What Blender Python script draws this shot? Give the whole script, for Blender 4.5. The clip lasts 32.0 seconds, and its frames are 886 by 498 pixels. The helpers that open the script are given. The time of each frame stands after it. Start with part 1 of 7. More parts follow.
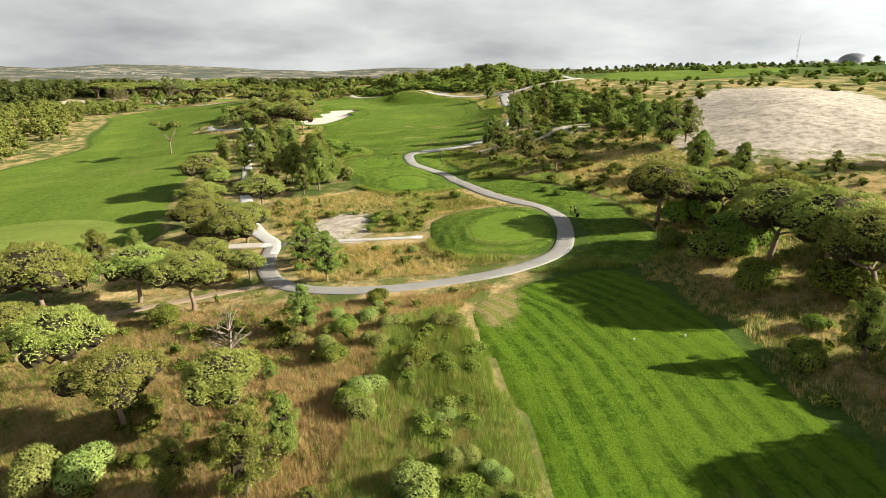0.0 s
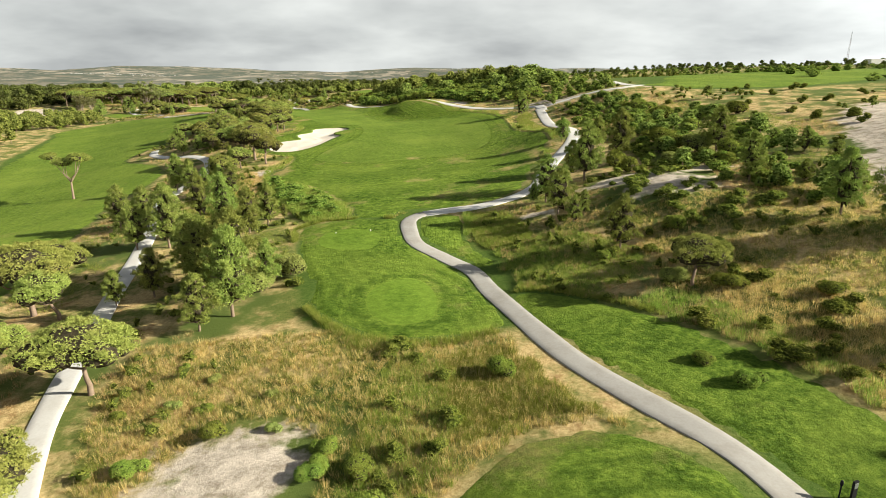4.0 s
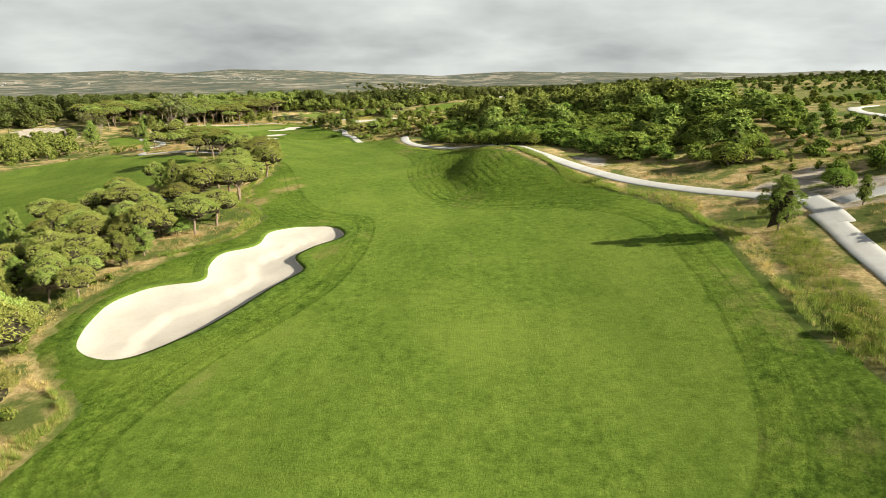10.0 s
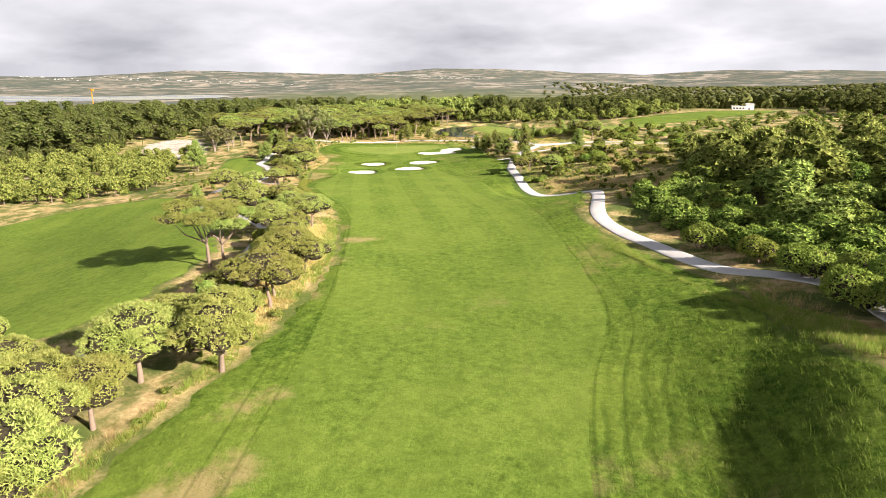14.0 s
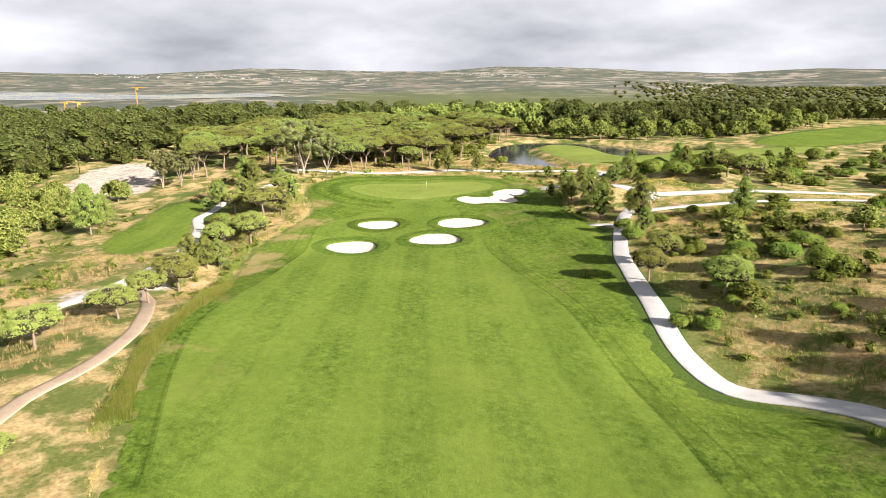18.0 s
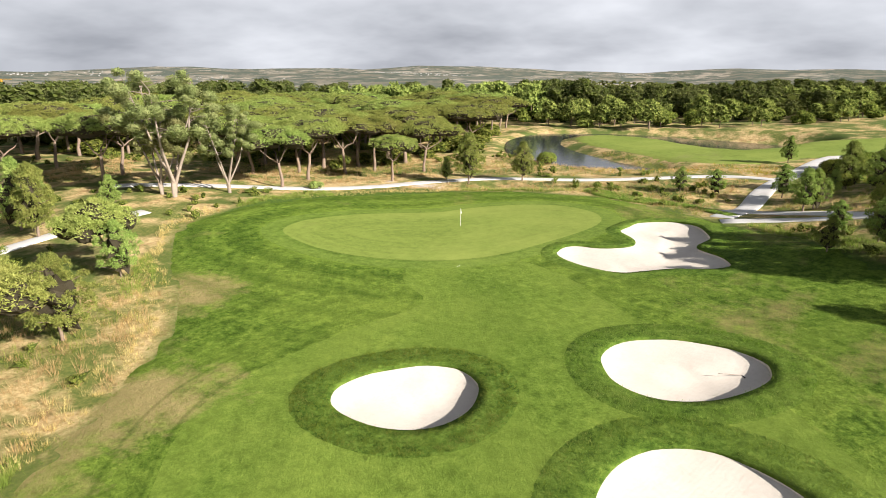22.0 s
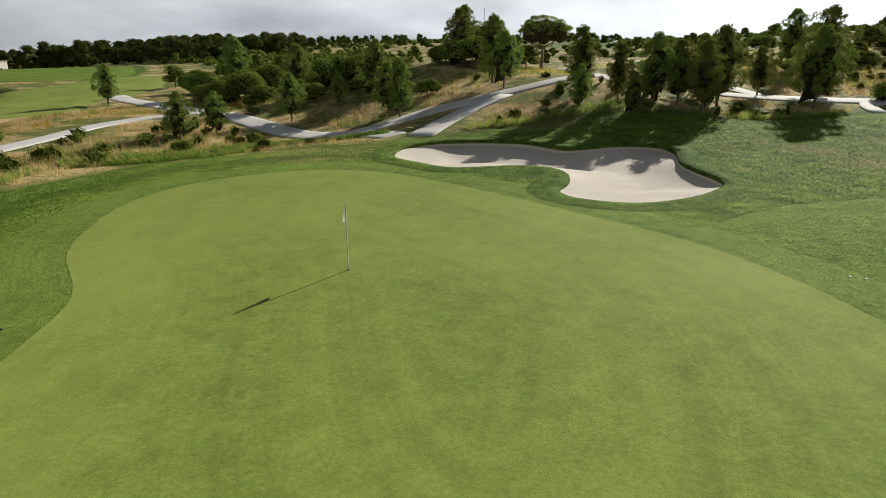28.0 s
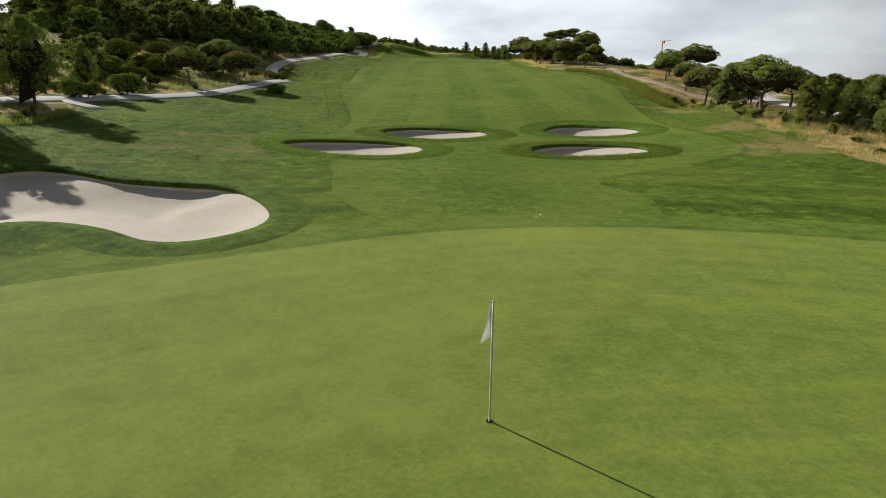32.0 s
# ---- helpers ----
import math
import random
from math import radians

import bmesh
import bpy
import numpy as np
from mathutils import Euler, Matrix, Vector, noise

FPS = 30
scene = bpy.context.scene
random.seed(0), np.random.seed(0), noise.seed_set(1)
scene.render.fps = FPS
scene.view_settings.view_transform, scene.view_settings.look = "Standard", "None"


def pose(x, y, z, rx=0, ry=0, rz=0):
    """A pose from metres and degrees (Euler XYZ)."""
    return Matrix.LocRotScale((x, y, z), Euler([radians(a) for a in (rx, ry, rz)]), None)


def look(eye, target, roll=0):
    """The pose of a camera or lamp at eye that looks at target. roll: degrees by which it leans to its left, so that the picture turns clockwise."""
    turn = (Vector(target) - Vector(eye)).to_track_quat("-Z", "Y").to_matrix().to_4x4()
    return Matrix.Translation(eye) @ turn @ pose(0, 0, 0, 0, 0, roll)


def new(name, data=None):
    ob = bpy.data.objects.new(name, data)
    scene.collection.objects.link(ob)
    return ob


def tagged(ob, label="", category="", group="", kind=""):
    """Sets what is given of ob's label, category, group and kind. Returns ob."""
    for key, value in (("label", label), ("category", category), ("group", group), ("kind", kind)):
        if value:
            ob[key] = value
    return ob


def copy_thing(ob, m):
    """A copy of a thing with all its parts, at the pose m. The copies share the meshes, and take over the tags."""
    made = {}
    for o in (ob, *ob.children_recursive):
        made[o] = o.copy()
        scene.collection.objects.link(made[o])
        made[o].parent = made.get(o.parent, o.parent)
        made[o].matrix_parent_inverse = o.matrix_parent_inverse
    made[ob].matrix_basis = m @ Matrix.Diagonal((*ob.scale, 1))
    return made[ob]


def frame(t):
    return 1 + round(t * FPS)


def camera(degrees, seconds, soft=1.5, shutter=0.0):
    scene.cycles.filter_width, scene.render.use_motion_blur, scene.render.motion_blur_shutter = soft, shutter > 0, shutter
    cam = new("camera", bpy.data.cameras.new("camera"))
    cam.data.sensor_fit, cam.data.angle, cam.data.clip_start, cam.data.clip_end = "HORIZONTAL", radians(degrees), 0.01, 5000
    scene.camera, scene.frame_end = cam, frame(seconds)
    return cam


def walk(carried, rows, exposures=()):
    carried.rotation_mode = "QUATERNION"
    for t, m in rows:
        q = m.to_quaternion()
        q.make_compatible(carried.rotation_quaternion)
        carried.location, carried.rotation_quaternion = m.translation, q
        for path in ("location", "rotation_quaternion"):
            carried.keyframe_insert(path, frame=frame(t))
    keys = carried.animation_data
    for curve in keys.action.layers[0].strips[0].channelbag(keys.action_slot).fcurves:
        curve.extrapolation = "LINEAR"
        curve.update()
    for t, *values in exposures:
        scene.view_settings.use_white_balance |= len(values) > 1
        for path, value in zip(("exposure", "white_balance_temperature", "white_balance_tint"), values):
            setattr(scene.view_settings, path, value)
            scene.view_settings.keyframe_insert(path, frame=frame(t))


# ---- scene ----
from mathutils.geometry import delaunay_2d_cdt

cam = camera(72.01, 32.0, soft=0.65)
# seconds, x, y, z, yaw, pitch, roll
PATH = [
    (0.0, 0.00, -0.00, 21.00, -1.80, -16.82, -0.34),
    (0.5, -0.02, 7.34, 20.91, -1.80, -16.78, -0.31),
    (1.0, -0.04, 14.80, 20.89, -1.69, -16.78, -0.28),
    (1.5, -0.11, 22.31, 21.01, -1.50, -16.80, -0.24),
    (2.0, -0.14, 30.10, 21.19, -1.36, -16.83, -0.19),
    (2.5, -0.18, 37.98, 21.45, -1.29, -16.83, -0.13),
    (3.0, -0.27, 45.94, 21.71, -1.26, -16.82, -0.09),
    (3.5, -0.18, 53.88, 21.86, -1.11, -16.82, -0.06),
    (5.5, 2.34, 86.61, 23.21, 0.58, -16.96, -0.08),
    (6.0, 2.16, 95.42, 23.42, 0.82, -16.96, -0.09),
    (6.5, 1.80, 104.56, 23.55, 1.07, -16.92, -0.09),
    (7.0, 1.38, 114.00, 23.82, 1.38, -16.93, -0.11),
    (7.5, 0.85, 123.67, 24.10, 1.71, -16.91, -0.12),
    (8.0, 0.66, 133.54, 24.27, 2.41, -16.86, -0.13),
    (8.5, 0.40, 143.89, 24.44, 3.63, -16.79, -0.15),
    (9.0, -0.04, 154.28, 24.65, 4.93, -16.70, -0.15),
    (9.5, -0.32, 165.26, 24.88, 6.60, -16.63, -0.09),
    (10.0, -0.76, 176.50, 25.10, 8.51, -16.58, -0.08),
    (10.5, -1.72, 187.73, 25.35, 10.72, -16.57, -0.06),
    (11.0, -3.12, 199.04, 25.66, 13.26, -16.59, 0.01),
    (11.5, -4.63, 210.41, 26.06, 16.09, -16.59, 0.09),
    (12.0, -6.71, 221.56, 26.28, 18.84, -16.57, 0.15),
    (12.5, -9.38, 232.68, 26.36, 21.63, -16.53, 0.17),
    (13.0, -12.77, 243.99, 26.51, 23.65, -16.53, 0.17),
    (13.5, -16.38, 254.76, 26.67, 25.06, -16.61, 0.19),
    (14.0, -19.98, 265.17, 26.93, 26.44, -16.70, 0.18),
    (14.5, -23.72, 275.52, 27.21, 27.81, -16.76, 0.13),
    (15.0, -27.78, 286.26, 27.39, 29.32, -16.82, 0.06),
    (15.5, -32.18, 296.42, 27.42, 30.66, -16.83, 0.03),
    (17.5, -53.41, 338.37, 27.42, 32.21, -16.74, 0.16),
    (18.0, -59.44, 348.36, 26.40, 32.17, -16.85, 0.16),
    (18.5, -66.05, 358.44, 24.94, 32.03, -16.83, 0.17),
    (19.0, -72.85, 368.01, 23.02, 31.93, -16.82, 0.17),
    (19.5, -80.46, 377.31, 21.05, 31.80, -16.77, 0.19),
    (20.0, -88.91, 386.04, 18.98, 31.51, -16.79, 0.21),
    (20.5, -97.79, 394.47, 17.19, 30.90, -16.78, 0.20),
    (21.0, -106.47, 403.05, 15.50, 29.54, -16.80, 0.10),
    (21.5, -114.87, 411.65, 13.82, 27.72, -16.81, -0.06),
    (22.0, -123.15, 419.62, 12.25, 24.75, -16.74, -0.17),
    (22.5, -131.02, 427.06, 10.60, 20.57, -16.65, -0.24),
    (23.0, -138.12, 433.58, 8.92, 16.43, -16.62, -0.23),
    (23.5, -143.33, 439.17, 7.32, 10.22, -16.59, -0.15),
    (24.0, -147.27, 443.95, 5.85, 2.46, -16.56, -0.05),
    (24.5, -150.64, 448.00, 4.59, -4.91, -16.57, 0.05),
    (26.5, -162.37, 463.00, 1.56, -36.92, -16.33, 0.25),
    (27.0, -164.20, 466.96, 0.86, -45.95, -16.39, 0.25),
    (27.5, -165.34, 470.77, 0.26, -55.33, -16.47, 0.17),
    (28.0, -166.11, 474.73, -0.15, -64.59, -16.61, 0.07),
    (28.5, -166.32, 479.01, -0.37, -73.50, -16.89, 0.38),
    (29.0, -166.13, 483.46, -0.32, -81.85, -17.00, 0.02),
    (29.5, -165.08, 487.27, -0.38, -93.58, -16.78, -0.19),
    (30.0, -163.33, 489.58, -0.54, -107.10, -16.55, -0.18),
    (30.5, -161.77, 491.23, -0.52, -120.20, -16.40, -0.19),
    (31.0, -159.91, 492.47, -0.51, -133.03, -16.37, -0.25),
    (31.5, -157.80, 493.32, -0.54, -143.32, -16.29, -0.19),
    (32.0, -155.35, 493.13, -0.59, -146.07, -16.36, -0.35),
]
walk(cam, [(t, pose(x, y, z, 90 + pitch, roll, yaw)) for t, x, y, z, yaw, pitch, roll in PATH],
     exposures=[(0, 1.12, 6600, 7), (3, 1.12, 6600, 6), (6, 1.22, 6600, 6), (7.5, 1.22, 6600, 5), (9, 1.14, 6650, 4), (12, 1.00, 6550, 5), (13, 1.38, 6450, 14), (15, 1.50, 6450, 19), (19, 1.32, 6250, 16), (20.5, 1.22, 6250, 17), (22, 1.16, 6200, 14), (23, 1.14, 6200, 13), (24.5, 0.93, 6200, 12), (27, 0.46, 6250, 9), (29, 0.20, 6200, 9), (32, 0.15, 6200, 8)])

# ---- light ----
SUN_AZIMUTH, SUN_HEIGHT = -8.0, 25.5
world = bpy.data.worlds.new("sky")
scene.world = world
world.use_nodes = True


def sky_nodes():
    nt = world.node_tree
    n, l = nt.nodes, nt.links
    n.clear()
    out = n.new("ShaderNodeOutputWorld")
    bg = n.new("ShaderNodeBackground")
    sky = n.new("ShaderNodeTexSky")
    sky.sky_type, sky.sun_disc = "NISHITA", False
    sky.sun_elevation, sky.sun_rotation = radians(SUN_HEIGHT), radians(90 - SUN_AZIMUTH)
    sky.altitude, sky.air_density, sky.dust_density = 100, 1.0, 1.5
    dim = n.new("ShaderNodeVectorMath")
    dim.operation = "SCALE"
    dim.inputs["Scale"].default_value = 0.022
    l.new(sky.outputs[0], dim.inputs[0])
    geo = n.new("ShaderNodeTexCoord")
    sep = n.new("ShaderNodeSeparateXYZ")
    l.new(geo.outputs["Generated"], sep.inputs[0])

    def maths(op, a, b=None, clamp=False):
        m = n.new("ShaderNodeMath")
        m.operation, m.use_clamp = op, clamp
        for k, v in enumerate((a, b)):
            if v is None:
                continue
            if isinstance(v, (int, float)):
                m.inputs[k].default_value = v
            else:
                l.new(v, m.inputs[k])
        return m.outputs[0]

    up = maths("ADD", maths("MAXIMUM", sep.outputs[2], 0.0), 0.26)
    comb = n.new("ShaderNodeCombineXYZ")
    l.new(maths("DIVIDE", sep.outputs[0], up), comb.inputs[0])
    l.new(maths("DIVIDE", sep.outputs[1], up), comb.inputs[1])
    big = n.new("ShaderNodeTexNoise")
    big.inputs["Scale"].default_value, big.inputs["Detail"].default_value, big.inputs["Roughness"].default_value = 0.80, 5.0, 0.50
    l.new(comb.outputs[0], big.inputs["Vector"])
    fine = n.new("ShaderNodeTexNoise")
    fine.inputs["Scale"].default_value, fine.inputs["Detail"].default_value = 2.4, 4.0
    l.new(comb.outputs[0], fine.inputs["Vector"])
    mix = maths("ADD", maths("MULTIPLY", big.outputs[0], 0.8), maths("MULTIPLY", fine.outputs[0], 0.2))
    ramp = n.new("ShaderNodeValToRGB")
    e = ramp.color_ramp.elements
    e[0].position, e[0].color = 0.36, (0.51, 0.52, 0.52, 1)
    e[1].position, e[1].color = 0.66, (0.23, 0.24, 0.25, 1)
    mid = ramp.color_ramp.elements.new(0.49)
    mid.color = (0.39, 0.40, 0.405, 1)
    l.new(mix, ramp.inputs[0])
    # clouds lie thick near the horizon and thin out overhead
    cover = n.new("ShaderNodeMapRange")
    cover.inputs[1].default_value, cover.inputs[2].default_value = 0.13, 0.42
    cover.inputs[3].default_value, cover.inputs[4].default_value = 1.0, 0.22
    l.new(sep.outputs[2], cover.inputs[0])
    # they are thinner towards the south
    south = n.new("ShaderNodeVectorMath")
    south.operation = "DOT_PRODUCT"
    south.inputs[1].default_value = (0.64, -0.77, 0.0)
    l.new(geo.outputs["Generated"], south.inputs[0])
    clear = n.new("ShaderNodeMapRange")
    clear.inputs[1].default_value, clear.inputs[2].default_value = 0.45, 0.95
    clear.inputs[3].default_value, clear.inputs[4].default_value = 1.0, 1.7
    l.new(south.outputs["Value"], clear.inputs[0])
    # brighter towards the sun's side
    side = n.new("ShaderNodeVectorMath")
    side.operation = "DOT_PRODUCT"
    a = radians(SUN_AZIMUTH)
    side.inputs[1].default_value = (math.cos(a), math.sin(a), 0.0)
    l.new(geo.outputs["Generated"], side.inputs[0])
    glow = n.new("ShaderNodeMapRange")
    glow.inputs[1].default_value, glow.inputs[2].default_value = 0.08, 1.0
    glow.inputs[3].default_value, glow.inputs[4].default_value = 1.0, 2.2
    l.new(side.outputs["Value"], glow.inputs[0])
    bright = n.new("ShaderNodeVectorMath")
    bright.operation = "SCALE"
    l.new(ramp.outputs[0], bright.inputs[0])
    l.new(maths("MULTIPLY", glow.outputs[0], clear.outputs[0]), bright.inputs["Scale"])
    blend = n.new("ShaderNodeMix")
    blend.data_type = "RGBA"
    l.new(cover.outputs[0], blend.inputs["Factor"])
    l.new(dim.outputs[0], blend.inputs["A"])
    l.new(bright.outputs[0], blend.inputs["B"])
    l.new(blend.outputs["Result"], bg.inputs[0])
    bg.inputs[1].default_value = 0.78
    l.new(bg.outputs[0], out.inputs[0])


sky_nodes()
sun = new("sun", bpy.data.lights.new("sun", "SUN"))
sun.data.energy, sun.data.angle, sun.data.color = 5.0, radians(0.6), (1.0, 0.93, 0.80)
sun.matrix_world = look((0, 0, 0), (-math.cos(radians(SUN_AZIMUTH)) * math.cos(radians(SUN_HEIGHT)), -math.sin(radians(SUN_AZIMUTH)) * math.cos(radians(SUN_HEIGHT)), -math.sin(radians(SUN_HEIGHT))))


# ---- materials ----
class Mat:
    """A small builder for node materials in world-size coordinates."""

    def __init__(self, name, rough=0.8):
        self.m = bpy.data.materials.new(name)
        self.m.use_nodes = True
        self.t = self.m.node_tree
        self.n, self.l = self.t.nodes, self.t.links
        self.b = self.n["Principled BSDF"]
        self.b.inputs["Roughness"].default_value = rough
        self.b.inputs["Specular IOR Level"].default_value = 0.06
        self.pos = self.n.new("ShaderNodeTexCoord").outputs["Object"]

    def put(self, node, values):
        for k, v in values.items():
            if hasattr(v, "is_output"):
                self.l.new(v, node.inputs[k])
            else:
                node.inputs[k].default_value = v
        return node

    def noise(self, scale, detail=4.0, rough=0.6, vec=None, out=0):
        x = self.put(self.n.new("ShaderNodeTexNoise"), {"Scale": scale, "Detail": detail, "Roughness": rough})
        self.l.new(vec or self.pos, x.inputs["Vector"])
        return x.outputs[out]

    def stretch(self, sx, sy, sz=1.0, turn=0.0, vec=None):
        x = self.put(self.n.new("ShaderNodeMapping"), {"Rotation": (0, 0, radians(turn)), "Scale": (sx, sy, sz)})
        self.l.new(vec or self.pos, x.inputs["Vector"])
        return x.outputs[0]

    def ramp(self, fac, *stops):
        x = self.n.new("ShaderNodeValToRGB")
        e = x.color_ramp.elements
        while len(e) < len(stops):
            e.new(0.5)
        for k, (p, c) in enumerate(stops):
            e[k].position, e[k].color = p, (*c, 1) if len(c) == 3 else c
        self.l.new(fac, x.inputs[0])
        return x.outputs[0]

    def mix(self, fac, a, b, kind="MIX"):
        x = self.n.new("ShaderNodeMix")
        x.data_type, x.blend_type = "RGBA", kind
        for k, v in (("Factor", fac), ("A", a), ("B", b)):
            if hasattr(v, "is_output"):
                self.l.new(v, x.inputs[k])
            else:
                x.inputs[k].default_value = (*v, 1) if isinstance(v, tuple) and len(v) == 3 else v
        return x.outputs["Result"]

    def maths(self, op, a, b=0.0, clamp=False):
        x = self.n.new("ShaderNodeMath")
        x.operation, x.use_clamp = op, clamp
        for k, v in enumerate((a, b)):
            if hasattr(v, "is_output"):
                self.l.new(v, x.inputs[k])
            else:
                x.inputs[k].default_value = v
        return x.outputs[0]

    def attribute(self, name):
        x = self.n.new("ShaderNodeAttribute")
        x.attribute_name = name
        return x.outputs["Fac"]

    def random(self):
        return self.n.new("ShaderNodeObjectInfo").outputs["Random"]

    def island(self):
        return self.n.new("ShaderNodeNewGeometry").outputs["Random Per Island"]

    def done(self, color, bump=None, strength=0.4, distance=0.05):
        if hasattr(color, "is_output"):
            self.l.new(color, self.b.inputs["Base Color"])
        else:
            self.b.inputs["Base Color"].default_value = (*color, 1)
        if bump is not None:
            x = self.put(self.n.new("ShaderNodeBump"), {"Strength": strength, "Distance": distance, "Height": bump})
            self.l.new(x.outputs[0], self.b.inputs["Normal"])
        return self.m


def mown(name, dark, light, dry, stripes=0.0, turn=0.0, pitch=5.0, dryness=0.5, bump=0.5, grain=6.0, streak=0.5, blotch=0.75, rows=0.0):
    """Mown turf: grain, streaks along the mowing, patches, dry spots and, where it has them, stripes and mower tracks.
    The mowing follows the sheet's own lane (metres across it) and along (metres down it)."""
    a = Mat(name, 0.9)
    a.b.inputs["Specular IOR Level"].default_value = 0.05
    lane, along = a.attribute("lane"), a.attribute("along")
    way = a.n.new("ShaderNodeCombineXYZ")
    a.l.new(lane, way.inputs[0])
    a.l.new(along, way.inputs[1])
    way = way.outputs[0]
    fine = a.noise(grain, 6.0, 0.8)
    line = a.noise(1.3, 5.0, 0.7, a.stretch(1.0, 0.09, 1.0, 0, way))
    c = a.mix(a.ramp(fine, (0.36, (0, 0, 0)), (0.64, (1, 1, 1))), tuple(v * 0.92 for v in dark), tuple(v * 1.10 for v in light))
    c = a.mix(a.ramp(line, (0.36, (streak,) * 3), (0.56, (0, 0, 0))), c, tuple(v * 0.62 for v in dark))
    clump = a.noise(1.1, 6.0, 0.78)
    c = a.mix(a.ramp(clump, (0.36, (blotch,) * 3), (0.50, (0, 0, 0))), c, tuple(v * 0.58 for v in dark))
    c = a.mix(a.ramp(clump, (0.52, (0, 0, 0)), (0.68, (blotch,) * 3)), c, (light[0] * 1.35, light[1] * 1.24, light[2] * 1.35))
    patch = a.noise(0.07, 6.0, 0.65)
    c = a.mix(a.ramp(patch, (0.42, (0, 0, 0)), (0.66, (0.55, 0.55, 0.55))), c, (light[0] * 1.38, light[1] * 1.22, light[2] * 1.4))
    c = a.mix(a.ramp(a.noise(0.11, 5.0, 0.6, a.stretch(1.0, 0.3, 1.0, 0, way)), (0.36, (0.35 * blotch,) * 3), (0.52, (0, 0, 0))), c, tuple(v * 0.72 for v in dark))
    spots = a.noise(0.05, 8.0, 0.70, a.stretch(1.0, 0.7, 1, turn))
    c = a.mix(a.ramp(spots, (0.64 - 0.09 * dryness, (0, 0, 0)), (0.76 - 0.07 * dryness, (0.85, 0.85, 0.85))), c, dry)
    worn = a.maths("ADD", a.attribute("dry"), a.maths("MULTIPLY", a.maths("SUBTRACT", a.noise(0.45, 6.0, 0.7), 0.5), 1.1))
    c = a.mix(a.ramp(worn, (0.34, (0, 0, 0)), (0.66, (0.85, 0.85, 0.85))), c, a.mix(fine, (0.30, 0.22, 0.09), (0.46, 0.36, 0.17)))
    swath = a.maths("ADD", a.attribute("rings"), a.maths("MULTIPLY", a.maths("SUBTRACT", a.noise(0.25, 4.0), 0.5), 0.5))
    c = a.mix(a.ramp(swath, (0.50, (0, 0, 0)), (0.95, (0.8, 0.8, 0.8))), c, (light[0] * 1.25, light[1] * 1.2, light[2] * 1.25))
    c = a.mix(a.ramp(a.maths("MULTIPLY", swath, -1.0), (0.0, (0, 0, 0)), (0.6, (0.5, 0.5, 0.5))), c, tuple(v * 0.66 for v in dark))
    relief = a.maths("ADD", a.maths("ADD", fine, a.maths("MULTIPLY", line, 0.6)), a.maths("MULTIPLY", clump, 1.2))
    drift = a.maths("ADD", lane, a.maths("MULTIPLY", a.noise(0.13, 4.0), 3.0))
    if stripes:
        w = a.maths("SINE", a.maths("MULTIPLY", a.maths("ADD", lane, a.maths("MULTIPLY", a.noise(0.3, 2.0), 0.5)), math.pi / pitch))
        c = a.mix(a.ramp(a.maths("ADD", a.maths("MULTIPLY", w, 0.5), 0.5), (0.38, (0, 0, 0)), (0.62, (stripes,) * 3)) if name != "fairway_turf" else a.maths("MULTIPLY", a.ramp(a.maths("ADD", a.maths("MULTIPLY", w, 0.5), 0.5), (0.38, (0, 0, 0)), (0.62, (stripes,) * 3)), a.attribute("striped")), c, (light[0] * 1.35, light[1] * 1.25, light[2] * 1.3))
    if rows:
        # wheel and blade tracks of the rough mower, and the dark cut at the fairway's edge
        w = a.maths("ADD", a.maths("MULTIPLY", a.maths("SINE", a.maths("MULTIPLY", drift, 2 * math.pi / 1.5)), 0.5), 0.5)
        fade = a.maths("MULTIPLY", a.ramp(a.noise(0.10, 3.0), (0.40, (0, 0, 0)), (0.58, (rows,) * 3)), a.attribute("tracks"))
        c = a.mix(a.maths("MULTIPLY", a.ramp(w, (0.10, (1, 1, 1)), (0.45, (0, 0, 0))), fade), c, tuple(v * 0.55 for v in dark))
        relief = a.maths("ADD", relief, a.maths("MULTIPLY", a.maths("MULTIPLY", w, fade), 0.8))
        for at in (0.35, 2.5):
            near = a.maths("ABSOLUTE", a.maths("SUBTRACT", lane, at))
            c = a.mix(a.maths("MULTIPLY", a.ramp(near, (0.05, (0.34,) * 3), (0.18, (0, 0, 0))), a.attribute("cut")), c, tuple(v * 0.5 for v in dark))
    return a.done(c, relief, bump, 0.16)


DRY = (0.34, 0.255, 0.115)
FAIRWAY = mown("fairway_turf", (0.100, 0.168, 0.020), (0.160, 0.233, 0.035), (0.25, 0.230, 0.08), 0.29, -31, 4.3, 0.3, 0.7, 5.0, 0.30)
ROUGH = mown("rough_turf", (0.068, 0.134, 0.014), (0.166, 0.246, 0.033), DRY, 0.0, -20, 5, 1.0, 1.0, 3.2, 0.7, 1.0, 0.8)
COLLAR = mown("collar_turf", (0.058, 0.117, 0.014), (0.134, 0.207, 0.030), (0.13, 0.15, 0.05), 0.0, 0, 5, 0.0, 1.0, 3.5, 0.3, 1.0)
FRINGE = mown("fringe_turf", (0.098, 0.162, 0.022), (0.156, 0.228, 0.038), (0.16, 0.17, 0.06), 0.15, -31, 2.0, 0.0, 0.5, 5.0, 0.3)
GREEN = mown("putting_turf", (0.164, 0.219, 0.039), (0.208, 0.270, 0.055), (0.22, 0.22, 0.08), 0.10, -50, 3.0, 0.1, 0.15, 8.0, 0.35, 0.42)
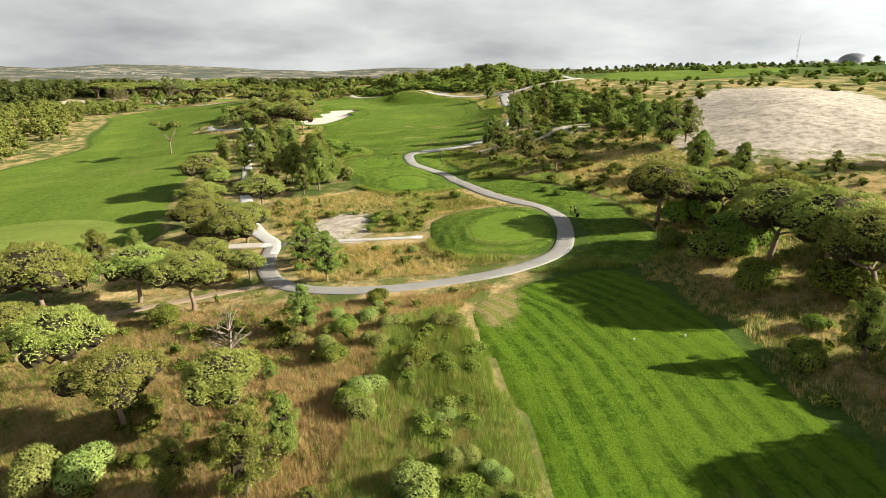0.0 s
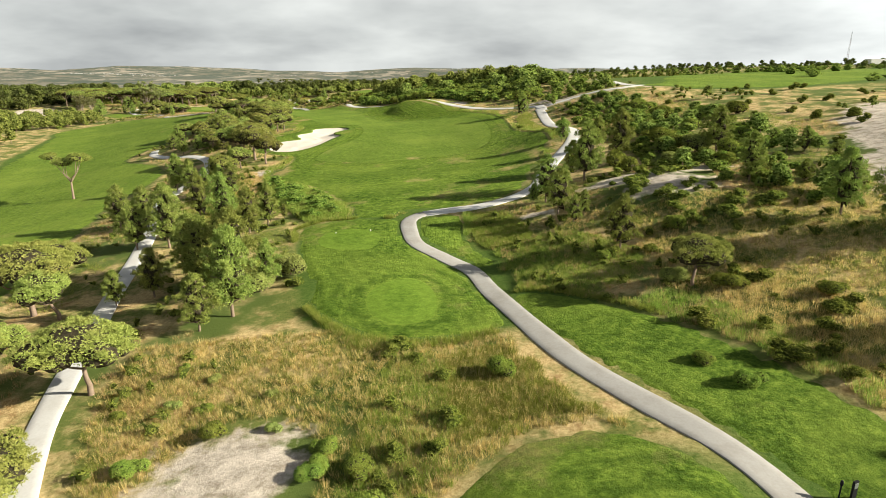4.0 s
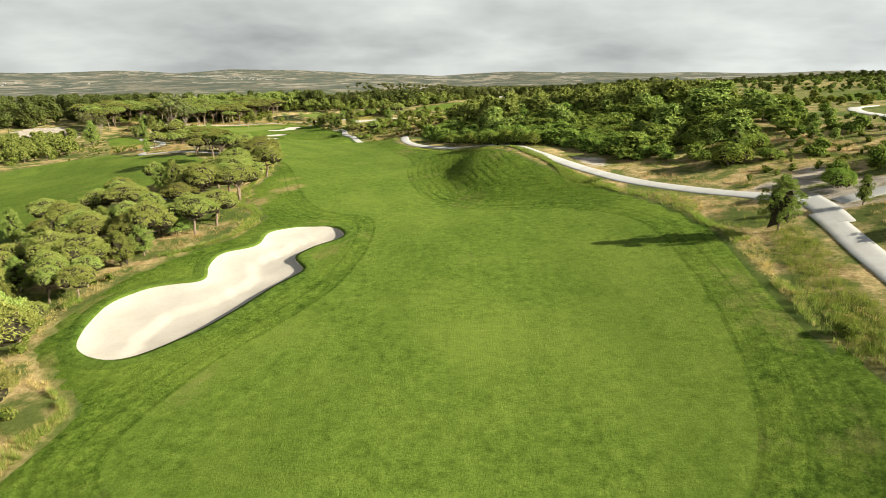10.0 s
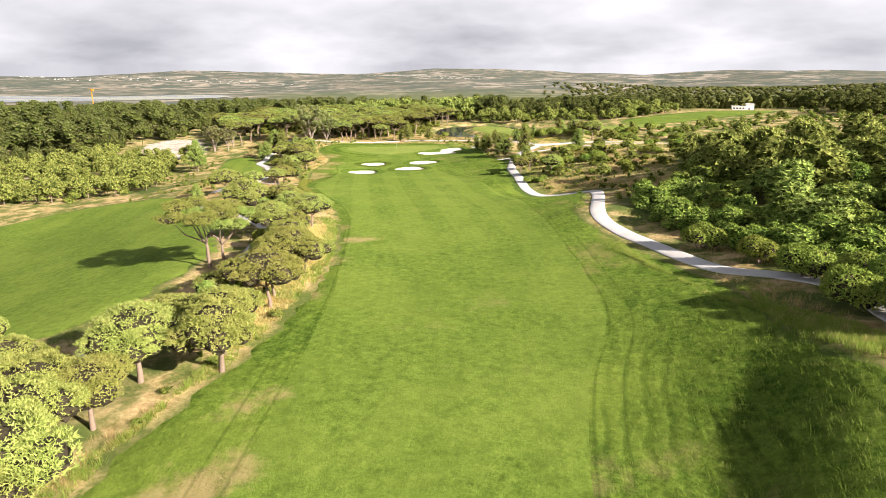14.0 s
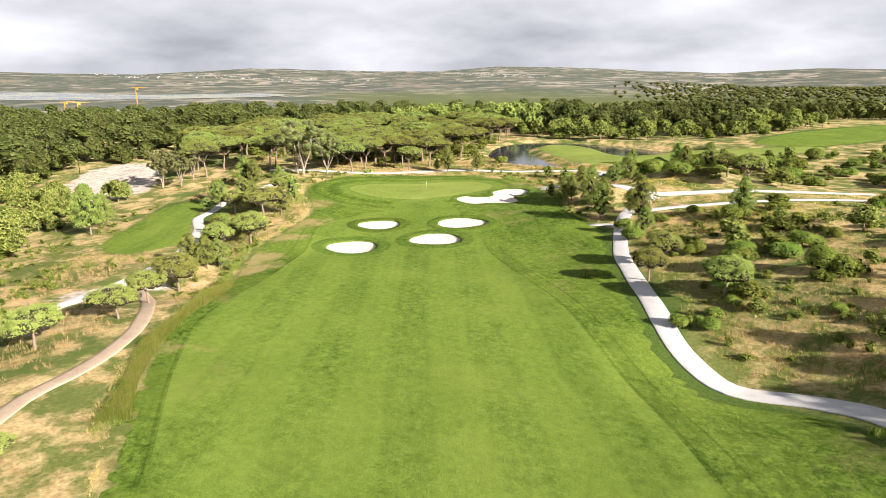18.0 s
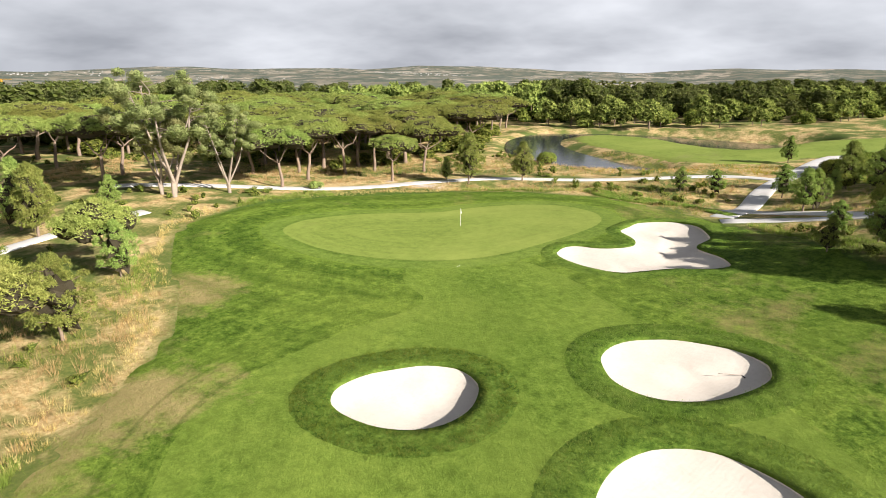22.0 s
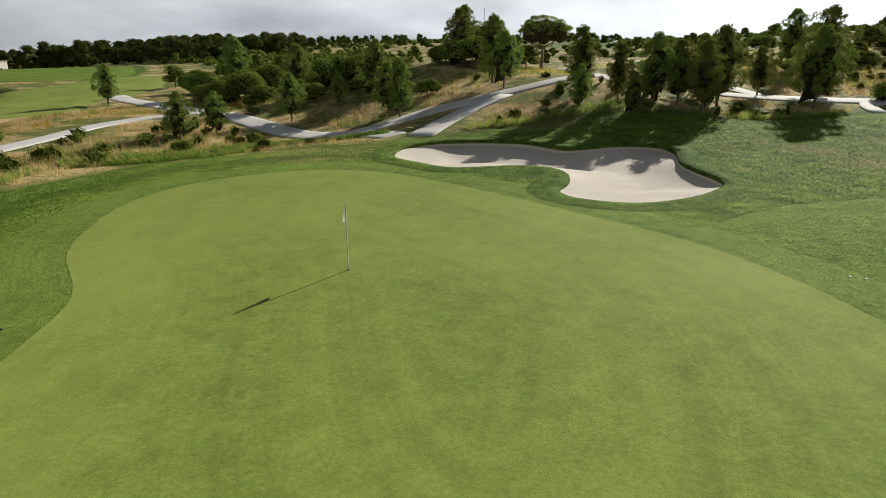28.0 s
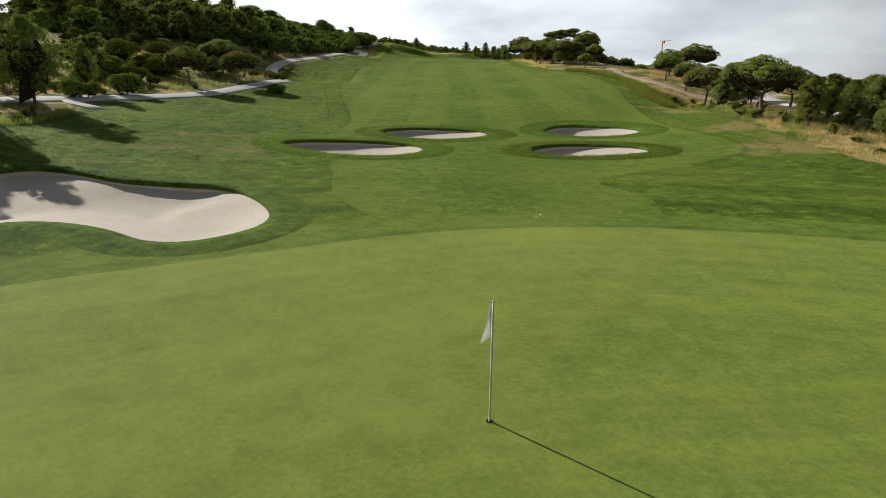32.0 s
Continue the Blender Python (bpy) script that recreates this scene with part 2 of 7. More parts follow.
TEE = mown("tee_turf", (0.088, 0.160, 0.017), (0.150, 0.236, 0.030), (0.20, 0.21, 0.06), 0.2, -10, 2.0, 0.1, 0.35, 5.0, 0.2)
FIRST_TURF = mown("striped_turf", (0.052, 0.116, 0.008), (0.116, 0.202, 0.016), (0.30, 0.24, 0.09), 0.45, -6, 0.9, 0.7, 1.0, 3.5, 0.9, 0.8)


def ground_material():
    a = Mat("scrub_ground", 0.92)
    fine = a.noise(2.6, 7.0, 0.75)
    mid = a.noise(0.22, 6.0, 0.65)
    big = a.noise(0.055, 5.0, 0.6)
    grass = a.mix(a.ramp(fine, (0.35, (0, 0, 0)), (0.68, (1, 1, 1))), (0.085, 0.122, 0.026), (0.235, 0.235, 0.070))
    straw = a.mix(a.ramp(fine, (0.34, (0, 0, 0)), (0.66, (1, 1, 1))), (0.36, 0.250, 0.105), (0.68, 0.52, 0.265))
    heath = a.noise(0.34, 6.0, 0.7)
    straw = a.mix(a.ramp(heath, (0.52, (0, 0, 0)), (0.64, (0.7, 0.7, 0.7))), straw, (0.25, 0.145, 0.060))
    c = a.mix(a.ramp(mid, (0.44, (0, 0, 0)), (0.58, (1, 1, 1))), grass, straw)
    c = a.mix(a.ramp(big, (0.36, (1, 1, 1)), (0.50, (0, 0, 0))), c, (0.095, 0.13, 0.032))
    grit = a.noise(0.55, 7.0, 0.75)
    soil = a.mix(a.ramp(grit, (0.36, (0, 0, 0)), (0.58, (1, 1, 1))), (0.30, 0.25, 0.19), (0.64, 0.56, 0.47))
    bare = a.maths("ADD", a.attribute("bare"), a.maths("MULTIPLY", a.maths("SUBTRACT", mid, 0.5), 1.3))
    c = a.mix(a.ramp(bare, (0.46, (0, 0, 0)), (0.62, (1, 1, 1))), c, soil)
    turf = a.mix(a.ramp(fine, (0.3, (0, 0, 0)), (0.7, (1, 1, 1))), (0.045, 0.095, 0.014), (0.115, 0.16, 0.035))
    wet = a.maths("ADD", a.attribute("turf"), a.maths("MULTIPLY", a.maths("SUBTRACT", mid, 0.5), 0.5))
    c = a.mix(a.ramp(wet, (0.42, (0, 0, 0)), (0.58, (1, 1, 1))), c, turf)
    wood = a.noise(0.012, 8.0, 0.7)
    plain_wood = a.mix(a.noise(0.09, 6.0, 0.8), (0.075, 0.098, 0.038), (0.165, 0.185, 0.075))
    plots = a.put(a.n.new("ShaderNodeTexVoronoi"), {"Scale": 0.006})
    a.l.new(a.stretch(1.0, 0.8, 1.0, 24), plots.inputs["Vector"])
    field = a.mix(a.ramp(wood, (0.46, (0, 0, 0)), (0.58, (1, 1, 1))), (0.095, 0.112, 0.088), a.mix(a.ramp(plots.outputs["Color"], (0.35, (0, 0, 0)), (0.65, (1, 1, 1))), (0.190, 0.175, 0.130), (0.36, 0.315, 0.250)))
    far = a.mix(a.attribute("fields"), plain_wood, field)
    c = a.mix(a.attribute("distance"), c, far)
    return a.done(c, fine, 0.9, 0.12)


GROUND = ground_material()


def sand_material():
    a = Mat("bunker_sand", 0.92)
    fine = a.noise(3.0, 6.0, 0.7)
    rake = a.put(a.n.new("ShaderNodeTexWave"), {"Scale": 1.2, "Distortion": 5.0, "Detail": 2.0})
    a.l.new(a.stretch(1, 1, 1, 25), rake.inputs["Vector"])
    c = a.mix(a.noise(0.35, 4.0), (0.55, 0.485, 0.41), (0.70, 0.645, 0.57))
    c = a.mix(a.ramp(fine, (0.30, (0.35, 0.35, 0.35)), (0.55, (0, 0, 0))), c, (0.50, 0.43, 0.36))
    return a.done(c, a.maths("ADD", fine, a.maths("MULTIPLY", rake.outputs[1], 0.12)), 0.35, 0.05)


SAND = sand_material()


def path_material(name, dark, light, stain):
    a = Mat(name, 0.75)
    fine = a.noise(5.0, 6.0, 0.7)
    c = a.mix(fine, dark, light)
    c = a.mix(a.ramp(a.noise(0.35, 6.0, 0.7), (0.45, (0, 0, 0)), (0.75, (0.7, 0.7, 0.7))), c, stain)
    return a.done(c, fine, 0.3, 0.02)


CONCRETE = path_material("path_concrete", (0.31, 0.295, 0.275), (0.43, 0.415, 0.39), (0.25, 0.225, 0.195))
WHITE_CONCRETE = path_material("bleached_path_concrete", (0.52, 0.505, 0.485), (0.70, 0.685, 0.66), (0.46, 0.43, 0.39))


TRACK = path_material("sandy_track_soil", (0.36, 0.27, 0.185), (0.54, 0.42, 0.31), (0.27, 0.20, 0.125))


def plain(name, color, rough=0.7, metal=0.0, vary=0.15, scale=8.0):
    a = Mat(name, rough)
    a.b.inputs["Metallic"].default_value = metal
    return a.done(a.mix(a.noise(scale, 5.0), tuple(v * (1 - vary) for v in color), tuple(min(1, v * (1 + vary)) for v in color)))


def leaf_material(name, dark, light, dry, rough=0.65, thinness=0.24):
    """Foliage: every clump differs, every plant differs a little."""
    a = Mat(name, rough)
    a.b.inputs["Specular IOR Level"].default_value = 0.0
    c = a.mix(a.island(), dark, light)
    c = a.mix(a.ramp(a.noise(0.9, 3.0), (0.45, (0, 0, 0)), (0.75, (0.6, 0.6, 0.6))), c, dry)
    hue = a.n.new("ShaderNodeHueSaturation")
    a.l.new(a.maths("ADD", a.maths("MULTIPLY", a.random(), 0.05), 0.475), hue.inputs["Hue"])
    a.l.new(a.maths("ADD", a.maths("MULTIPLY", a.random(), 0.5), 0.75), hue.inputs["Value"])
    a.l.new(c, hue.inputs["Color"])
    m = a.done(hue.outputs[0])
    thin = a.n.new("ShaderNodeBsdfTranslucent")
    a.l.new(hue.outputs[0], thin.inputs["Color"])
    both = a.n.new("ShaderNodeMixShader")
    both.inputs[0].default_value = thinness
    a.l.new(a.b.outputs[0], both.inputs[1])
    a.l.new(thin.outputs[0], both.inputs[2])
    a.l.new(both.outputs[0], a.n["Material Output"].inputs["Surface"])
    return m


PINE_LEAF = leaf_material("pine_needles", (0.092, 0.136, 0.028), (0.395, 0.465, 0.112), (0.44, 0.45, 0.13))
UMBRELLA_LEAF = leaf_material("umbrella_pine_needles", (0.150, 0.185, 0.036), (0.450, 0.490, 0.130), (0.46, 0.44, 0.14))
GROVE_LEAF = leaf_material("grove_needles", (0.130, 0.170, 0.036), (0.380, 0.430, 0.105), (0.40, 0.39, 0.12))
BUSH_LEAF = leaf_material("bush_leaves", (0.085, 0.140, 0.020), (0.330, 0.400, 0.078), (0.42, 0.42, 0.10))
PALE_LEAF = leaf_material("pale_leaves", (0.19, 0.24, 0.06), (0.40, 0.45, 0.13), (0.44, 0.42, 0.16))
REED_LEAF = leaf_material("tall_grass", (0.17, 0.240, 0.036), (0.37, 0.44, 0.095), (0.50, 0.43, 0.15), 0.65, 0.45)
STRAW_LEAF = leaf_material("straw", (0.46, 0.33, 0.13), (0.76, 0.60, 0.29), (0.64, 0.42, 0.17), 0.65, 0.48)
FLOWER = leaf_material("yellow_flowers", (0.45, 0.36, 0.03), (0.65, 0.52, 0.05), (0.20, 0.22, 0.04))
FAR_LEAF = leaf_material("far_woods", (0.052, 0.076, 0.023), (0.180, 0.218, 0.068), (0.19, 0.185, 0.07))
GUM_LEAF = leaf_material("gum_leaves", (0.125, 0.140, 0.045), (0.290, 0.300, 0.110), (0.34, 0.30, 0.14))
# darker copy of the leaf colours: shade inside distant crowns, painted in
SHADE_LEAF = leaf_material("shaded_inner_leaves", (0.050, 0.080, 0.016), (0.115, 0.155, 0.034), (0.13, 0.13, 0.04))
# twig brown taken near black: the crown's inner shade is in this colour
SHADED_TWIG = plain("shaded_inner_twigs", (0.050, 0.042, 0.026), 0.95, 0, 0.5, 6.0)
BARK = plain("bark", (0.23, 0.17, 0.125), 0.9, 0, 0.4, 5.0)
PALE_BARK = plain("pale_bark", (0.29, 0.235, 0.185), 0.85, 0, 0.3, 4.0)
WHITE = plain("white_paint", (0.78, 0.77, 0.74), 0.5, 0, 0.04)
OLD_PLASTER = plain("weathered_plaster", (0.40, 0.39, 0.37), 0.85, 0, 0.25, 0.05)
BLACK = plain("black_plastic", (0.02, 0.02, 0.022), 0.4, 0, 0.2)
STEEL = plain("galvanised_steel", (0.42, 0.43, 0.44), 0.45, 0.8, 0.1)
YELLOW = plain("crane_yellow", (0.45, 0.25, 0.04), 0.5, 0, 0.1)
YELLOW_PAINT = plain("yellow_paint", (0.75, 0.62, 0.05), 0.5, 0, 0.05)
GLASSY = plain("dark_window", (0.03, 0.035, 0.04), 0.15, 0, 0.2)
RED = plain("red_paint", (0.45, 0.03, 0.02), 0.5, 0, 0.1)


def water_material():
    a = Mat("pond_water", 0.08)
    a.b.inputs["Specular IOR Level"].default_value = 0.6
    return a.done((0.030, 0.036, 0.046), a.noise(1.4, 4.0, 0.6, a.stretch(1.0, 1.8, 1, 30)), 0.25, 0.05)


WATER = water_material()


def lagoon_material():
    a = Mat("shallow_lagoon_water", 0.25)
    a.b.inputs["Specular IOR Level"].default_value = 0.5
    flats = a.ramp(a.noise(0.006, 5.0, 0.6, a.stretch(1.0, 2.2, 1.0, 40)), (0.47, (0, 0, 0)), (0.53, (1, 1, 1)))
    return a.done(a.mix(flats, (0.22, 0.24, 0.24), (0.36, 0.36, 0.24)), a.noise(0.5, 3.0), 0.2, 0.05)


SHALLOWS = lagoon_material()


def cloth_material():
    """Thin white cloth that light shines through."""
    a = Mat("flag_cloth", 0.8)
    m = a.done((0.82, 0.82, 0.80))
    thin = a.n.new("ShaderNodeBsdfTranslucent")
    thin.inputs["Color"].default_value = (0.82, 0.82, 0.80, 1)
    both = a.n.new("ShaderNodeMixShader")
    both.inputs[0].default_value = 0.5
    a.l.new(a.b.outputs[0], both.inputs[1])
    a.l.new(thin.outputs[0], both.inputs[2])
    a.l.new(both.outputs[0], a.n["Material Output"].inputs["Surface"])
    return m


CLOTH = cloth_material()


# ---- mesh helpers ----
def mesh_from(name, verts, faces, mat, smooth=False, uv=None):
    me = bpy.data.meshes.new(name)
    me.from_pydata([tuple(v) for v in verts], [], [tuple(f) for f in faces])
    me.materials.append(mat)
    me.polygons.foreach_set("use_smooth", [smooth] * len(me.polygons))
    me.update()
    return me


def grid_mesh(name, P, mat):
    """A mesh over a grid of points, rows by columns, made from arrays."""
    r, c = P.shape[:2]
    idx = np.arange(r * c).reshape(r, c)
    f = np.stack([idx[:-1, :-1], idx[:-1, 1:], idx[1:, 1:], idx[1:, :-1]], -1).reshape(-1, 4)
    me = bpy.data.meshes.new(name)
    me.vertices.add(r * c)
    me.vertices.foreach_set("co", P.reshape(-1).astype(np.float32))
    me.loops.add(f.size)
    me.loops.foreach_set("vertex_index", f.reshape(-1).astype(np.int32))
    me.polygons.add(len(f))
    me.polygons.foreach_set("loop_start", np.arange(0, f.size, 4, dtype=np.int32))
    me.polygons.foreach_set("use_smooth", np.ones(len(f), bool))
    me.materials.append(mat)
    me.update(calc_edges=True)
    return me


def part(name, me, parent=None, label="", where=None):
    ob = new(name, me)
    if parent is not None:
        ob.parent = parent
    if where is not None:
        ob.matrix_basis = where
    if label:
        ob["label"] = label
    return ob


def spline(points, closed=True, per=8):
    """A smooth line through control points."""
    p = np.array(points, float)
    n = len(p)
    out = []
    for i in range(n if closed else n - 1):
        if closed:
            a, b, c, d = (p[(i + k) % n] for k in (-1, 0, 1, 2))
        else:
            a, b, c, d = p[max(i - 1, 0)], p[i], p[i + 1], p[min(i + 2, n - 1)]
        for t in np.arange(per) / per:
            out.append(0.5 * (2 * b + (c - a) * t + (2 * a - 5 * b + 4 * c - d) * t * t + (3 * b - a - 3 * c + d) * t ** 3))
    if not closed:
        out.append(p[-1])
    return np.array(out)


def even(line, step, closed=True):
    q = np.vstack([line, line[:1]]) if closed else line
    s = np.concatenate([[0], np.cumsum(np.hypot(*np.diff(q, axis=0).T))])
    k = max(3, int(s[-1] / step))
    t = np.linspace(0, s[-1], k + 1)
    r = np.stack([np.interp(t, s, q[:, 0]), np.interp(t, s, q[:, 1])], 1)
    return r[:-1] if closed else r


def inside(x, y, poly):
    """Whether points lie in a closed outline."""
    x, y = np.asarray(x), np.asarray(y)
    res = np.zeros(x.shape, bool)
    x0, y0 = poly[:, 0], poly[:, 1]
    x1, y1 = np.roll(x0, -1), np.roll(y0, -1)
    for a, b, c, d in zip(x0, y0, x1, y1):
        if b != d:
            res ^= ((b > y) != (d > y)) & (x < (c - a) * (y - b) / (d - b) + a)
    return res


def edge_distance(x, y, poly):
    x, y = np.asarray(x, float), np.asarray(y, float)
    best = np.full(x.shape, 1e9)
    for (ax, ay), (bx, by) in zip(poly, np.roll(poly, -1, 0)):
        dx, dy = bx - ax, by - ay
        t = np.clip(((x - ax) * dx + (y - ay) * dy) / (dx * dx + dy * dy + 1e-9), 0, 1)
        best = np.minimum(best, np.hypot(x - ax - t * dx, y - ay - t * dy))
    return best


def widened(poly, d):
    a, b = np.roll(poly, 1, 0), np.roll(poly, -1, 0)
    t = b - a
    t /= np.hypot(t[:, 0], t[:, 1])[:, None] + 1e-9
    nrm = np.stack([t[:, 1], -t[:, 0]], 1)
    area = np.sum(poly[:, 0] * np.roll(poly[:, 1], -1) - poly[:, 1] * np.roll(poly[:, 0], -1))
    return poly + nrm * (d if area > 0 else -d)


# ---- terrain plan ----
def centre_x(y):
    return np.interp(y, [-60, 0, 90, 200, 250, 300, 350, 400, 450, 485, 560, 800], [13, 12, 8, -2, -12, -30, -58, -94, -126, -150, -200, -330])
STATIONS = [-120, 40, 85, 125, 150, 200, 250, 300, 330, 370, 410, 440, 480, 530, 620]
LANES = [-240, -100, -45, -12, 12, 38, 90, 220]
LANE_FAR_LEFT = [-14, -13, -13, -13, -13, -13, -13, -12, -12, -12, -11, -8, -5, -7, -8]
LANE_VALLEY = [-9, -9, -9, -9, -9, -9.5, -8, -7, -7, -7.5, -8.5, -8.5, -5, -6, -7]
LANE_LEFT = [-6, -6, -6, -5, -3.5, -1.8, 1.5, 3, 2.5, 0, -4.5, -6, -4, -6, -7]
LANE_MID_LEFT = [-1.5, -1.5, -3.2, -2, -1, 1, 2.8, 3, 1.5, -1, -4, -6.7, -6.3, -6.8, -7]
LANE_MID_RIGHT = [-0.5, -0.5, -0.8, -0.5, 0.8, 2.5, 3.5, 3.2, 2.2, 0, -3.5, -6.5, -6.3, -6.8, -7]
LANE_RIGHT = [4, 3.5, 1, 4.5, 6, 8, 7.5, 7, 6, 2.5, -0.5, -3.8, -4.8, -6.5, -6.8]
LANE_HILL = [8, 8, 8, 10, 11, 13, 15, 15, 15, 11, 8, 5, 1.5, -4, -5.5]
LANE_FAR_HILL = [10, 10, 12, 14, 15, 17, 17, 17, 17, 14, 11, 8, 5, 1, 0]
TABLE = np.array([LANE_FAR_LEFT, LANE_VALLEY, LANE_LEFT, LANE_MID_LEFT, LANE_MID_RIGHT, LANE_RIGHT, LANE_HILL, LANE_FAR_HILL], float)
def knob(x, y, cx, cy, rx, ry, h, turn=0.0, p=2.0):
    c, s = math.cos(math.radians(turn)), math.sin(math.radians(turn))
    u, v = (x - cx) * c + (y - cy) * s, -(x - cx) * s + (y - cy) * c
    return h * np.exp(-(np.abs(u / rx) ** p + np.abs(v / ry) ** p))
def lanes_height(x, y):
    u = x - centre_x(y)
    rows = np.stack([np.interp(y, STATIONS, lane) for lane in TABLE])
    k = np.clip(np.searchsorted(LANES, u) - 1, 0, len(LANES) - 2)
    a, b = np.take(LANES, k), np.take(LANES, k + 1)
    f = np.clip((u - a) / (b - a), 0, 1)
    lo = np.take_along_axis(rows, k[None], 0)[0]
    hi = np.take_along_axis(rows, k[None] + 1, 0)[0]
    return lo + (hi - lo) * f
def axis(lo, a, b, hi, step):
    core = np.arange(a, b + 1e-6, step)
    def grow(start, end):
        out, d, p = [], step, start
        while p < end:
            d *= 1.10
            p += d
            out.append(p)
        return out
    left = [-v for v in grow(-a, -lo)][::-1]
    return np.array(left + list(core) + grow(b, hi))
XS = axis(-4300, -260, 130, 4300, 1.5)
YS = axis(-600, -20, 700, 4700, 1.5)
def blur(a, n):
    for ax in (0, 1):
        for _ in range(2):
            c = np.cumsum(np.pad(a, [(n + 1, n) if i == ax else (0, 0) for i in (0, 1)], mode="edge"), axis=ax)
            a = (np.take(c, range(2 * n + 1, c.shape[ax]), ax) - np.take(c, range(0, c.shape[ax] - 2 * n - 1), ax)) / (2 * n + 1)
    return a
GX, GY = np.meshgrid(XS, YS)
Z = blur(lanes_height(GX, GY), 5)
def ease(a, b, v):
    t = np.clip((v - a) / (b - a), 0, 1)
    return t * t * (3 - 2 * t)
def mound_shoulder():
    # steep western flank, level shoulder behind it
    foot = np.interp(GY, [276, 281, 287, 295, 303, 308, 316, 326], [-11.5, -13.0, -16.2, -18.6, -19.2, -18.0, -18.5, -21.0])
    d = GX - foot
    return 2.1 * ease(0.5, 7.5, d) * (1 - 0.8 * ease(9, 32, d)) * ease(272, 299, GY) * (1 - ease(302, 326, GY))
def add_relief(Z):
    # the grassed mound beside the path, banks and the sandy knoll
    Z = Z + knob(GX, GY, -13, 318, 11, 18, 0.8, 40) + knob(GX, GY, 0, 303, 13, 24, 1.1, 25) + mound_shoulder() - knob(GX, GY, -61, 407, 15, 12, 3.0) + knob(GX, GY, -42, 371, 8, 11, 1.4) + knob(GX, GY, -12, 317, 6, 14, 0.15, 25)
    Z = Z + knob(GX, GY, 33, 146, 12, 12, 2.4) + knob(GX, GY, 86, 146, 22, 46, 4.0, -27) + knob(GX, GY, 27, 200, 8, 14, 1.6) + knob(GX, GY, 55, 252, 18, 18, 3.0)
    Z = Z + knob(GX, GY, 11, 86, 8, 9, 1.1, 0, 4) + knob(GX, GY, -100, 492, 14, 9, 2.0, 20) + knob(GX, GY, -88, 512, 16, 12, 3.4) + knob(GX, GY, -106, 484, 9, 7, 1.3) - knob(GX, GY, -120, 512, 10, 8, 1.3) - knob(GX, GY, -136, 400, 8, 12, 2.0) - knob(GX, GY, -132.5, 430, 9, 9, 0.9)
    # hills to the east, the wide valley to the north and west, far ridges
    Z = Z + (knob(GX, GY, 430, 690, 300, 280, 22) + knob(GX, GY, 330, 400, 180, 170, 4) + knob(GX, GY, 150, 760, 150, 110, 3)) * ease(-80, 120, GX)
    Z = Z - knob(GX, GY, 6, 132, 8, 15, 1.3)
    r, yaw = np.hypot(GX + 80, GY - 330), np.degrees(np.arctan2(-(GX + 80), GY - 330))
    side = ease(-35, 0, yaw) * (1 - 0.5 * ease(110, 170, yaw))
    Z = Z - 42 * ease(290, 1050, r) * side
    wave = np.sin(GX / 310 + 1.3 * np.sin(GY / 520)) + np.sin(GY / 270 + GX / 700) + 0.6 * np.sin(GX / 140 - GY / 190)
    Z = Z + ease(2000, 4200, r) * (27 + 6 * wave) * side + ease(900, 2400, r) * 5 * wave
    Z = Z + knob(GX, GY, -2050, 4040, 500, 260, 22, 20) + knob(GX, GY, 800, 4300, 900, 300, 12) + knob(GX, GY, -1150, 2450, 620, 150, 9, 12)
    return Z
Z = add_relief(Z)


# ---- outlines of the course, in metres ----
GREEN_LINE = spline([(-167, 472), (-168, 475.5), (-167.3, 479), (-164.5, 484), (-160, 488), (-156.3, 490.8), (-153.6, 495), (-151, 497.6), (-147.5, 500), (-143.5, 501), (-140, 500), (-136.8, 497), (-135.9, 492.5), (-137.5, 487), (-140, 481.5), (-142.5, 476.5), (-146, 472.7), (-151, 470), (-157.5, 468.8), (-163, 469.8)])
BIG_BUNKER = spline([(-45.2, 231), (-42, 222.5), (-36, 220), (-32, 224.5), (-30, 230), (-28.6, 236), (-27, 241), (-28.4, 243.6), (-29.8, 246), (-28.8, 249.8), (-26.3, 254.5), (-29, 259.2), (-34.5, 259.3), (-37.8, 256.2), (-37, 250.5), (-40.3, 247), (-39.6, 242.5), (-38, 238), (-43, 236)])
GREEN_BUNKER = spline([(-132.3, 492.5), (-131.2, 494.8), (-128, 496), (-125.2, 494.8), (-124, 492), (-123.4, 488.5), (-124.6, 485.4), (-123.6, 483.8), (-122, 482), (-121.3, 479.5), (-123, 478.2), (-126, 477.6), (-128.3, 476.3), (-130.5, 475), (-133, 475.4), (-135.5, 476.6), (-137.4, 478.5), (-137.6, 481), (-136.5, 482.4), (-134, 482.5), (-131.8, 483.2), (-130.6, 484.8), (-131.2, 487), (-133, 489.8)])


def oval(cx, cy, a, b, turn):
    t = np.linspace(0, 2 * np.pi, 13)[:-1]
    c, s = math.cos(radians(turn)), math.sin(radians(turn))
    k = 1 + 0.06 * np.sin(3 * t + cx)
    return spline(np.stack([cx + k * (a * np.cos(t) * c - b * np.sin(t) * s), cy + k * (a * np.cos(t) * s + b * np.sin(t) * c)], 1), True, 4)


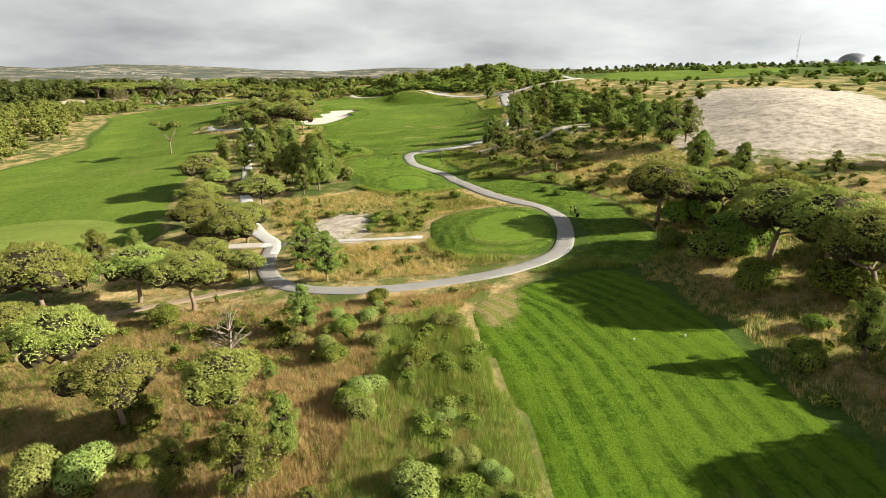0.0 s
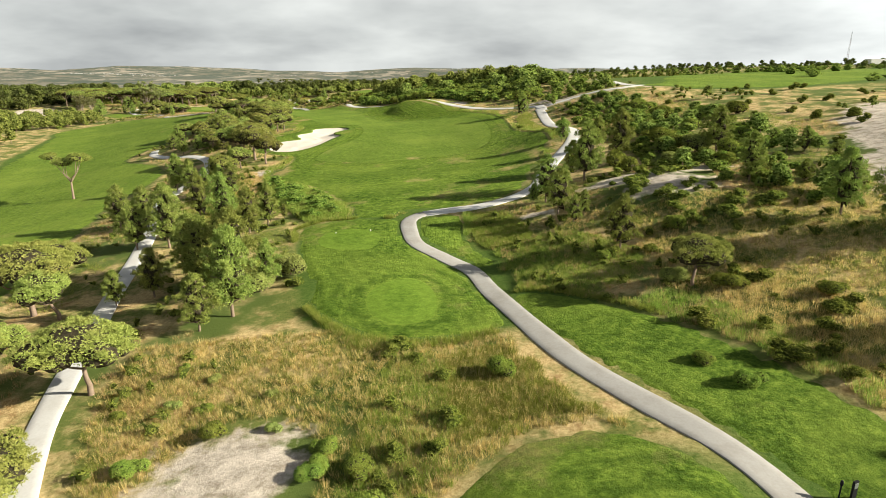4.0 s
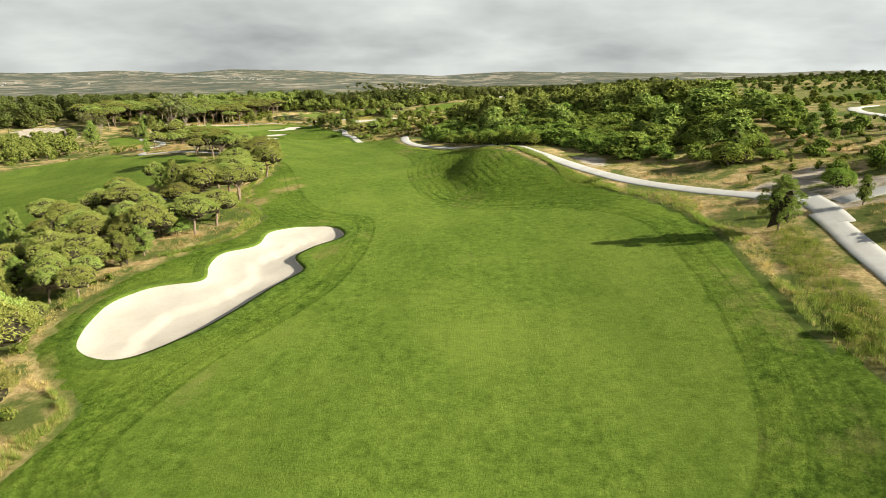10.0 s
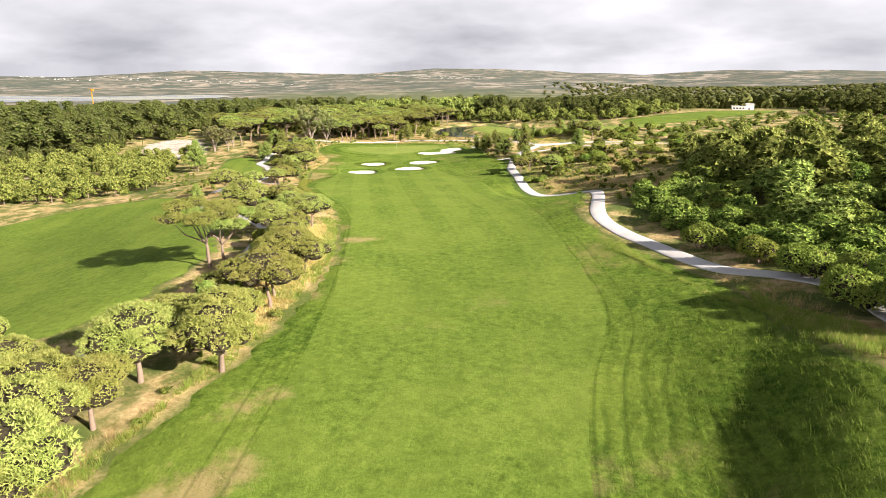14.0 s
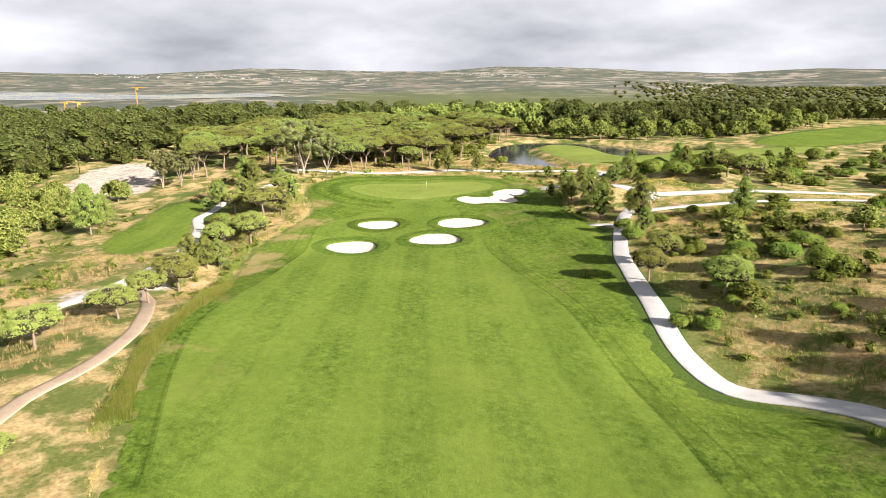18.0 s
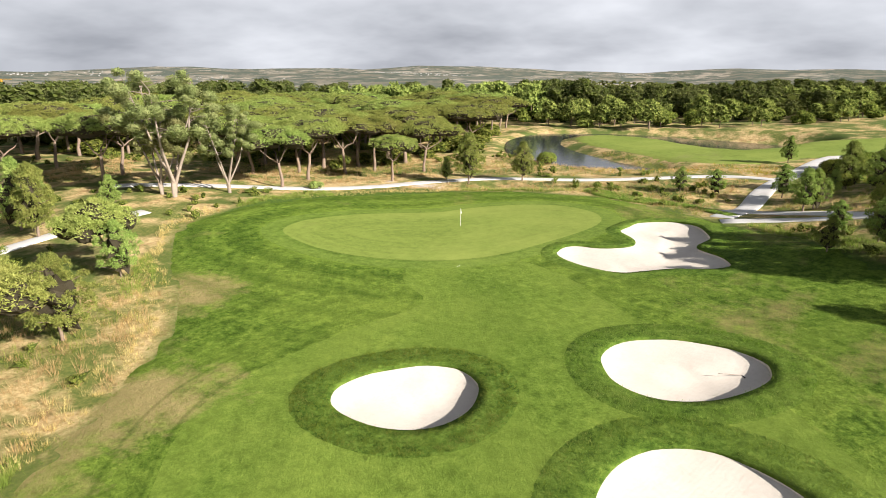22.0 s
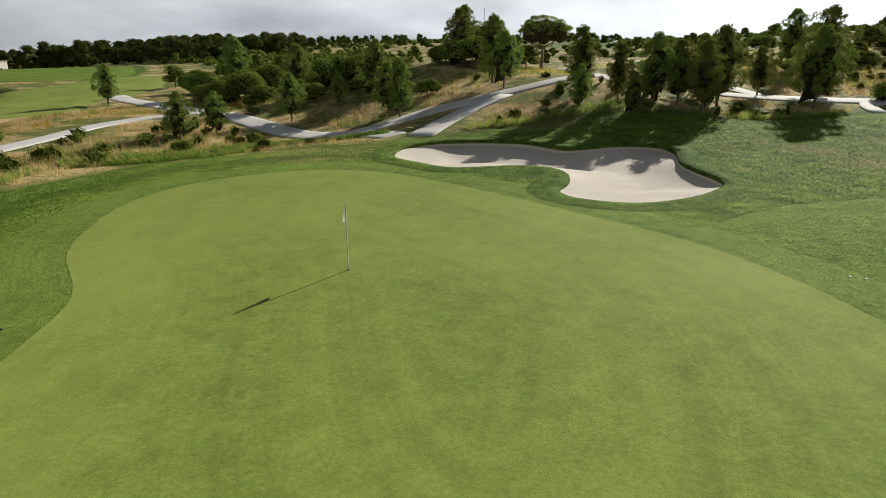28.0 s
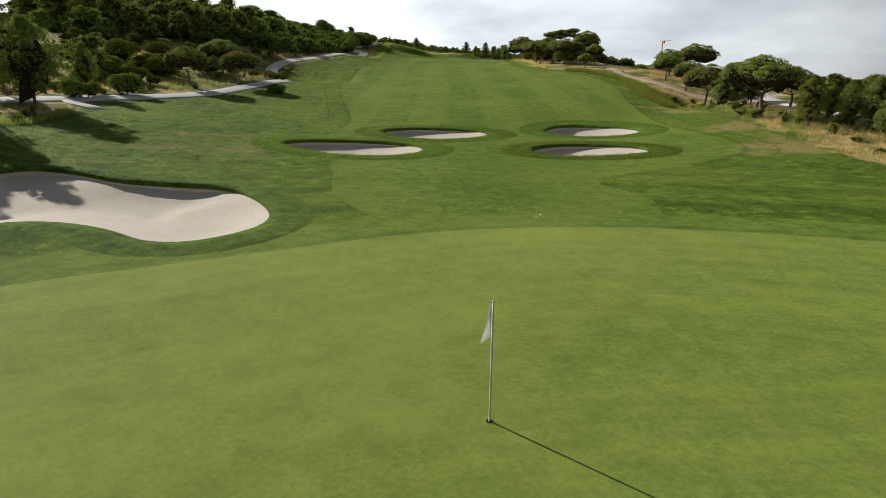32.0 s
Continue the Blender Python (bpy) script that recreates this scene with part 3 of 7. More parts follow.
POTS = [oval(-132.6, 432.4, 4.7, 4.5, 45), oval(-122.0, 444.9, 5.0, 4.3, 35), oval(-138.4, 448.0, 4.5, 3.6, 45), oval(-124.0, 458.2, 5.3, 4.2, 25)]
BUNKERS = [even(b, 0.8) for b in (BIG_BUNKER, GREEN_BUNKER, *POTS)]
COLLAR_WIDTH = (1.7, 1.7, 2.8, 2.8, 2.4, 2.4)
COLLARS = [widened(even(b, 0.9), w) for b, w in zip(BUNKERS, COLLAR_WIDTH)]
FAIRWAY_LINE = spline([(1, 200), (8, 202), (13, 210), (15, 224), (15, 240), (13, 256), (5, 265.5), (-3, 268), (-10, 270), (-15, 273.5), (-19.5, 279), (-23, 288), (-26.5, 299), (-29, 310), (-31, 324), (-42, 349), (-55, 374), (-66, 393), (-78, 409), (-88, 421), (-107, 440), (-114, 449), (-121, 459), (-130, 467), (-136, 473), (-144, 476), (-150, 472), (-148, 465), (-144, 461), (-147, 452), (-148, 441), (-140, 429), (-134, 420), (-121, 393), (-110, 380), (-86, 358), (-65, 326), (-53, 304), (-41, 279), (-33, 268.5), (-25, 264.5), (-21.5, 252), (-21, 238), (-23, 229), (-27, 218), (-28, 208), (-25, 204), (-20, 201), (-14, 198), (-8, 199)])
ROUGH_LINE = spline([(-12.5, 155.6), (-8, 153.4), (-5, 156.5), (2, 156.8), (7.6, 157.9), (13, 161), (16.4, 166), (18, 173), (21, 181.5), (24.5, 191), (26, 201), (22, 218), (21, 233), (21, 247), (17, 264), (8, 279), (0, 293), (-8, 308), (-15, 319), (-19, 331), (-27, 342.5), (-33.5, 351.5), (-39, 359), (-44.5, 367), (-47.5, 380), (-49.5, 391.5), (-52.5, 399), (-55.5, 403), (-59, 404.2), (-64.5, 404.3), (-68.5, 407.5), (-73, 414.5), (-79, 427), (-84, 437.5), (-88.5, 448), (-92.7, 459), (-97, 464), (-105, 472), (-112, 483), (-118, 492), (-122, 496), (-128, 503), (-140, 510), (-157, 508), (-172, 495), (-178, 482), (-178, 468), (-172, 460), (-158, 447), (-149, 429), (-140, 413), (-126, 395), (-117, 382), (-94, 362), (-80.5, 346), (-69, 329), (-62.5, 315), (-57.5, 301), (-55, 287), (-49, 274), (-43, 265), (-42, 256), (-45, 249), (-48.5, 240), (-49, 231), (-46, 221), (-38, 215), (-34, 211), (-34.5, 203), (-35.5, 195), (-33, 187.5), (-26, 181.5), (-21.5, 175), (-16.5, 166.5), (-13.6, 160)])
TEE_GROUND = spline([(0.5, 89), (2, 93), (7, 97), (13, 97), (17, 91.5), (18.4, 86), (17.9, 79.5), (16.4, 75), (13.0, 71.4), (8, 71.5), (5, 72.5), (2, 76), (1, 81)])
TEE_TOP = spline([(7, 83), (9, 87), (12, 89), (15, 88), (16, 84), (16, 79), (14, 77), (10, 77), (7, 79)])
TEE2_GROUND = spline([(-14, 128), (-18, 139), (-19.5, 146), (-20, 151), (-17, 154), (-12, 154.5), (-5.6, 153), (-4.6, 150), (-4.2, 145.5), (-3, 141), (0.8, 136), (3.8, 131.5), (5.5, 126), (7, 119), (7, 114.5), (-3, 113), (-8, 116), (-13, 122)])
TEE2_TOP = spline([(-7, 124), (-5.5, 127.5), (-3, 129), (-0.8, 127.5), (0.5, 123), (0, 118), (-3, 116.5), (-6, 119)])
TEE2B_TOP = spline([(-16, 144), (-15.8, 147), (-13.5, 149), (-10, 148.3), (-7.6, 145.5), (-7.4, 142), (-8.5, 139.5), (-12, 140), (-14.5, 141.3)])
FIRST_TEE = spline([(6, 20), (6, 27), (6, 34), (5, 42), (4, 50), (4.5, 56), (9, 60), (15, 62.5), (20, 64), (23, 60), (25, 49), (25, 40), (25, 34), (26, 28), (22, 20), (14, 16)])
FIRST_SIDE = spline([(24, 64), (18.2, 69.6), (20.2, 74), (21.4, 80), (21.3, 89.3), (18, 97.6), (11.6, 110.4), (8.2, 122), (12, 123), (22, 112), (29, 98), (31, 84), (29, 70)])
PATH_SIDE = spline([(6.4, 132.8), (3, 137.2), (-0.8, 141.8), (-2.1, 146), (-2.4, 150.8), (-0.8, 153.2), (4, 153.6), (5, 150), (4.8, 144), (6.5, 138.5), (8.6, 134.5)])
VALLEY_FAIRWAY = spline([(-42, 93), (-47, 112), (-53, 136), (-58, 162), (-63, 182), (-64, 206), (-72, 224), (-88, 240), (-87, 262), (-82, 284), (-77, 302), (-84, 324), (-104, 341), (-134, 361), (-148, 370), (-167, 362), (-171, 341), (-160, 321), (-148, 290), (-136, 255), (-124, 226), (-127, 188), (-118, 150), (-110, 112), (-94, 92), (-60, 91)])
VALLEY_GREEN = spline([(-50, 97), (-56, 108), (-70, 112), (-84, 105), (-80, 96), (-64, 94)])
FAR_GREEN = spline([(-161, 588), (-152, 592), (-138, 585), (-128, 572), (-119, 567), (-108, 582), (-92, 592), (-80, 600), (-62, 606), (-62, 592), (-83, 571), (-100, 557), (-107, 555.5), (-113, 549), (-120, 544.5), (-132, 547.5), (-140, 555), (-151, 566), (-158, 576)])
HILL_FAIRWAY = spline([(60, 262), (78, 280), (90, 310), (110, 340), (150, 350), (180, 320), (160, 280), (120, 250), (86, 244)])
EAST_FAIRWAY = spline([(-84, 612), (-64, 606), (-40, 630), (-16, 668), (-8, 700), (-28, 706), (-56, 676), (-80, 640)])
VALLEY_LOBE = spline([(-162, 404), (-176, 408), (-188, 423), (-196, 433), (-197, 442), (-190, 444), (-185, 439.5), (-180, 435), (-172, 427.5), (-162, 419.5), (-158, 413)])
POND_LINE = spline([(-166, 551), (-172, 562), (-177, 582), (-172, 600), (-150, 608), (-124, 604), (-104, 596), (-110, 588), (-119, 574), (-128, 579), (-138, 591), (-152, 597.5), (-163, 592), (-162, 577), (-154, 563), (-143, 552), (-134, 544), (-140, 540.5), (-154, 542)])
LAGOON = spline([(-2000, 860), (-1560, 1000), (-1290, 1230), (-1190, 1420), (-1350, 1490), (-1560, 1290), (-2000, 1200)])


# the lagoon lies in a flat basin
LAGOON_LEVEL = -45.0
lagoon_near = np.clip(1 - np.hypot((GX + 1600) / 760, (GY - 1180) / 560), 0, 1)
Z = Z + (LAGOON_LEVEL - 0.6 - Z) * np.clip(lagoon_near * 3, 0, 1)

# bowls of the bunkers and the pond are let into the ground
Z_SMOOTH = Z.copy()
for line in COLLARS:
    lo, hi = line.min(0) - 3, line.max(0) + 3
    i0, i1 = np.searchsorted(XS, (lo[0], hi[0]))
    j0, j1 = np.searchsorted(YS, (lo[1], hi[1]))
    gx, gy = GX[j0:j1, i0:i1], GY[j0:j1, i0:i1]
    drop = np.where(inside(gx, gy, widened(line, -0.5)), 1.9, 0.0)
    Z[j0:j1, i0:i1] -= drop
POND_LEVEL = -7.3
lo, hi = POND_LINE.min(0) - 10, POND_LINE.max(0) + 10
i0, i1 = np.searchsorted(XS, (lo[0], hi[0]))
j0, j1 = np.searchsorted(YS, (lo[1], hi[1]))
gx, gy = GX[j0:j1, i0:i1], GY[j0:j1, i0:i1]
sd = edge_distance(gx, gy, POND_LINE) * np.where(inside(gx, gy, POND_LINE), -1, 1)
Z[j0:j1, i0:i1] = np.where(sd < 7, Z[j0:j1, i0:i1] + (np.minimum(Z[j0:j1, i0:i1], POND_LEVEL + 0.25 * sd) - Z[j0:j1, i0:i1]) * np.clip((7 - sd) / 5, 0, 1), Z[j0:j1, i0:i1])
Z_SMOOTH[j0:j1, i0:i1] = Z[j0:j1, i0:i1]


def sample(table, x, y):
    x, y = np.asarray(x, float), np.asarray(y, float)
    i = np.clip(np.searchsorted(XS, x) - 1, 0, len(XS) - 2)
    j = np.clip(np.searchsorted(YS, y) - 1, 0, len(YS) - 2)
    fx = np.clip((x - XS[i]) / (XS[i + 1] - XS[i]), 0, 1)
    fy = np.clip((y - YS[j]) / (YS[j + 1] - YS[j]), 0, 1)
    return (table[j, i] * (1 - fx) + table[j, i + 1] * fx) * (1 - fy) + (table[j + 1, i] * (1 - fx) + table[j + 1, i + 1] * fx) * fy


def H(x, y):
    return sample(Z_SMOOTH, x, y)


# ---- ground ----
MOWN = [ROUGH_LINE, TEE_GROUND, TEE2_GROUND, FIRST_TEE, FIRST_SIDE, PATH_SIDE, VALLEY_FAIRWAY, VALLEY_LOBE, FAR_GREEN, HILL_FAIRWAY, EAST_FAIRWAY]
CORE = (GX > -265) & (GX < 135) & (GY > -25) & (GY < 705)
mask = np.zeros(Z.shape, bool)
for line in MOWN:
    mask[CORE] |= inside(GX[CORE], GY[CORE], line)
rng = np.random.default_rng(7)
rough_noise = rng.normal(0, 1, Z.shape)
rough_noise = blur(rough_noise, 1)
Z = Z + np.where(CORE & ~mask, rough_noise * 0.45, 0.0)
Z = Z - np.where(blur(mask.astype(float), 1) > 0.97, 0.30, 0.0)
ground = new("ground", grid_mesh("ground", np.stack([GX, GY, Z], -1), GROUND))
tagged(ground, "dry sandy scrubland with straw grass, rolling to distant hills", "ground", kind="structure")


def attribute(me, name, values):
    at = me.attributes.new(name, "FLOAT", "POINT")
    at.data.foreach_set("value", values.reshape(-1).astype(np.float32))


dune = knob(GX, GY, 86, 146, 24, 52, 1.15, -27, 4) + knob(GX, GY, 38, 155, 15, 9, 0.6, 20) + knob(GX, GY, 33, 144, 8, 6, 0.55) + knob(GX, GY, 36, 262, 12, 16, 0.6) + knob(GX, GY, -243, 451, 25, 13, 1.3, -39, 4) + knob(GX, GY, -238, 392, 16, 12, 0.6)
dune += knob(GX, GY, 14.5, 147.5, 5, 2.4, 0.62, -15) + knob(GX, GY, 28, 154, 6, 3, 0.6, 10) + knob(GX, GY, -30, 156, 3, 4, 0.6)
dune += knob(GX, GY, -13, 94, 10, 13, 0.72) + knob(GX, GY, -24, 66, 14, 5, 0.42) + knob(GX, GY, -8, 66, 10, 2.5, 0.3) + knob(GX, GY, -168, 508, 14, 5, 0.45) + knob(GX, GY, -142, 392, 3, 12, 0.8, -20) + knob(GX, GY, -38, 197, 4, 5, 0.7) + knob(GX, GY, 20, 70, 3, 6, 0.3) + knob(GX, GY, -66, 262, 8, 16, 0.3) + knob(GX, GY, 9.5, 294, 3.2, 9, 0.8, 30) + knob(GX, GY, -84, 330, 5, 26, 0.4, 25) + knob(GX, GY, 60, 250, 20, 8, 0.5)
attribute(ground.data, "bare", np.clip(dune, 0, 1.2))
turf = knob(GX, GY, -8, 128, 16, 22, 0.35) + knob(GX, GY, 22, 66, 8, 18, 0.5) + knob(GX, GY, 30, 40, 14, 30, 0.3) + knob(GX, GY, -170, 488, 10, 16, 0.5) + knob(GX, GY, 100, 300, 60, 60, 0.45) + knob(GX, GY, 230, 520, 190, 200, 0.62) + knob(GX, GY, 0, 460, 70, 60, 0.38) + knob(GX, GY, 250, 250, 150, 150, 0.45) + knob(GX, GY, -30, 660, 60, 60, 0.3)
turf += knob(GX, GY, -75, 490, 40, 30, 0.25) + knob(GX, GY, -150, 250, 30, 90, 0.3)
turf += knob(GX, GY, 14, 131, 9, 11, 0.5)
turf += knob(GX, GY, -72, 425, 16, 30, 0.34, 20) + knob(GX, GY, -205, 440, 10, 20, 0.4, -40)
turf += 0.75 * blur(mask.astype(float), 2)
attribute(ground.data, "turf", np.clip(turf, 0, 1))
away = np.hypot(GX + 60, GY - 330)
attribute(ground.data, "distance", np.clip((away - 450) / 250, 0, 1))
attribute(ground.data, "fields", np.clip(np.maximum((away - 1500) / 500, np.clip((away - 760) / 200, 0, 1) * ease(36, 46, np.degrees(np.arctan2(-(GX + 80), GY - 330)))), 0, 1))


# ---- mown surfaces, bunkers, paths ----
# scorched spots in the turf: centre, half widths, strength, turn
DRY_SPOTS = [(-47, 286, 3, 6, 0.75, -20), (-48, 274, 2.5, 5, 0.8, -15), (-49, 265, 2.5, 5, 0.75), (-51, 295, 2.5, 5, 0.6, -25), (-28, 309, 1.5, 2, 0.55), (-3, 178, 4, 2.5, 0.6), (-35, 197, 4, 7, 0.95), (15, 180, 6, 2.2, 0.6, 15), (21, 187, 2.5, 6, 0.6), (-4.5, 200, 3, 3, 0.55), (-13, 164, 6, 1.8, 0.5), (15, 193, 3, 2, 0.5), (-163, 453, 8, 6, 0.70, 40), (-152, 441, 6, 4, 0.72, 40), (-140, 414, 3.5, 8, 0.85, -30), (-146, 427, 3, 8, 0.75, -30), (-73, 340, 2.5, 6, 0.75, -30), (-69, 326, 2.5, 7, 0.7, -25), (-62, 315, 2, 4, 0.65, -25), (-153, 430, 4, 8, 0.8, -30), (-136, 408, 3, 10, 0.8, -30), (-95, 446, 3, 5, 0.45, -30), (7, 52, 2, 6, 0.5), (6, 57, 5, 4.5, 0.75), (-20, 201, 5, 2, 0.45), (-115, 380, 3, 10, 0.55, -45)]



HOLE_YS = np.arange(-60, 800, 8.0)
HOLE_LINE = even(np.column_stack([np.convolve(np.pad(centre_x(HOLE_YS), 3, mode="edge"), np.ones(7) / 7, "valid"), HOLE_YS]), 6.0, False)


def across(x, y):
    """Metres from the hole's centre line, to its right."""
    x, y = np.asarray(x, float), np.asarray(y, float)
    best, sign = np.full(x.shape, 1e9), np.ones(x.shape)
    for (ax, ay), (bx, by) in zip(HOLE_LINE[:-1], HOLE_LINE[1:]):
        dx, dy = bx - ax, by - ay
        t = np.clip(((x - ax) * dx + (y - ay) * dy) / (dx * dx + dy * dy), 0, 1)
        d = np.hypot(x - ax - t * dx, y - ay - t * dy)
        s = np.where((x - ax) * dy - (y - ay) * dx > 0, 1.0, -1.0)
        sign = np.where(d < best, s, sign)
        best = np.minimum(best, d)
    return best * sign


def drape(name, line, lift, mat, label, category, step=1.5, holes=(), kind="structure", sink=0.0):
    """A sheet of turf over the ground inside a closed outline, open at the bunkers."""
    ring = even(line, step)
    lo, hi = ring.min(0), ring.max(0)
    gx, gy = np.meshgrid(np.arange(lo[0], hi[0], step), np.arange(lo[1], hi[1], step))
    gx, gy = gx.ravel() + 0.013, gy.ravel() + 0.017
    ok = inside(gx, gy, ring) & (edge_distance(gx, gy, ring) > step * 0.4)
    cuts = []
    for h in holes:
        if inside(h[:, 0], h[:, 1], ring).any():
            cuts.append(h)
            ok &= ~(inside(gx, gy, h) | (edge_distance(gx, gy, h) < step * 0.4))
    pts = [Vector(p) for p in ring]
    edges = [(k, (k + 1) % len(ring)) for k in range(len(ring))]
    for h in cuts:
        b = len(pts)
        pts += [Vector(p) for p in h]
        edges += [(b + k, b + (k + 1) % len(h)) for k in range(len(h))]
    pts += [Vector((x, y)) for x, y in zip(gx[ok], gy[ok])]
    v, _, f, *_ = delaunay_2d_cdt(pts, edges, [], 0, 1e-5)
    xy = np.array([tuple(p) for p in v])
    f = [t for t in f if len(t) == 3]
    c = np.array([xy[list(t)].mean(0) for t in f])
    keep = inside(c[:, 0], c[:, 1], ring)
    for h in cuts:
        keep &= ~inside(c[:, 0], c[:, 1], h)
    f = [t for t, k in zip(f, keep) if k]
    z = H(xy[:, 0], xy[:, 1]) + lift
    z -= np.where(edge_distance(xy[:, 0], xy[:, 1], ring) < 0.05, lift * sink, 0)
    ob = new(name, mesh_from(name, np.column_stack([xy, z]), f, mat, True))
    dry = sum(knob(xy[:, 0], xy[:, 1], *q) for q in DRY_SPOTS)
    attribute(ob.data, "dry", np.clip(dry, 0, 1))
    if mat is ROUGH:
        lane = edge_distance(xy[:, 0], xy[:, 1], even(FAIRWAY_LINE if name == "mown_rough" else line, 2.0))
    elif mat is FIRST_TURF:
        lane = xy[:, 0] - np.interp(xy[:, 1], [16, 42, 53, 64], [6.5, 5.3, 3.0, -3.0])
    elif mat is FAIRWAY:
        lane = across(xy[:, 0], xy[:, 1])
    else:
        lane = edge_distance(xy[:, 0], xy[:, 1], even(line, 2.0))
    attribute(ob.data, "lane", lane)
    attribute(ob.data, "tracks", np.clip(0.10 + knob(xy[:, 0], xy[:, 1], -12, 300, 14, 26, 1.0) + knob(xy[:, 0], xy[:, 1], 2, 80, 6, 14, 0.25), 0, 1))
    attribute(ob.data, "cut", np.full(len(xy), 1.0 if name == "mown_rough" else 0.0) * (1 - ease(440, 455, xy[:, 1])))
    attribute(ob.data, "striped", 0.12 + 0.88 * ease(325, 370, xy[:, 1]) * (1 - 0.7 * ease(425, 450, xy[:, 1])))
    attribute(ob.data, "along", xy[:, 1] - 0.6 * xy[:, 0])
    if mat is ROUGH:
        # mowing rings round the greens and tees
        d = np.minimum(edge_distance(xy[:, 0], xy[:, 1], even(FRINGE_LINE, 2.0)) / 4.4, edge_distance(xy[:, 0], xy[:, 1], even(TEE_TOP, 2.0)) / 2.6)
        d = np.minimum(d, edge_distance(xy[:, 0], xy[:, 1], even(TEE2_TOP, 2.0)) / 2.6)
        attribute(ob.data, "rings", np.sin(2 * np.pi * (d + 0.15)) * np.clip(1.15 - d / 4.5, 0, 1))
    return tagged(ob, label, category, kind=kind)


HOLES = COLLARS
FRINGE_LINE = widened(even(GREEN_LINE, 1.0), 2.4)
RIM = even(GREEN_LINE, 1.0)
FAIRWAY_EDGE = even(FAIRWAY_LINE, 1.6)
drape("mown_rough", ROUGH_LINE, 0.08, ROUGH, "mown rough of mid-green grass with dry tan patches", "rough", 1.6, [*HOLES, FRINGE_LINE, FAIRWAY_EDGE], sink=3.0)
drape("fairway", FAIRWAY_LINE, 0.09, FAIRWAY, "closely mown fairway with faint light and dark stripes", "fairway", 1.6, [*HOLES, FRINGE_LINE])
drape("fringe", FRINGE_LINE, 0.09, FRINGE, "fringe of short grass round the putting green", "fringe", 1.0, [*HOLES, RIM])
drape("putting_green", RIM, 0.10, GREEN, "smooth pale putting green with a hole and flag", "green", 1.0)
drape("tee_ground", TEE_GROUND, 0.10, ROUGH, "raised bank of mown grass round a tee", "tee", 1.0, [even(TEE_TOP, 1.0)], sink=2.5)
drape("tee_box", TEE_TOP, 0.102, TEE, "flat oval tee of short mown grass", "tee", 1.0)
drape("tee_ground", TEE2_GROUND, 0.10, ROUGH, "long bank of mown grass beside the cart path", "tee", 1.2, [even(TEE2_TOP, 1.0), even(TEE2B_TOP, 1.0)], sink=2.5)
drape("tee_box", TEE2_TOP, 0.102, TEE, "flat oval tee of short mown grass", "tee", 1.0)
drape("tee_box", TEE2B_TOP, 0.102, TEE, "flat oval tee of short mown grass", "tee", 1.0)
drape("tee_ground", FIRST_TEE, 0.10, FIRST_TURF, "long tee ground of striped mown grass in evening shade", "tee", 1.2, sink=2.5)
drape("grass_verge", FIRST_SIDE, 0.08, ROUGH, "verge of mown grass along the cart path", "verge", 1.2, sink=3)
drape("grass_verge", PATH_SIDE, 0.08, ROUGH, "verge of mown grass inside the path's bend", "verge", 1.2, sink=3)
drape("valley_fairway", VALLEY_FAIRWAY, 0.10, FAIRWAY, "neighbouring fairway of bright mown grass in the dip", "fairway", 2.5, [even(VALLEY_GREEN, 2.0)], sink=3)
drape("valley_tee", VALLEY_LOBE, 0.10, FAIRWAY, "lobe of mown grass between young pines and the dune", "tee", 2.0, sink=3)
drape("valley_green", VALLEY_GREEN, 0.16, GREEN, "neighbouring putting green of pale short grass", "green", 2.0)
drape("pond_green", FAR_GREEN, 0.12, GREEN, "pale mown green on a spit in the pond", "green", 2.0, sink=2)
drape("hill_fairway", HILL_FAIRWAY, 0.12, FAIRWAY, "bright mown fairway up on the hill", "fairway", 2.5, sink=3)
drape("east_fairway", EAST_FAIRWAY, 0.12, FAIRWAY, "mown fairway beyond the pond", "fairway", 2.5, sink=3)


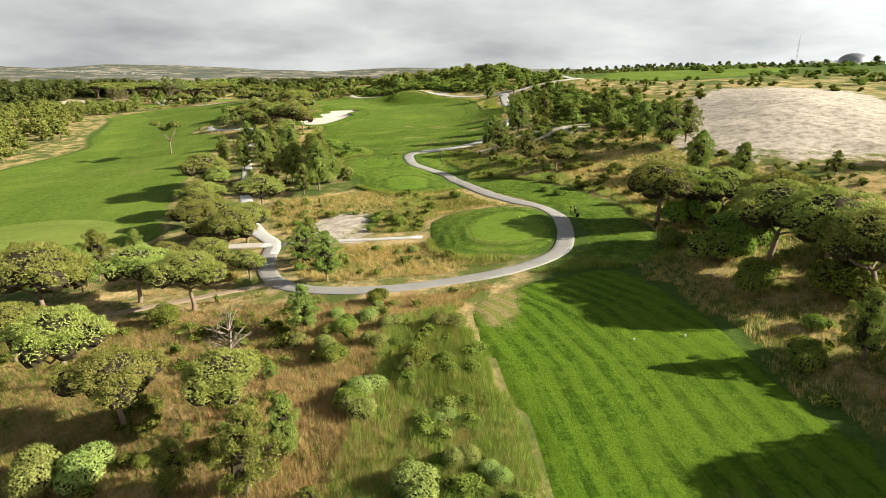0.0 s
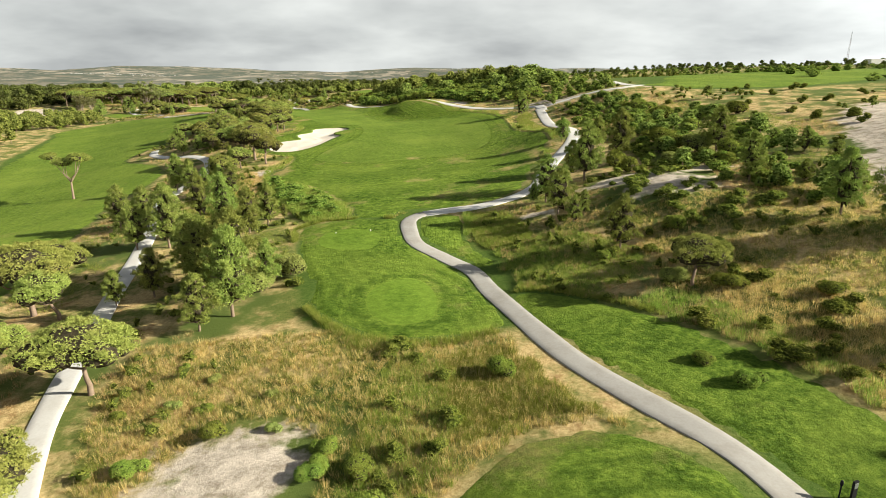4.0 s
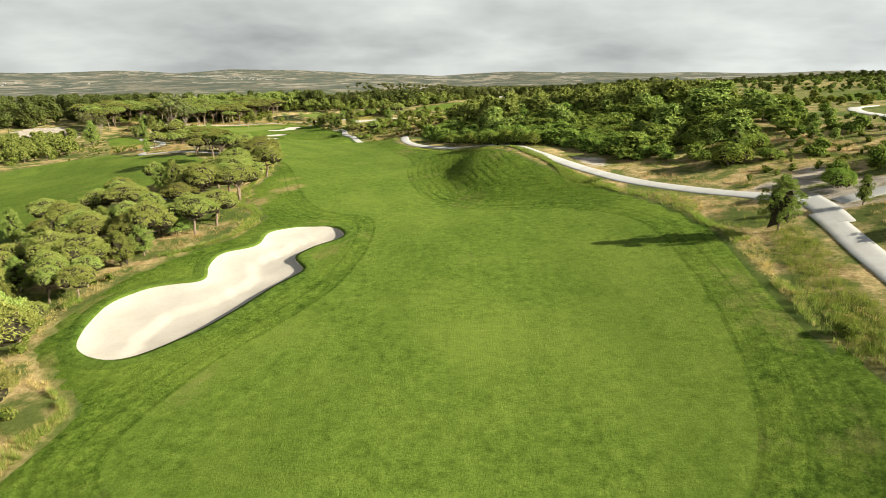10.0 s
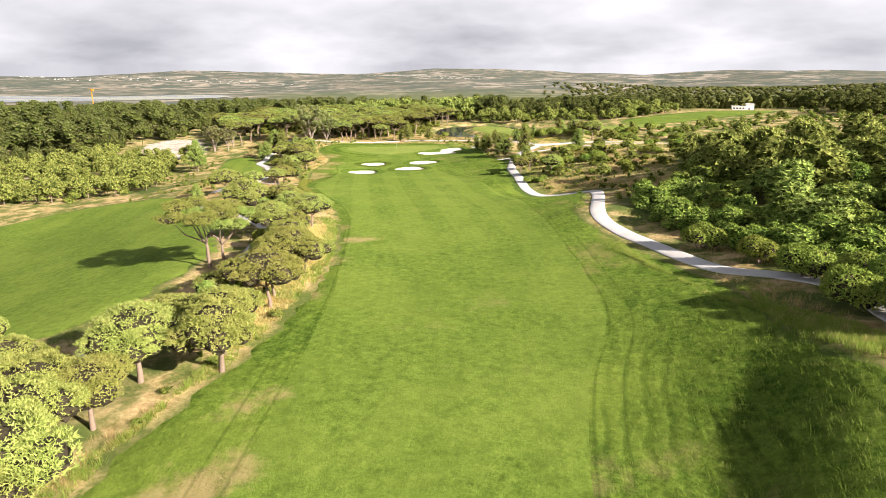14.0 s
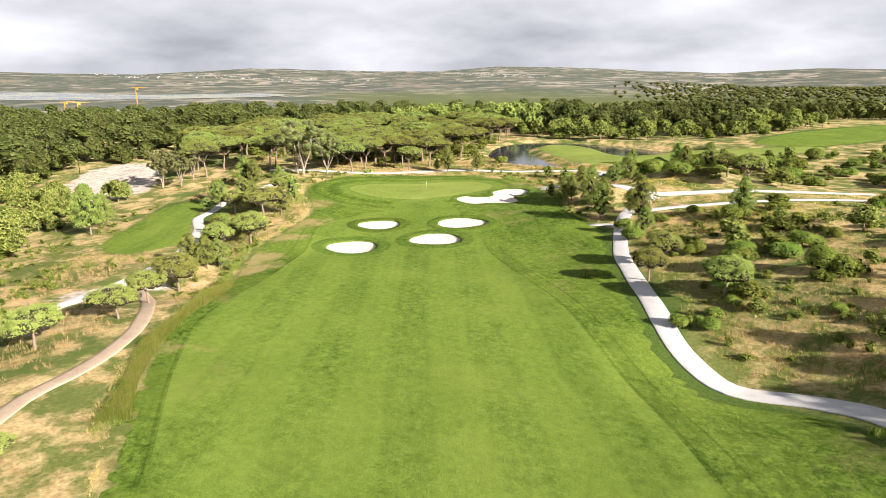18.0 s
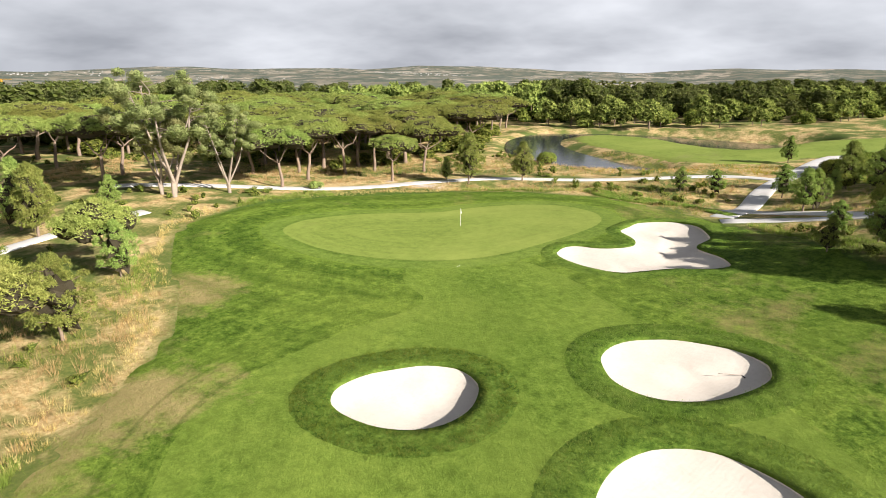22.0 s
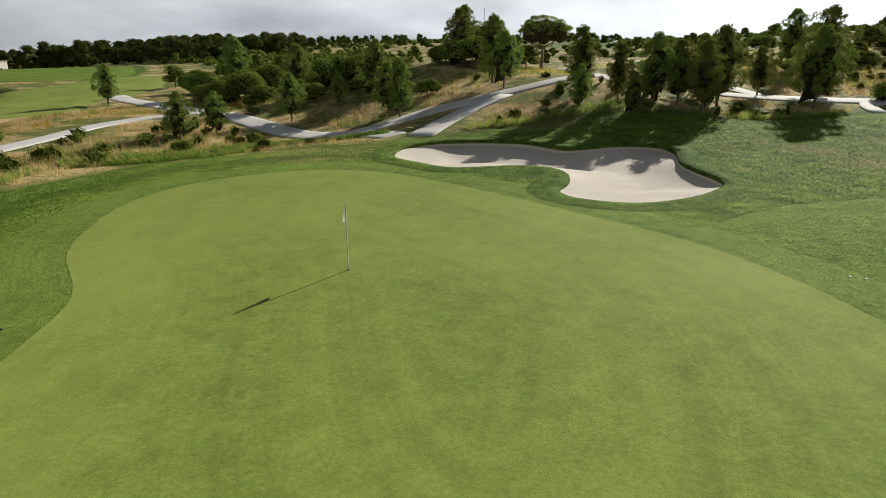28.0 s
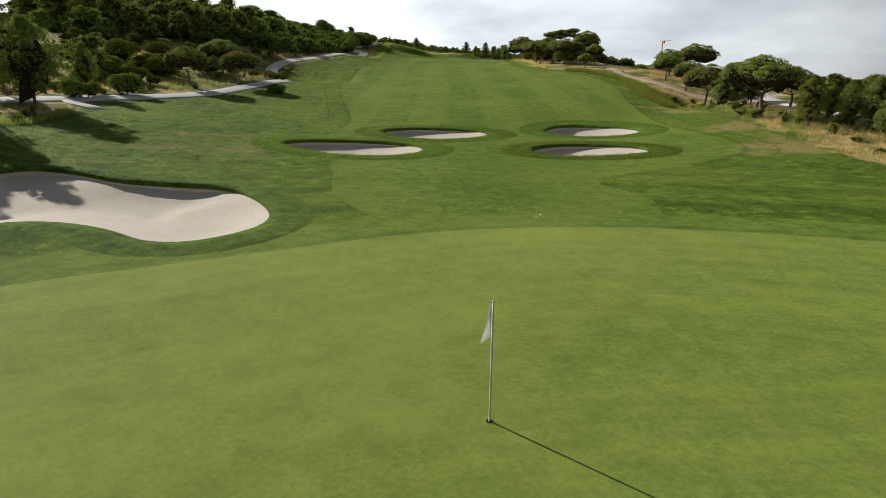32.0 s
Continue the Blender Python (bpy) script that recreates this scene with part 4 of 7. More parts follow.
def bunker(line, collar, depth, label, high=0.28):
    """A sand bowl with a lip and a collar of longer grass."""
    root = tagged(new("bunker", None), label, "bunker", "bunkers")
    step = 0.8
    ring = even(line, 0.6)
    lo, hi = ring.min(0), ring.max(0)
    gx, gy = np.meshgrid(np.arange(lo[0], hi[0], step), np.arange(lo[1], hi[1], step))
    gx, gy = gx.ravel(), gy.ravel()
    ok = inside(gx, gy, ring) & (edge_distance(gx, gy, ring) > 0.3)
    pts = [Vector(p) for p in ring] + [Vector(p) for p in zip(gx[ok], gy[ok])]
    v, _, f, *_ = delaunay_2d_cdt(pts, [(k, (k + 1) % len(ring)) for k in range(len(ring))], [], 0, 1e-5)
    xy = np.array([tuple(p) for p in v])
    d = edge_distance(xy[:, 0], xy[:, 1], ring)
    near = np.argmin(np.hypot(xy[:, None, 0] - ring[None, :, 0], xy[:, None, 1] - ring[None, :, 1]), 1)
    face = (widened(ring, 1.0) - ring)[near]
    steep = 0.05 + high * np.clip(face[:, 0] * 0.98 - face[:, 1] * 0.2, 0, 1)
    z = H(xy[:, 0], xy[:, 1]) - steep - depth * (1 - np.exp(-(d / 2.0))) + 0.03 * np.sin(xy[:, 0] * 1.3) * np.cos(xy[:, 1] * 1.1)
    f = [t for t in f if inside(*np.array([xy[list(t)].mean(0)]).T, ring)[0]]
    part("sand", mesh_from("sand", np.column_stack([xy, z]), f, SAND, True), root)
    # lip and collar
    n = len(ring)
    outer = widened(ring, 0.01)
    big = even(collar, 0.25)
    k = [int(np.argmin(np.hypot(*(big - p).T))) for p in ring]
    face_rows = [np.vstack([r, r[:1]]) for r in (np.column_stack([ring, H(*ring.T) - 0.95]), np.column_stack([ring, H(*ring.T) - 0.10]))]
    part("face", grid_mesh("face", np.array(face_rows), SAND), root, "steep sand face under the lip")
    rows = [np.column_stack([ring, H(*ring.T) - 0.10]), np.column_stack([ring, H(*ring.T) + 0.05]), np.column_stack([outer, H(*outer.T) + 0.10])]
    for t in (0.35, 0.7, 1.0):
        p = ring + (big[k] - ring) * t
        rows.append(np.column_stack([p, H(*p.T) + (0.14, 0.14, 0.085)[int(t * 2.9)]]))
    under = ring + (big[k] - ring) * 1.25
    rows.append(np.column_stack([under, H(*under.T) - 0.12]))
    P = np.array([np.vstack([r, r[:1]]) for r in rows])
    part("collar", grid_mesh("collar", P, COLLAR), root, "ring of longer dark green grass")
    return root


bunker(BUNKERS[0], COLLARS[0], 0.6, "large pale sand bunker with a wavy edge beside the fairway")
bunker(BUNKERS[1], COLLARS[1], 0.6, "three-lobed white sand bunker beside the putting green")
for b, c in zip(BUNKERS[2:], COLLARS[2:]):
    bunker(b, c, 0.55, "oval white sand pot bunker ringed with dark grass")


PATH_LINES = []


def ribbon(name, points, width, label, mat=WHITE_CONCRETE, lift=0.08, group="cart paths"):
    """A paved path with thickness that follows the ground."""
    line = even(spline(points, False, 8), 1.5, False)
    PATH_LINES.append(line)
    t = np.gradient(line, axis=0)
    t /= np.hypot(*t.T)[:, None]
    nrm = np.stack([t[:, 1], -t[:, 0]], 1)
    w = width / 2 * (1 + 0.03 * np.sin(np.arange(len(line)) * 0.7))[:, None]
    cols = []
    for s, dz in ((-1.01, -0.30), (-1.0, -0.02), (-0.97, 0.0), (-0.5, 0.02), (0, 0.03), (0.5, 0.02), (0.97, 0.0), (1.0, -0.02), (1.01, -0.30)):
        p = line + nrm * w * s
        cols.append(np.column_stack([p, H(*p.T) + lift + dz]))
    P = np.stack(cols, 1)
    ends = [P[0] - np.append(t[0] * 0.4, 0.5), P[-1] + np.append(t[-1] * 0.4, -0.5)]
    ob = new(name, grid_mesh(name, np.concatenate([ends[:1], P, ends[1:]]), mat))
    return tagged(ob, label, "path", group, "structure")


MAIN = [(-22, 86), (-21.3, 80), (-19.5, 73), (-16, 67.5), (-10.5, 64.2), (-3, 62.8), (6, 64.3), (12, 67), (16, 70.5), (17.9, 74), (19.2, 79), (19.9, 84), (20, 88.3), (17.6, 96), (11.4, 108), (6.9, 124), (5, 132), (2, 136), (-2, 141), (-3.2, 146), (-3.6, 151), (-2.6, 153.4), (-1.0, 154.6)]
ribbon("cart_path", MAIN, 2.3, "pale grey concrete cart path winding past the tees", CONCRETE)
ribbon("cart_path", [(-1.2, 154.5), (2, 155.4), (8, 156.5), (14, 159.5), (18, 164.5), (20, 171), (24, 180), (29, 190), (31, 199), (29.5, 212), (30.2, 228), (32, 250)], 2.6, "new white concrete cart path along the foot of the slope")
ribbon("cart_path", [(33, 256), (27, 263), (21, 270), (15, 277.5), (10, 284.5), (6, 290.5), (2, 297), (-2.2, 304), (-5.3, 312), (-7.2, 321), (-8.8, 329), (-11.5, 333.5), (-16, 336.3), (-21, 338.5), (-25.5, 344), (-30.5, 351), (-36, 358), (-41, 366), (-44, 379), (-46.7, 391), (-49.7, 399.5), (-53, 404.3), (-58, 406.5), (-63.5, 406.7), (-67, 409.3), (-71, 414.5), (-76, 424.5), (-81.5, 436), (-86.3, 447), (-91, 463), (-92.8, 472), (-92.6, 479), (-90.6, 486)], 2.5, "white concrete cart path along the edge of the hole")
ribbon("cart_path", [(32.3, 246), (32.8, 251), (33, 257)], 2.7, "short concrete link where the cart paths meet")
ribbon("cart_path", [(35, 253), (46, 254), (58, 252), (66, 262), (66, 290), (66, 318), (76, 340), (90, 362)], 2.6, "cart path climbing to the hill fairway")
ribbon("cart_path", [(-93, 472.5), (-85.5, 477.5), (-79, 480.5), (-68, 485), (-54, 490), (-40, 494)], 1.9, "concrete branch path rising over the dry slope")
ribbon("cart_path", [(-97.4, 463), (-93, 463.5), (-90.8, 461)], 1.5, "short stub of concrete path beside the rough")
LEFT = [(-21.5, 82), (-22.5, 88), (-26, 94), (-30, 103), (-34, 116), (-38, 130), (-42, 146), (-47, 163), (-52, 176), (-53, 192), (-53.5, 206), (-58, 219), (-65, 228), (-75, 234), (-82, 242), (-85, 250)]
ribbon("sand_track", [(-70, 52), (-52, 60), (-34, 64), (-23, 67.5), (-17, 69)], 1.3, "pale sandy track through the scrub", TRACK, 0.10, "tracks")
ribbon("cart_path", LEFT, 2.3, "pale concrete cart path between the young pines")
ribbon("cart_path", [(-60, 84), (-45, 88), (-36, 89), (-28, 88), (-22.5, 87)], 2.2, "sandy side path to the neighbouring hole", SAND)
ribbon("cart_path", [(-21, 87), (-12, 86), (-0.3, 84)], 1.1, "narrow white footpath to the tee")
ribbon("cart_path", [(-60, 262), (-66, 272), (-70, 284), (-70, 302), (-75, 317), (-82, 329), (-87, 337), (-96, 343), (-113, 352), (-124, 355), (-128, 361)], 2.2, "pale cart path behind the row of pines")
ribbon("cart_path", [(-136, 372), (-142, 388), (-147, 401), (-154, 412), (-165, 423), (-172, 428), (-177, 432), (-180, 438), (-188, 452), (-186, 470)], 2.2, "pale path between pines and the dune")
ribbon("cart_path", [(-204, 478), (-190, 486), (-180, 494), (-173, 503), (-168, 511), (-159, 519), (-145, 523), (-134, 527.6), (-126, 531), (-119.5, 531.2), (-114.6, 528.6)], 2.2, "pale gravel path behind the putting green")
ribbon("cart_path", [(-102.5, 559), (-106.5, 551.8), (-110.2, 541.3), (-114, 530), (-117.5, 519), (-120, 508), (-122.5, 500)], 2.9, "wide white concrete path leading to the pond")
ribbon("cart_path", [(-122, 508), (-118.5, 505), (-111.5, 502), (-106.5, 497.5), (-103.5, 493), (-98, 489.5), (-91, 488), (-84, 491.5), (-76, 496), (-66, 499), (-50, 505)], 2.6, "concrete path climbing from the putting green")
ribbon("cart_path", [(-122.5, 497.5), (-117, 498.2), (-111, 497.8), (-106.8, 496)], 2.2, "second branch of the forked concrete path")


ribbon("sand_track", [(-108, 360), (-111.5, 365), (-113.7, 368.5), (-115, 372.5), (-117.6, 377.7), (-123.2, 384.4), (-133, 391.5), (-141, 395)], 1.7, "pinkish bare sandy track beside the reeds", TRACK, 0.08, "tracks")

# the rough ground is trimmed below the paths
gz = np.empty(len(ground.data.vertices) * 3, np.float32)
ground.data.vertices.foreach_get("co", gz)
gz = gz.reshape(Z.shape + (3,))
for line in PATH_LINES:
    lo, hi = line.min(0) - 6, line.max(0) + 6
    i0, i1 = np.searchsorted(XS, (lo[0], hi[0]))
    j0, j1 = np.searchsorted(YS, (lo[1], hi[1]))
    gx, gy = GX[j0:j1, i0:i1], GY[j0:j1, i0:i1]
    d = np.full(gx.shape, 99.0)
    for q in line:
        d = np.minimum(d, np.hypot(gx - q[0], gy - q[1]))
    under = np.minimum(Z[j0:j1, i0:i1], Z_SMOOTH[j0:j1, i0:i1] - np.where(d < 2.2, 0.02, -0.06))
    bank = np.where(mask[j0:j1, i0:i1], under, np.maximum(under, Z_SMOOTH[j0:j1, i0:i1] - 0.03))
    Z[j0:j1, i0:i1] = np.where(d < 4.2, bank, Z[j0:j1, i0:i1])
gz[..., 2] = Z
ground.data.vertices.foreach_set("co", gz.reshape(-1))
ground.data.update()


def sheet(name, line, level, mat, label, category):
    ring = even(line, 2.5 if len(line) < 200 and np.ptp(line[:, 0]) < 300 else 40)
    me = mesh_from(name, [(x, y, level) for x, y in ring], [tuple(range(len(ring)))], mat)
    return tagged(new(name, me), label, category, kind="structure")


sheet("pond", POND_LINE, POND_LEVEL + 0.12, WATER, "dark still pond with a curved grassy bank", "pond")


# ---- plants ----
def whorls(rg, centres, radii, n, size, leaves=4, lift=0.45, slim=0.3, lower=-0.5, inner=0.75, up=0.0):
    """Foliage over lobes: small whorls of leaves that lie on the lobes like shingles and lift outwards."""
    C, R = np.array([np.array(c, float) for c in centres]), np.array([np.array(r, float) for r in radii])
    w = R[:, 0] * R[:, 1] + R[:, 0] * R[:, 2]
    k = rg.choice(len(C), n, p=w / w.sum())
    d = rg.normal(size=(n, 3))
    d /= np.linalg.norm(d, axis=1)[:, None] + 1e-9
    low = d[:, 2] < lower
    d[low, 2] *= -1
    p = C[k] + d * R[k] * (inner + (1 - inner) * rg.random(n) ** 0.7)[:, None]
    ax = d + np.array((0, 0, up)) + rg.normal(0, 0.28, (n, 3))
    ax /= np.linalg.norm(ax, axis=1)[:, None] + 1e-9
    a = np.cross(ax, rg.normal(size=(n, 3)))
    a /= np.linalg.norm(a, axis=1)[:, None] + 1e-9
    b = np.cross(ax, a)
    V = np.empty((n, leaves, 3, 3))
    for j in range(leaves):
        q = 2 * math.pi * (j + rg.random(n) * 0.5) / leaves
        out = a * np.cos(q)[:, None] + b * np.sin(q)[:, None]
        side = np.cross(ax, out)
        z = (size * (0.65 + 0.7 * rg.random(n)))[:, None]
        tip = p + (out + ax * (lift * (0.5 + rg.random(n)))[:, None]) * z
        V[:, j, 0], V[:, j, 1], V[:, j, 2] = p - side * z * slim, p + side * z * slim, tip
    m = n * leaves * 3
    return list(V.reshape(m, 3)), [(i, i + 1, i + 2) for i in range(0, m, 3)]


def blob(c, r, seed, rings=5, seg=8, lump=0.18):
    """A lumpy core for a lobe."""
    rg = np.random.default_rng(seed)
    V, F = [], []
    for i in range(rings + 1):
        th = math.pi * i / rings
        for j in range(seg):
            ph = 2 * math.pi * j / seg + i * 0.3
            k = 1 + rg.normal() * lump
            V.append((c[0] + r[0] * math.sin(th) * math.cos(ph) * k, c[1] + r[1] * math.sin(th) * math.sin(ph) * k, c[2] + r[2] * math.cos(th) * k))
    for i in range(rings):
        for j in range(seg):
            a, b = i * seg + j, i * seg + (j + 1) % seg
            F.append((a, a + seg, b + seg, b))
    return V, F


def limb(points, radii, seg=7):
    """A tapered limb along points."""
    V, F = [], []
    p = np.array(points, float)
    for k, (c, r) in enumerate(zip(p, radii)):
        t = p[min(k + 1, len(p) - 1)] - p[max(k - 1, 0)]
        t /= np.linalg.norm(t) + 1e-9
        a = np.cross(t, (0.3, 0.9, 0.1))
        a /= np.linalg.norm(a) + 1e-9
        b = np.cross(t, a)
        for j in range(seg):
            q = 2 * math.pi * j / seg
            V.append(c + (a * math.cos(q) + b * math.sin(q)) * r)
    for k in range(len(p) - 1):
        for j in range(seg):
            a, b = k * seg + j, k * seg + (j + 1) % seg
            F.append((a, b, b + seg, a + seg))
    F.append(tuple(range((len(p) - 1) * seg, len(p) * seg)))
    return V, F


def join(pieces):
    V, F = [], []
    for v, f in pieces:
        b = len(V)
        V += list(v)
        F += [tuple(i + b for i in q) for q in f]
    return V, F


def plant(name, label, category, group, crown, crown_mat, trunk=None, trunk_mat=None, inner=None):
    root = tagged(new(name, None), label, category, group)
    if trunk:
        part("trunk", mesh_from("trunk", *trunk, trunk_mat, True), root)
    # the dark core paints shade into gaps and the crown's underside
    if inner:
        part("crown_heart", mesh_from("crown_heart", *inner, SHADED_TWIG), root, "solid twig core of the crown, darkened for the shade inside")
    part("crown", mesh_from("crown", *crown, crown_mat), root)
    return root


def umbrella_pine(seed, label, tall=1.0, spread=1.0, n=4200, dome=1.0, pads=False, mat=None):
    """A stone pine, about 6 m high: crooked stems under one compact bumpy dome or, on old trees, under several flat pads."""
    rg = np.random.default_rng(seed)
    h = 6.0 * tall
    top = h * 0.80
    lean = rg.normal(0, 0.35, 2)
    fork = np.array([lean[0] * 0.6, lean[1] * 0.6, h * (0.34 if pads else 0.40)])
    pieces = [limb([(0, 0, -0.3), (lean[0] * 0.1, lean[1] * 0.1 + 0.08, h * 0.14), (lean[0] * 0.5, lean[1] * 0.3, h * 0.27), fork], (0.22, 0.18, 0.155, 0.13))]
    C, R = [], []
    m = 6 if pads else 8
    for k in range(m):
        a = 2 * math.pi * k / m + rg.normal(0, 0.25)
        d = spread * (1.75 + rg.normal(0, 0.25)) * (1 if k % 2 else 0.75)
        c = np.array([lean[0] + d * math.cos(a), lean[1] + d * math.sin(a), top - 0.35 * dome + rg.normal(0, 0.45 if pads else 0.18)])
        C.append(c)
        q = rg.uniform(0.8, 1.15) * spread * (0.85 if pads else 1.15)
        R.append((q, q, (0.42 if pads else 0.72) * dome))
        if k % 2 or pads:
            mid = fork * 0.5 + c * 0.5 + rg.normal(0, 0.22, 3) + (0, 0, -0.35)
            low = fork * 0.8 + c * 0.2 + rg.normal(0, 0.12, 3)
            pieces.append(limb([fork, low, mid, c], (0.10, 0.085, 0.065, 0.03), 5))
    if not pads:
        C.append(np.array([lean[0], lean[1], top - 0.1]))
        R.append((2.15 * spread, 2.15 * spread, 0.98 * dome))
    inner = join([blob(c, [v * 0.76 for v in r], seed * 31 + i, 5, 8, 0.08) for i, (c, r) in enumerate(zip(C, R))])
    # small tufted boughs make the dome bumpy
    B, S = [], []
    for c, r in zip(C, R):
        for _ in range(int(7 + 5 * r[0])):
            d = rg.normal(size=3)
            d /= np.linalg.norm(d) + 1e-9
            d[2] = abs(d[2]) if d[2] < -0.15 else d[2]
            B.append(c + d * np.array(r) * 0.92)
            q = (0.22 + 0.14 * rg.random()) * (0.6 + 0.4 * spread)
            S.append((q, q, q * 0.9))
    crown = join([whorls(rg, C, R, n // 2, 0.13, 3, 0.8, 0.24, -0.6 if pads else -0.2, 0.5 if pads else 0.86, 0.5), whorls(rg, B, S, n, 0.115, 3, 1.1, 0.22, -0.1, 0.8, 0.7)])
    return plant("umbrella_pine", label, "tree", "pine trees", crown, mat or UMBRELLA_LEAF, join(pieces), BARK, inner)


def pine(seed, label, n=1500, slim=1.0, mat=None):
    """A maritime pine, about 7 m high: whorls of branches on one stem, rounded boughs set with short upright tufts of needles."""
    rg = np.random.default_rng(seed)
    h = 7.0
    pieces = [limb([(0, 0, -0.3), (rg.normal(0, 0.1), rg.normal(0, 0.1), h * 0.5), (rg.normal(0, 0.15), rg.normal(0, 0.15), h * 0.96)], (0.15, 0.10, 0.025))]
    C, R, B, S = [], [], [], []
    z = h * 0.20
    while z < h * 0.97:
        f = (z / h - 0.20) / 0.77
        reach = slim * 1.95 * (1 - f ** 1.8) ** 0.65 * (0.78 + 0.22 * min(1, f * 3.5)) + 0.05
        turn = rg.random() * 6.28
        count = 6 if f < 0.55 else 4
        for k in range(count):
            a = turn + k * 6.28 / count + rg.normal(0, 0.3)
            far = reach * (0.75 + 0.45 * rg.random())
            for d in (far, far * 0.5):
                c = np.array([d * math.cos(a), d * math.sin(a), z + 0.25 * d + rg.normal(0, 0.18)])
                q = 0.30 + 0.20 * rg.random()
                C.append(c)
                R.append((q, q, q * 0.8))
                for _ in range(6):
                    e = rg.normal(size=3)
                    e /= np.linalg.norm(e) + 1e-9
                    e[2] = abs(e[2])
                    B.append(c + e * q * (1.0, 1.0, 0.95))
                    w = 0.09 + 0.06 * rg.random()
                    S.append((w, w, w * 1.7))
            if k % 2 == 0:
                pieces.append(limb([(0, 0, z - 0.2), (0.5 * far * math.cos(a), 0.5 * far * math.sin(a), z + 0.05), (far * math.cos(a), far * math.sin(a), z + 0.25 * far)], (0.05, 0.04, 0.018), 4))
        z += 0.66
    inner = blob((0, 0, h * 0.52), (0.85 * slim, 0.85 * slim, h * 0.30), seed * 37, 9, 9, 0.3)
    crown = join([whorls(rg, C, R, int(n * 1.3), 0.14, 3, 0.8, 0.24, -0.5, 0.75, 0.4), whorls(rg, B, S, int(n * 2.6), 0.11, 3, 1.0, 0.22, -0.4, 0.7, 0.6)])
    return plant("pine_tree", label, "tree", "pine trees", crown, mat or PINE_LEAF, join(pieces), BARK, inner)


def bush(seed, label, mat, n=900, name="bush"):
    """A dense shrub, about 2.4 m wide and 1.6 m high."""
    rg = np.random.default_rng(seed)
    C, R = [], []
    for k in range(7):
        a, d = rg.random() * 6.28, 0.75 * rg.random() ** 0.5
        s = 0.48 + 0.28 * rg.random()
        C.append(np.array([d * math.cos(a), d * math.sin(a), 0.5 + 0.5 * rg.random() * (1 - d * 0.6)]))
        R.append((s, s, s * 0.85))
    cores = [blob(c, [v * 0.72 for v in r], seed * 41 + i, 4, 6) for i, (c, r) in enumerate(zip(C, R))]
    stems = join([limb([(0, 0, -0.25), c * (0.5, 0.5, 0.4), c], (0.05, 0.035, 0.015), 4) for c in C[:4]])
    root = tagged(new(name, None), label, name, "bushes" if name == "bush" else "shrubs")
    part("stems", mesh_from("stems", *stems, BARK), root)
    # dark core gives the bush its inner shade by colour
    part("bush_heart", mesh_from("bush_heart", *join(cores), SHADED_TWIG), root, "solid twig core of the bush, darkened for the shade inside")
    part("foliage", mesh_from("foliage", *whorls(rg, C, R, n * 4, 0.072, 3, 0.55, 0.34, -0.5, 0.76, 0.25), mat), root)
    return root


def tall_tree(seed, label):
    """An open-crowned gum tree, about 12 m high: pale forked stems, bare twigs and hanging sprays of leaves."""
    rg = np.random.default_rng(seed)
    h = 12.0
    pieces, C, R = [], [], []
    for k in range(5):
        a = k * 1.26 + rg.normal(0, 0.3)
        end = np.array([2.6 * math.cos(a), 2.6 * math.sin(a), h * (0.66 + 0.28 * rg.random())])
        mid = end * (0.45, 0.45, 0.5) + rg.normal(0, 0.25, 3)
        pieces.append(limb([(0, 0, -0.4), (0.06 * k, 0, h * 0.10), mid * 0.5 + (0.05, 0, h * 0.05), mid, end], (0.19, 0.155, 0.12, 0.09, 0.025)))
        for j in range(13):
            f = 0.2 + 0.85 * j / 12
            at = mid + (end - mid) * f
            c = at + rg.normal(0, 0.95, 3) * (1, 1, 0.55)
            C.append(c)
            q = 0.42 + 0.38 * rg.random()
            R.append((q, q, q * 0.9))
            pieces.append(limb([at, (at + c) / 2 + (0, 0, 0.12), c], (0.035, 0.024, 0.008), 4))
    crown = whorls(rg, C, R, 24000, 0.13, 3, 0.1, 0.24, -0.9, 0.35, -0.5)
    return plant("gum_tree", label, "tree", "gum trees", crown, GUM_LEAF, join(pieces), PALE_BARK)


def bare_tree(seed):
    rg = np.random.default_rng(seed)
    root = tagged(new("dead_tree", None), "small bare dead tree with bleached pale branches", "tree", "dead trees")
    part("trunk", mesh_from("trunk", *limb([(0, 0, -0.2), (0.1, 0, 1.2), (0.2, 0.1, 2.4)], (0.12, 0.09, 0.05)), PALE_BARK, True), root)
    for k in range(22):
        a, z = rg.random() * 6.28, 0.9 + 1.5 * rg.random()
        e = np.array([1.5 * math.cos(a), 1.5 * math.sin(a), z + 0.5 + 0.8 * rg.random()])
        mid = np.array([e[0] * 0.5, e[1] * 0.5, z + 0.5])
        twig = limb([mid, mid + rg.normal(0, 0.25, 3) + (0, 0, 0.25), mid + rg.normal(0, 0.4, 3) + (0, 0, 0.6)], (0.02, 0.014, 0.006), 4)
        part("branch", mesh_from("branch", *join([limb([(0.08, 0, z), mid, e], (0.045, 0.03, 0.01), 4), twig]), PALE_BARK, True), root)
    return root


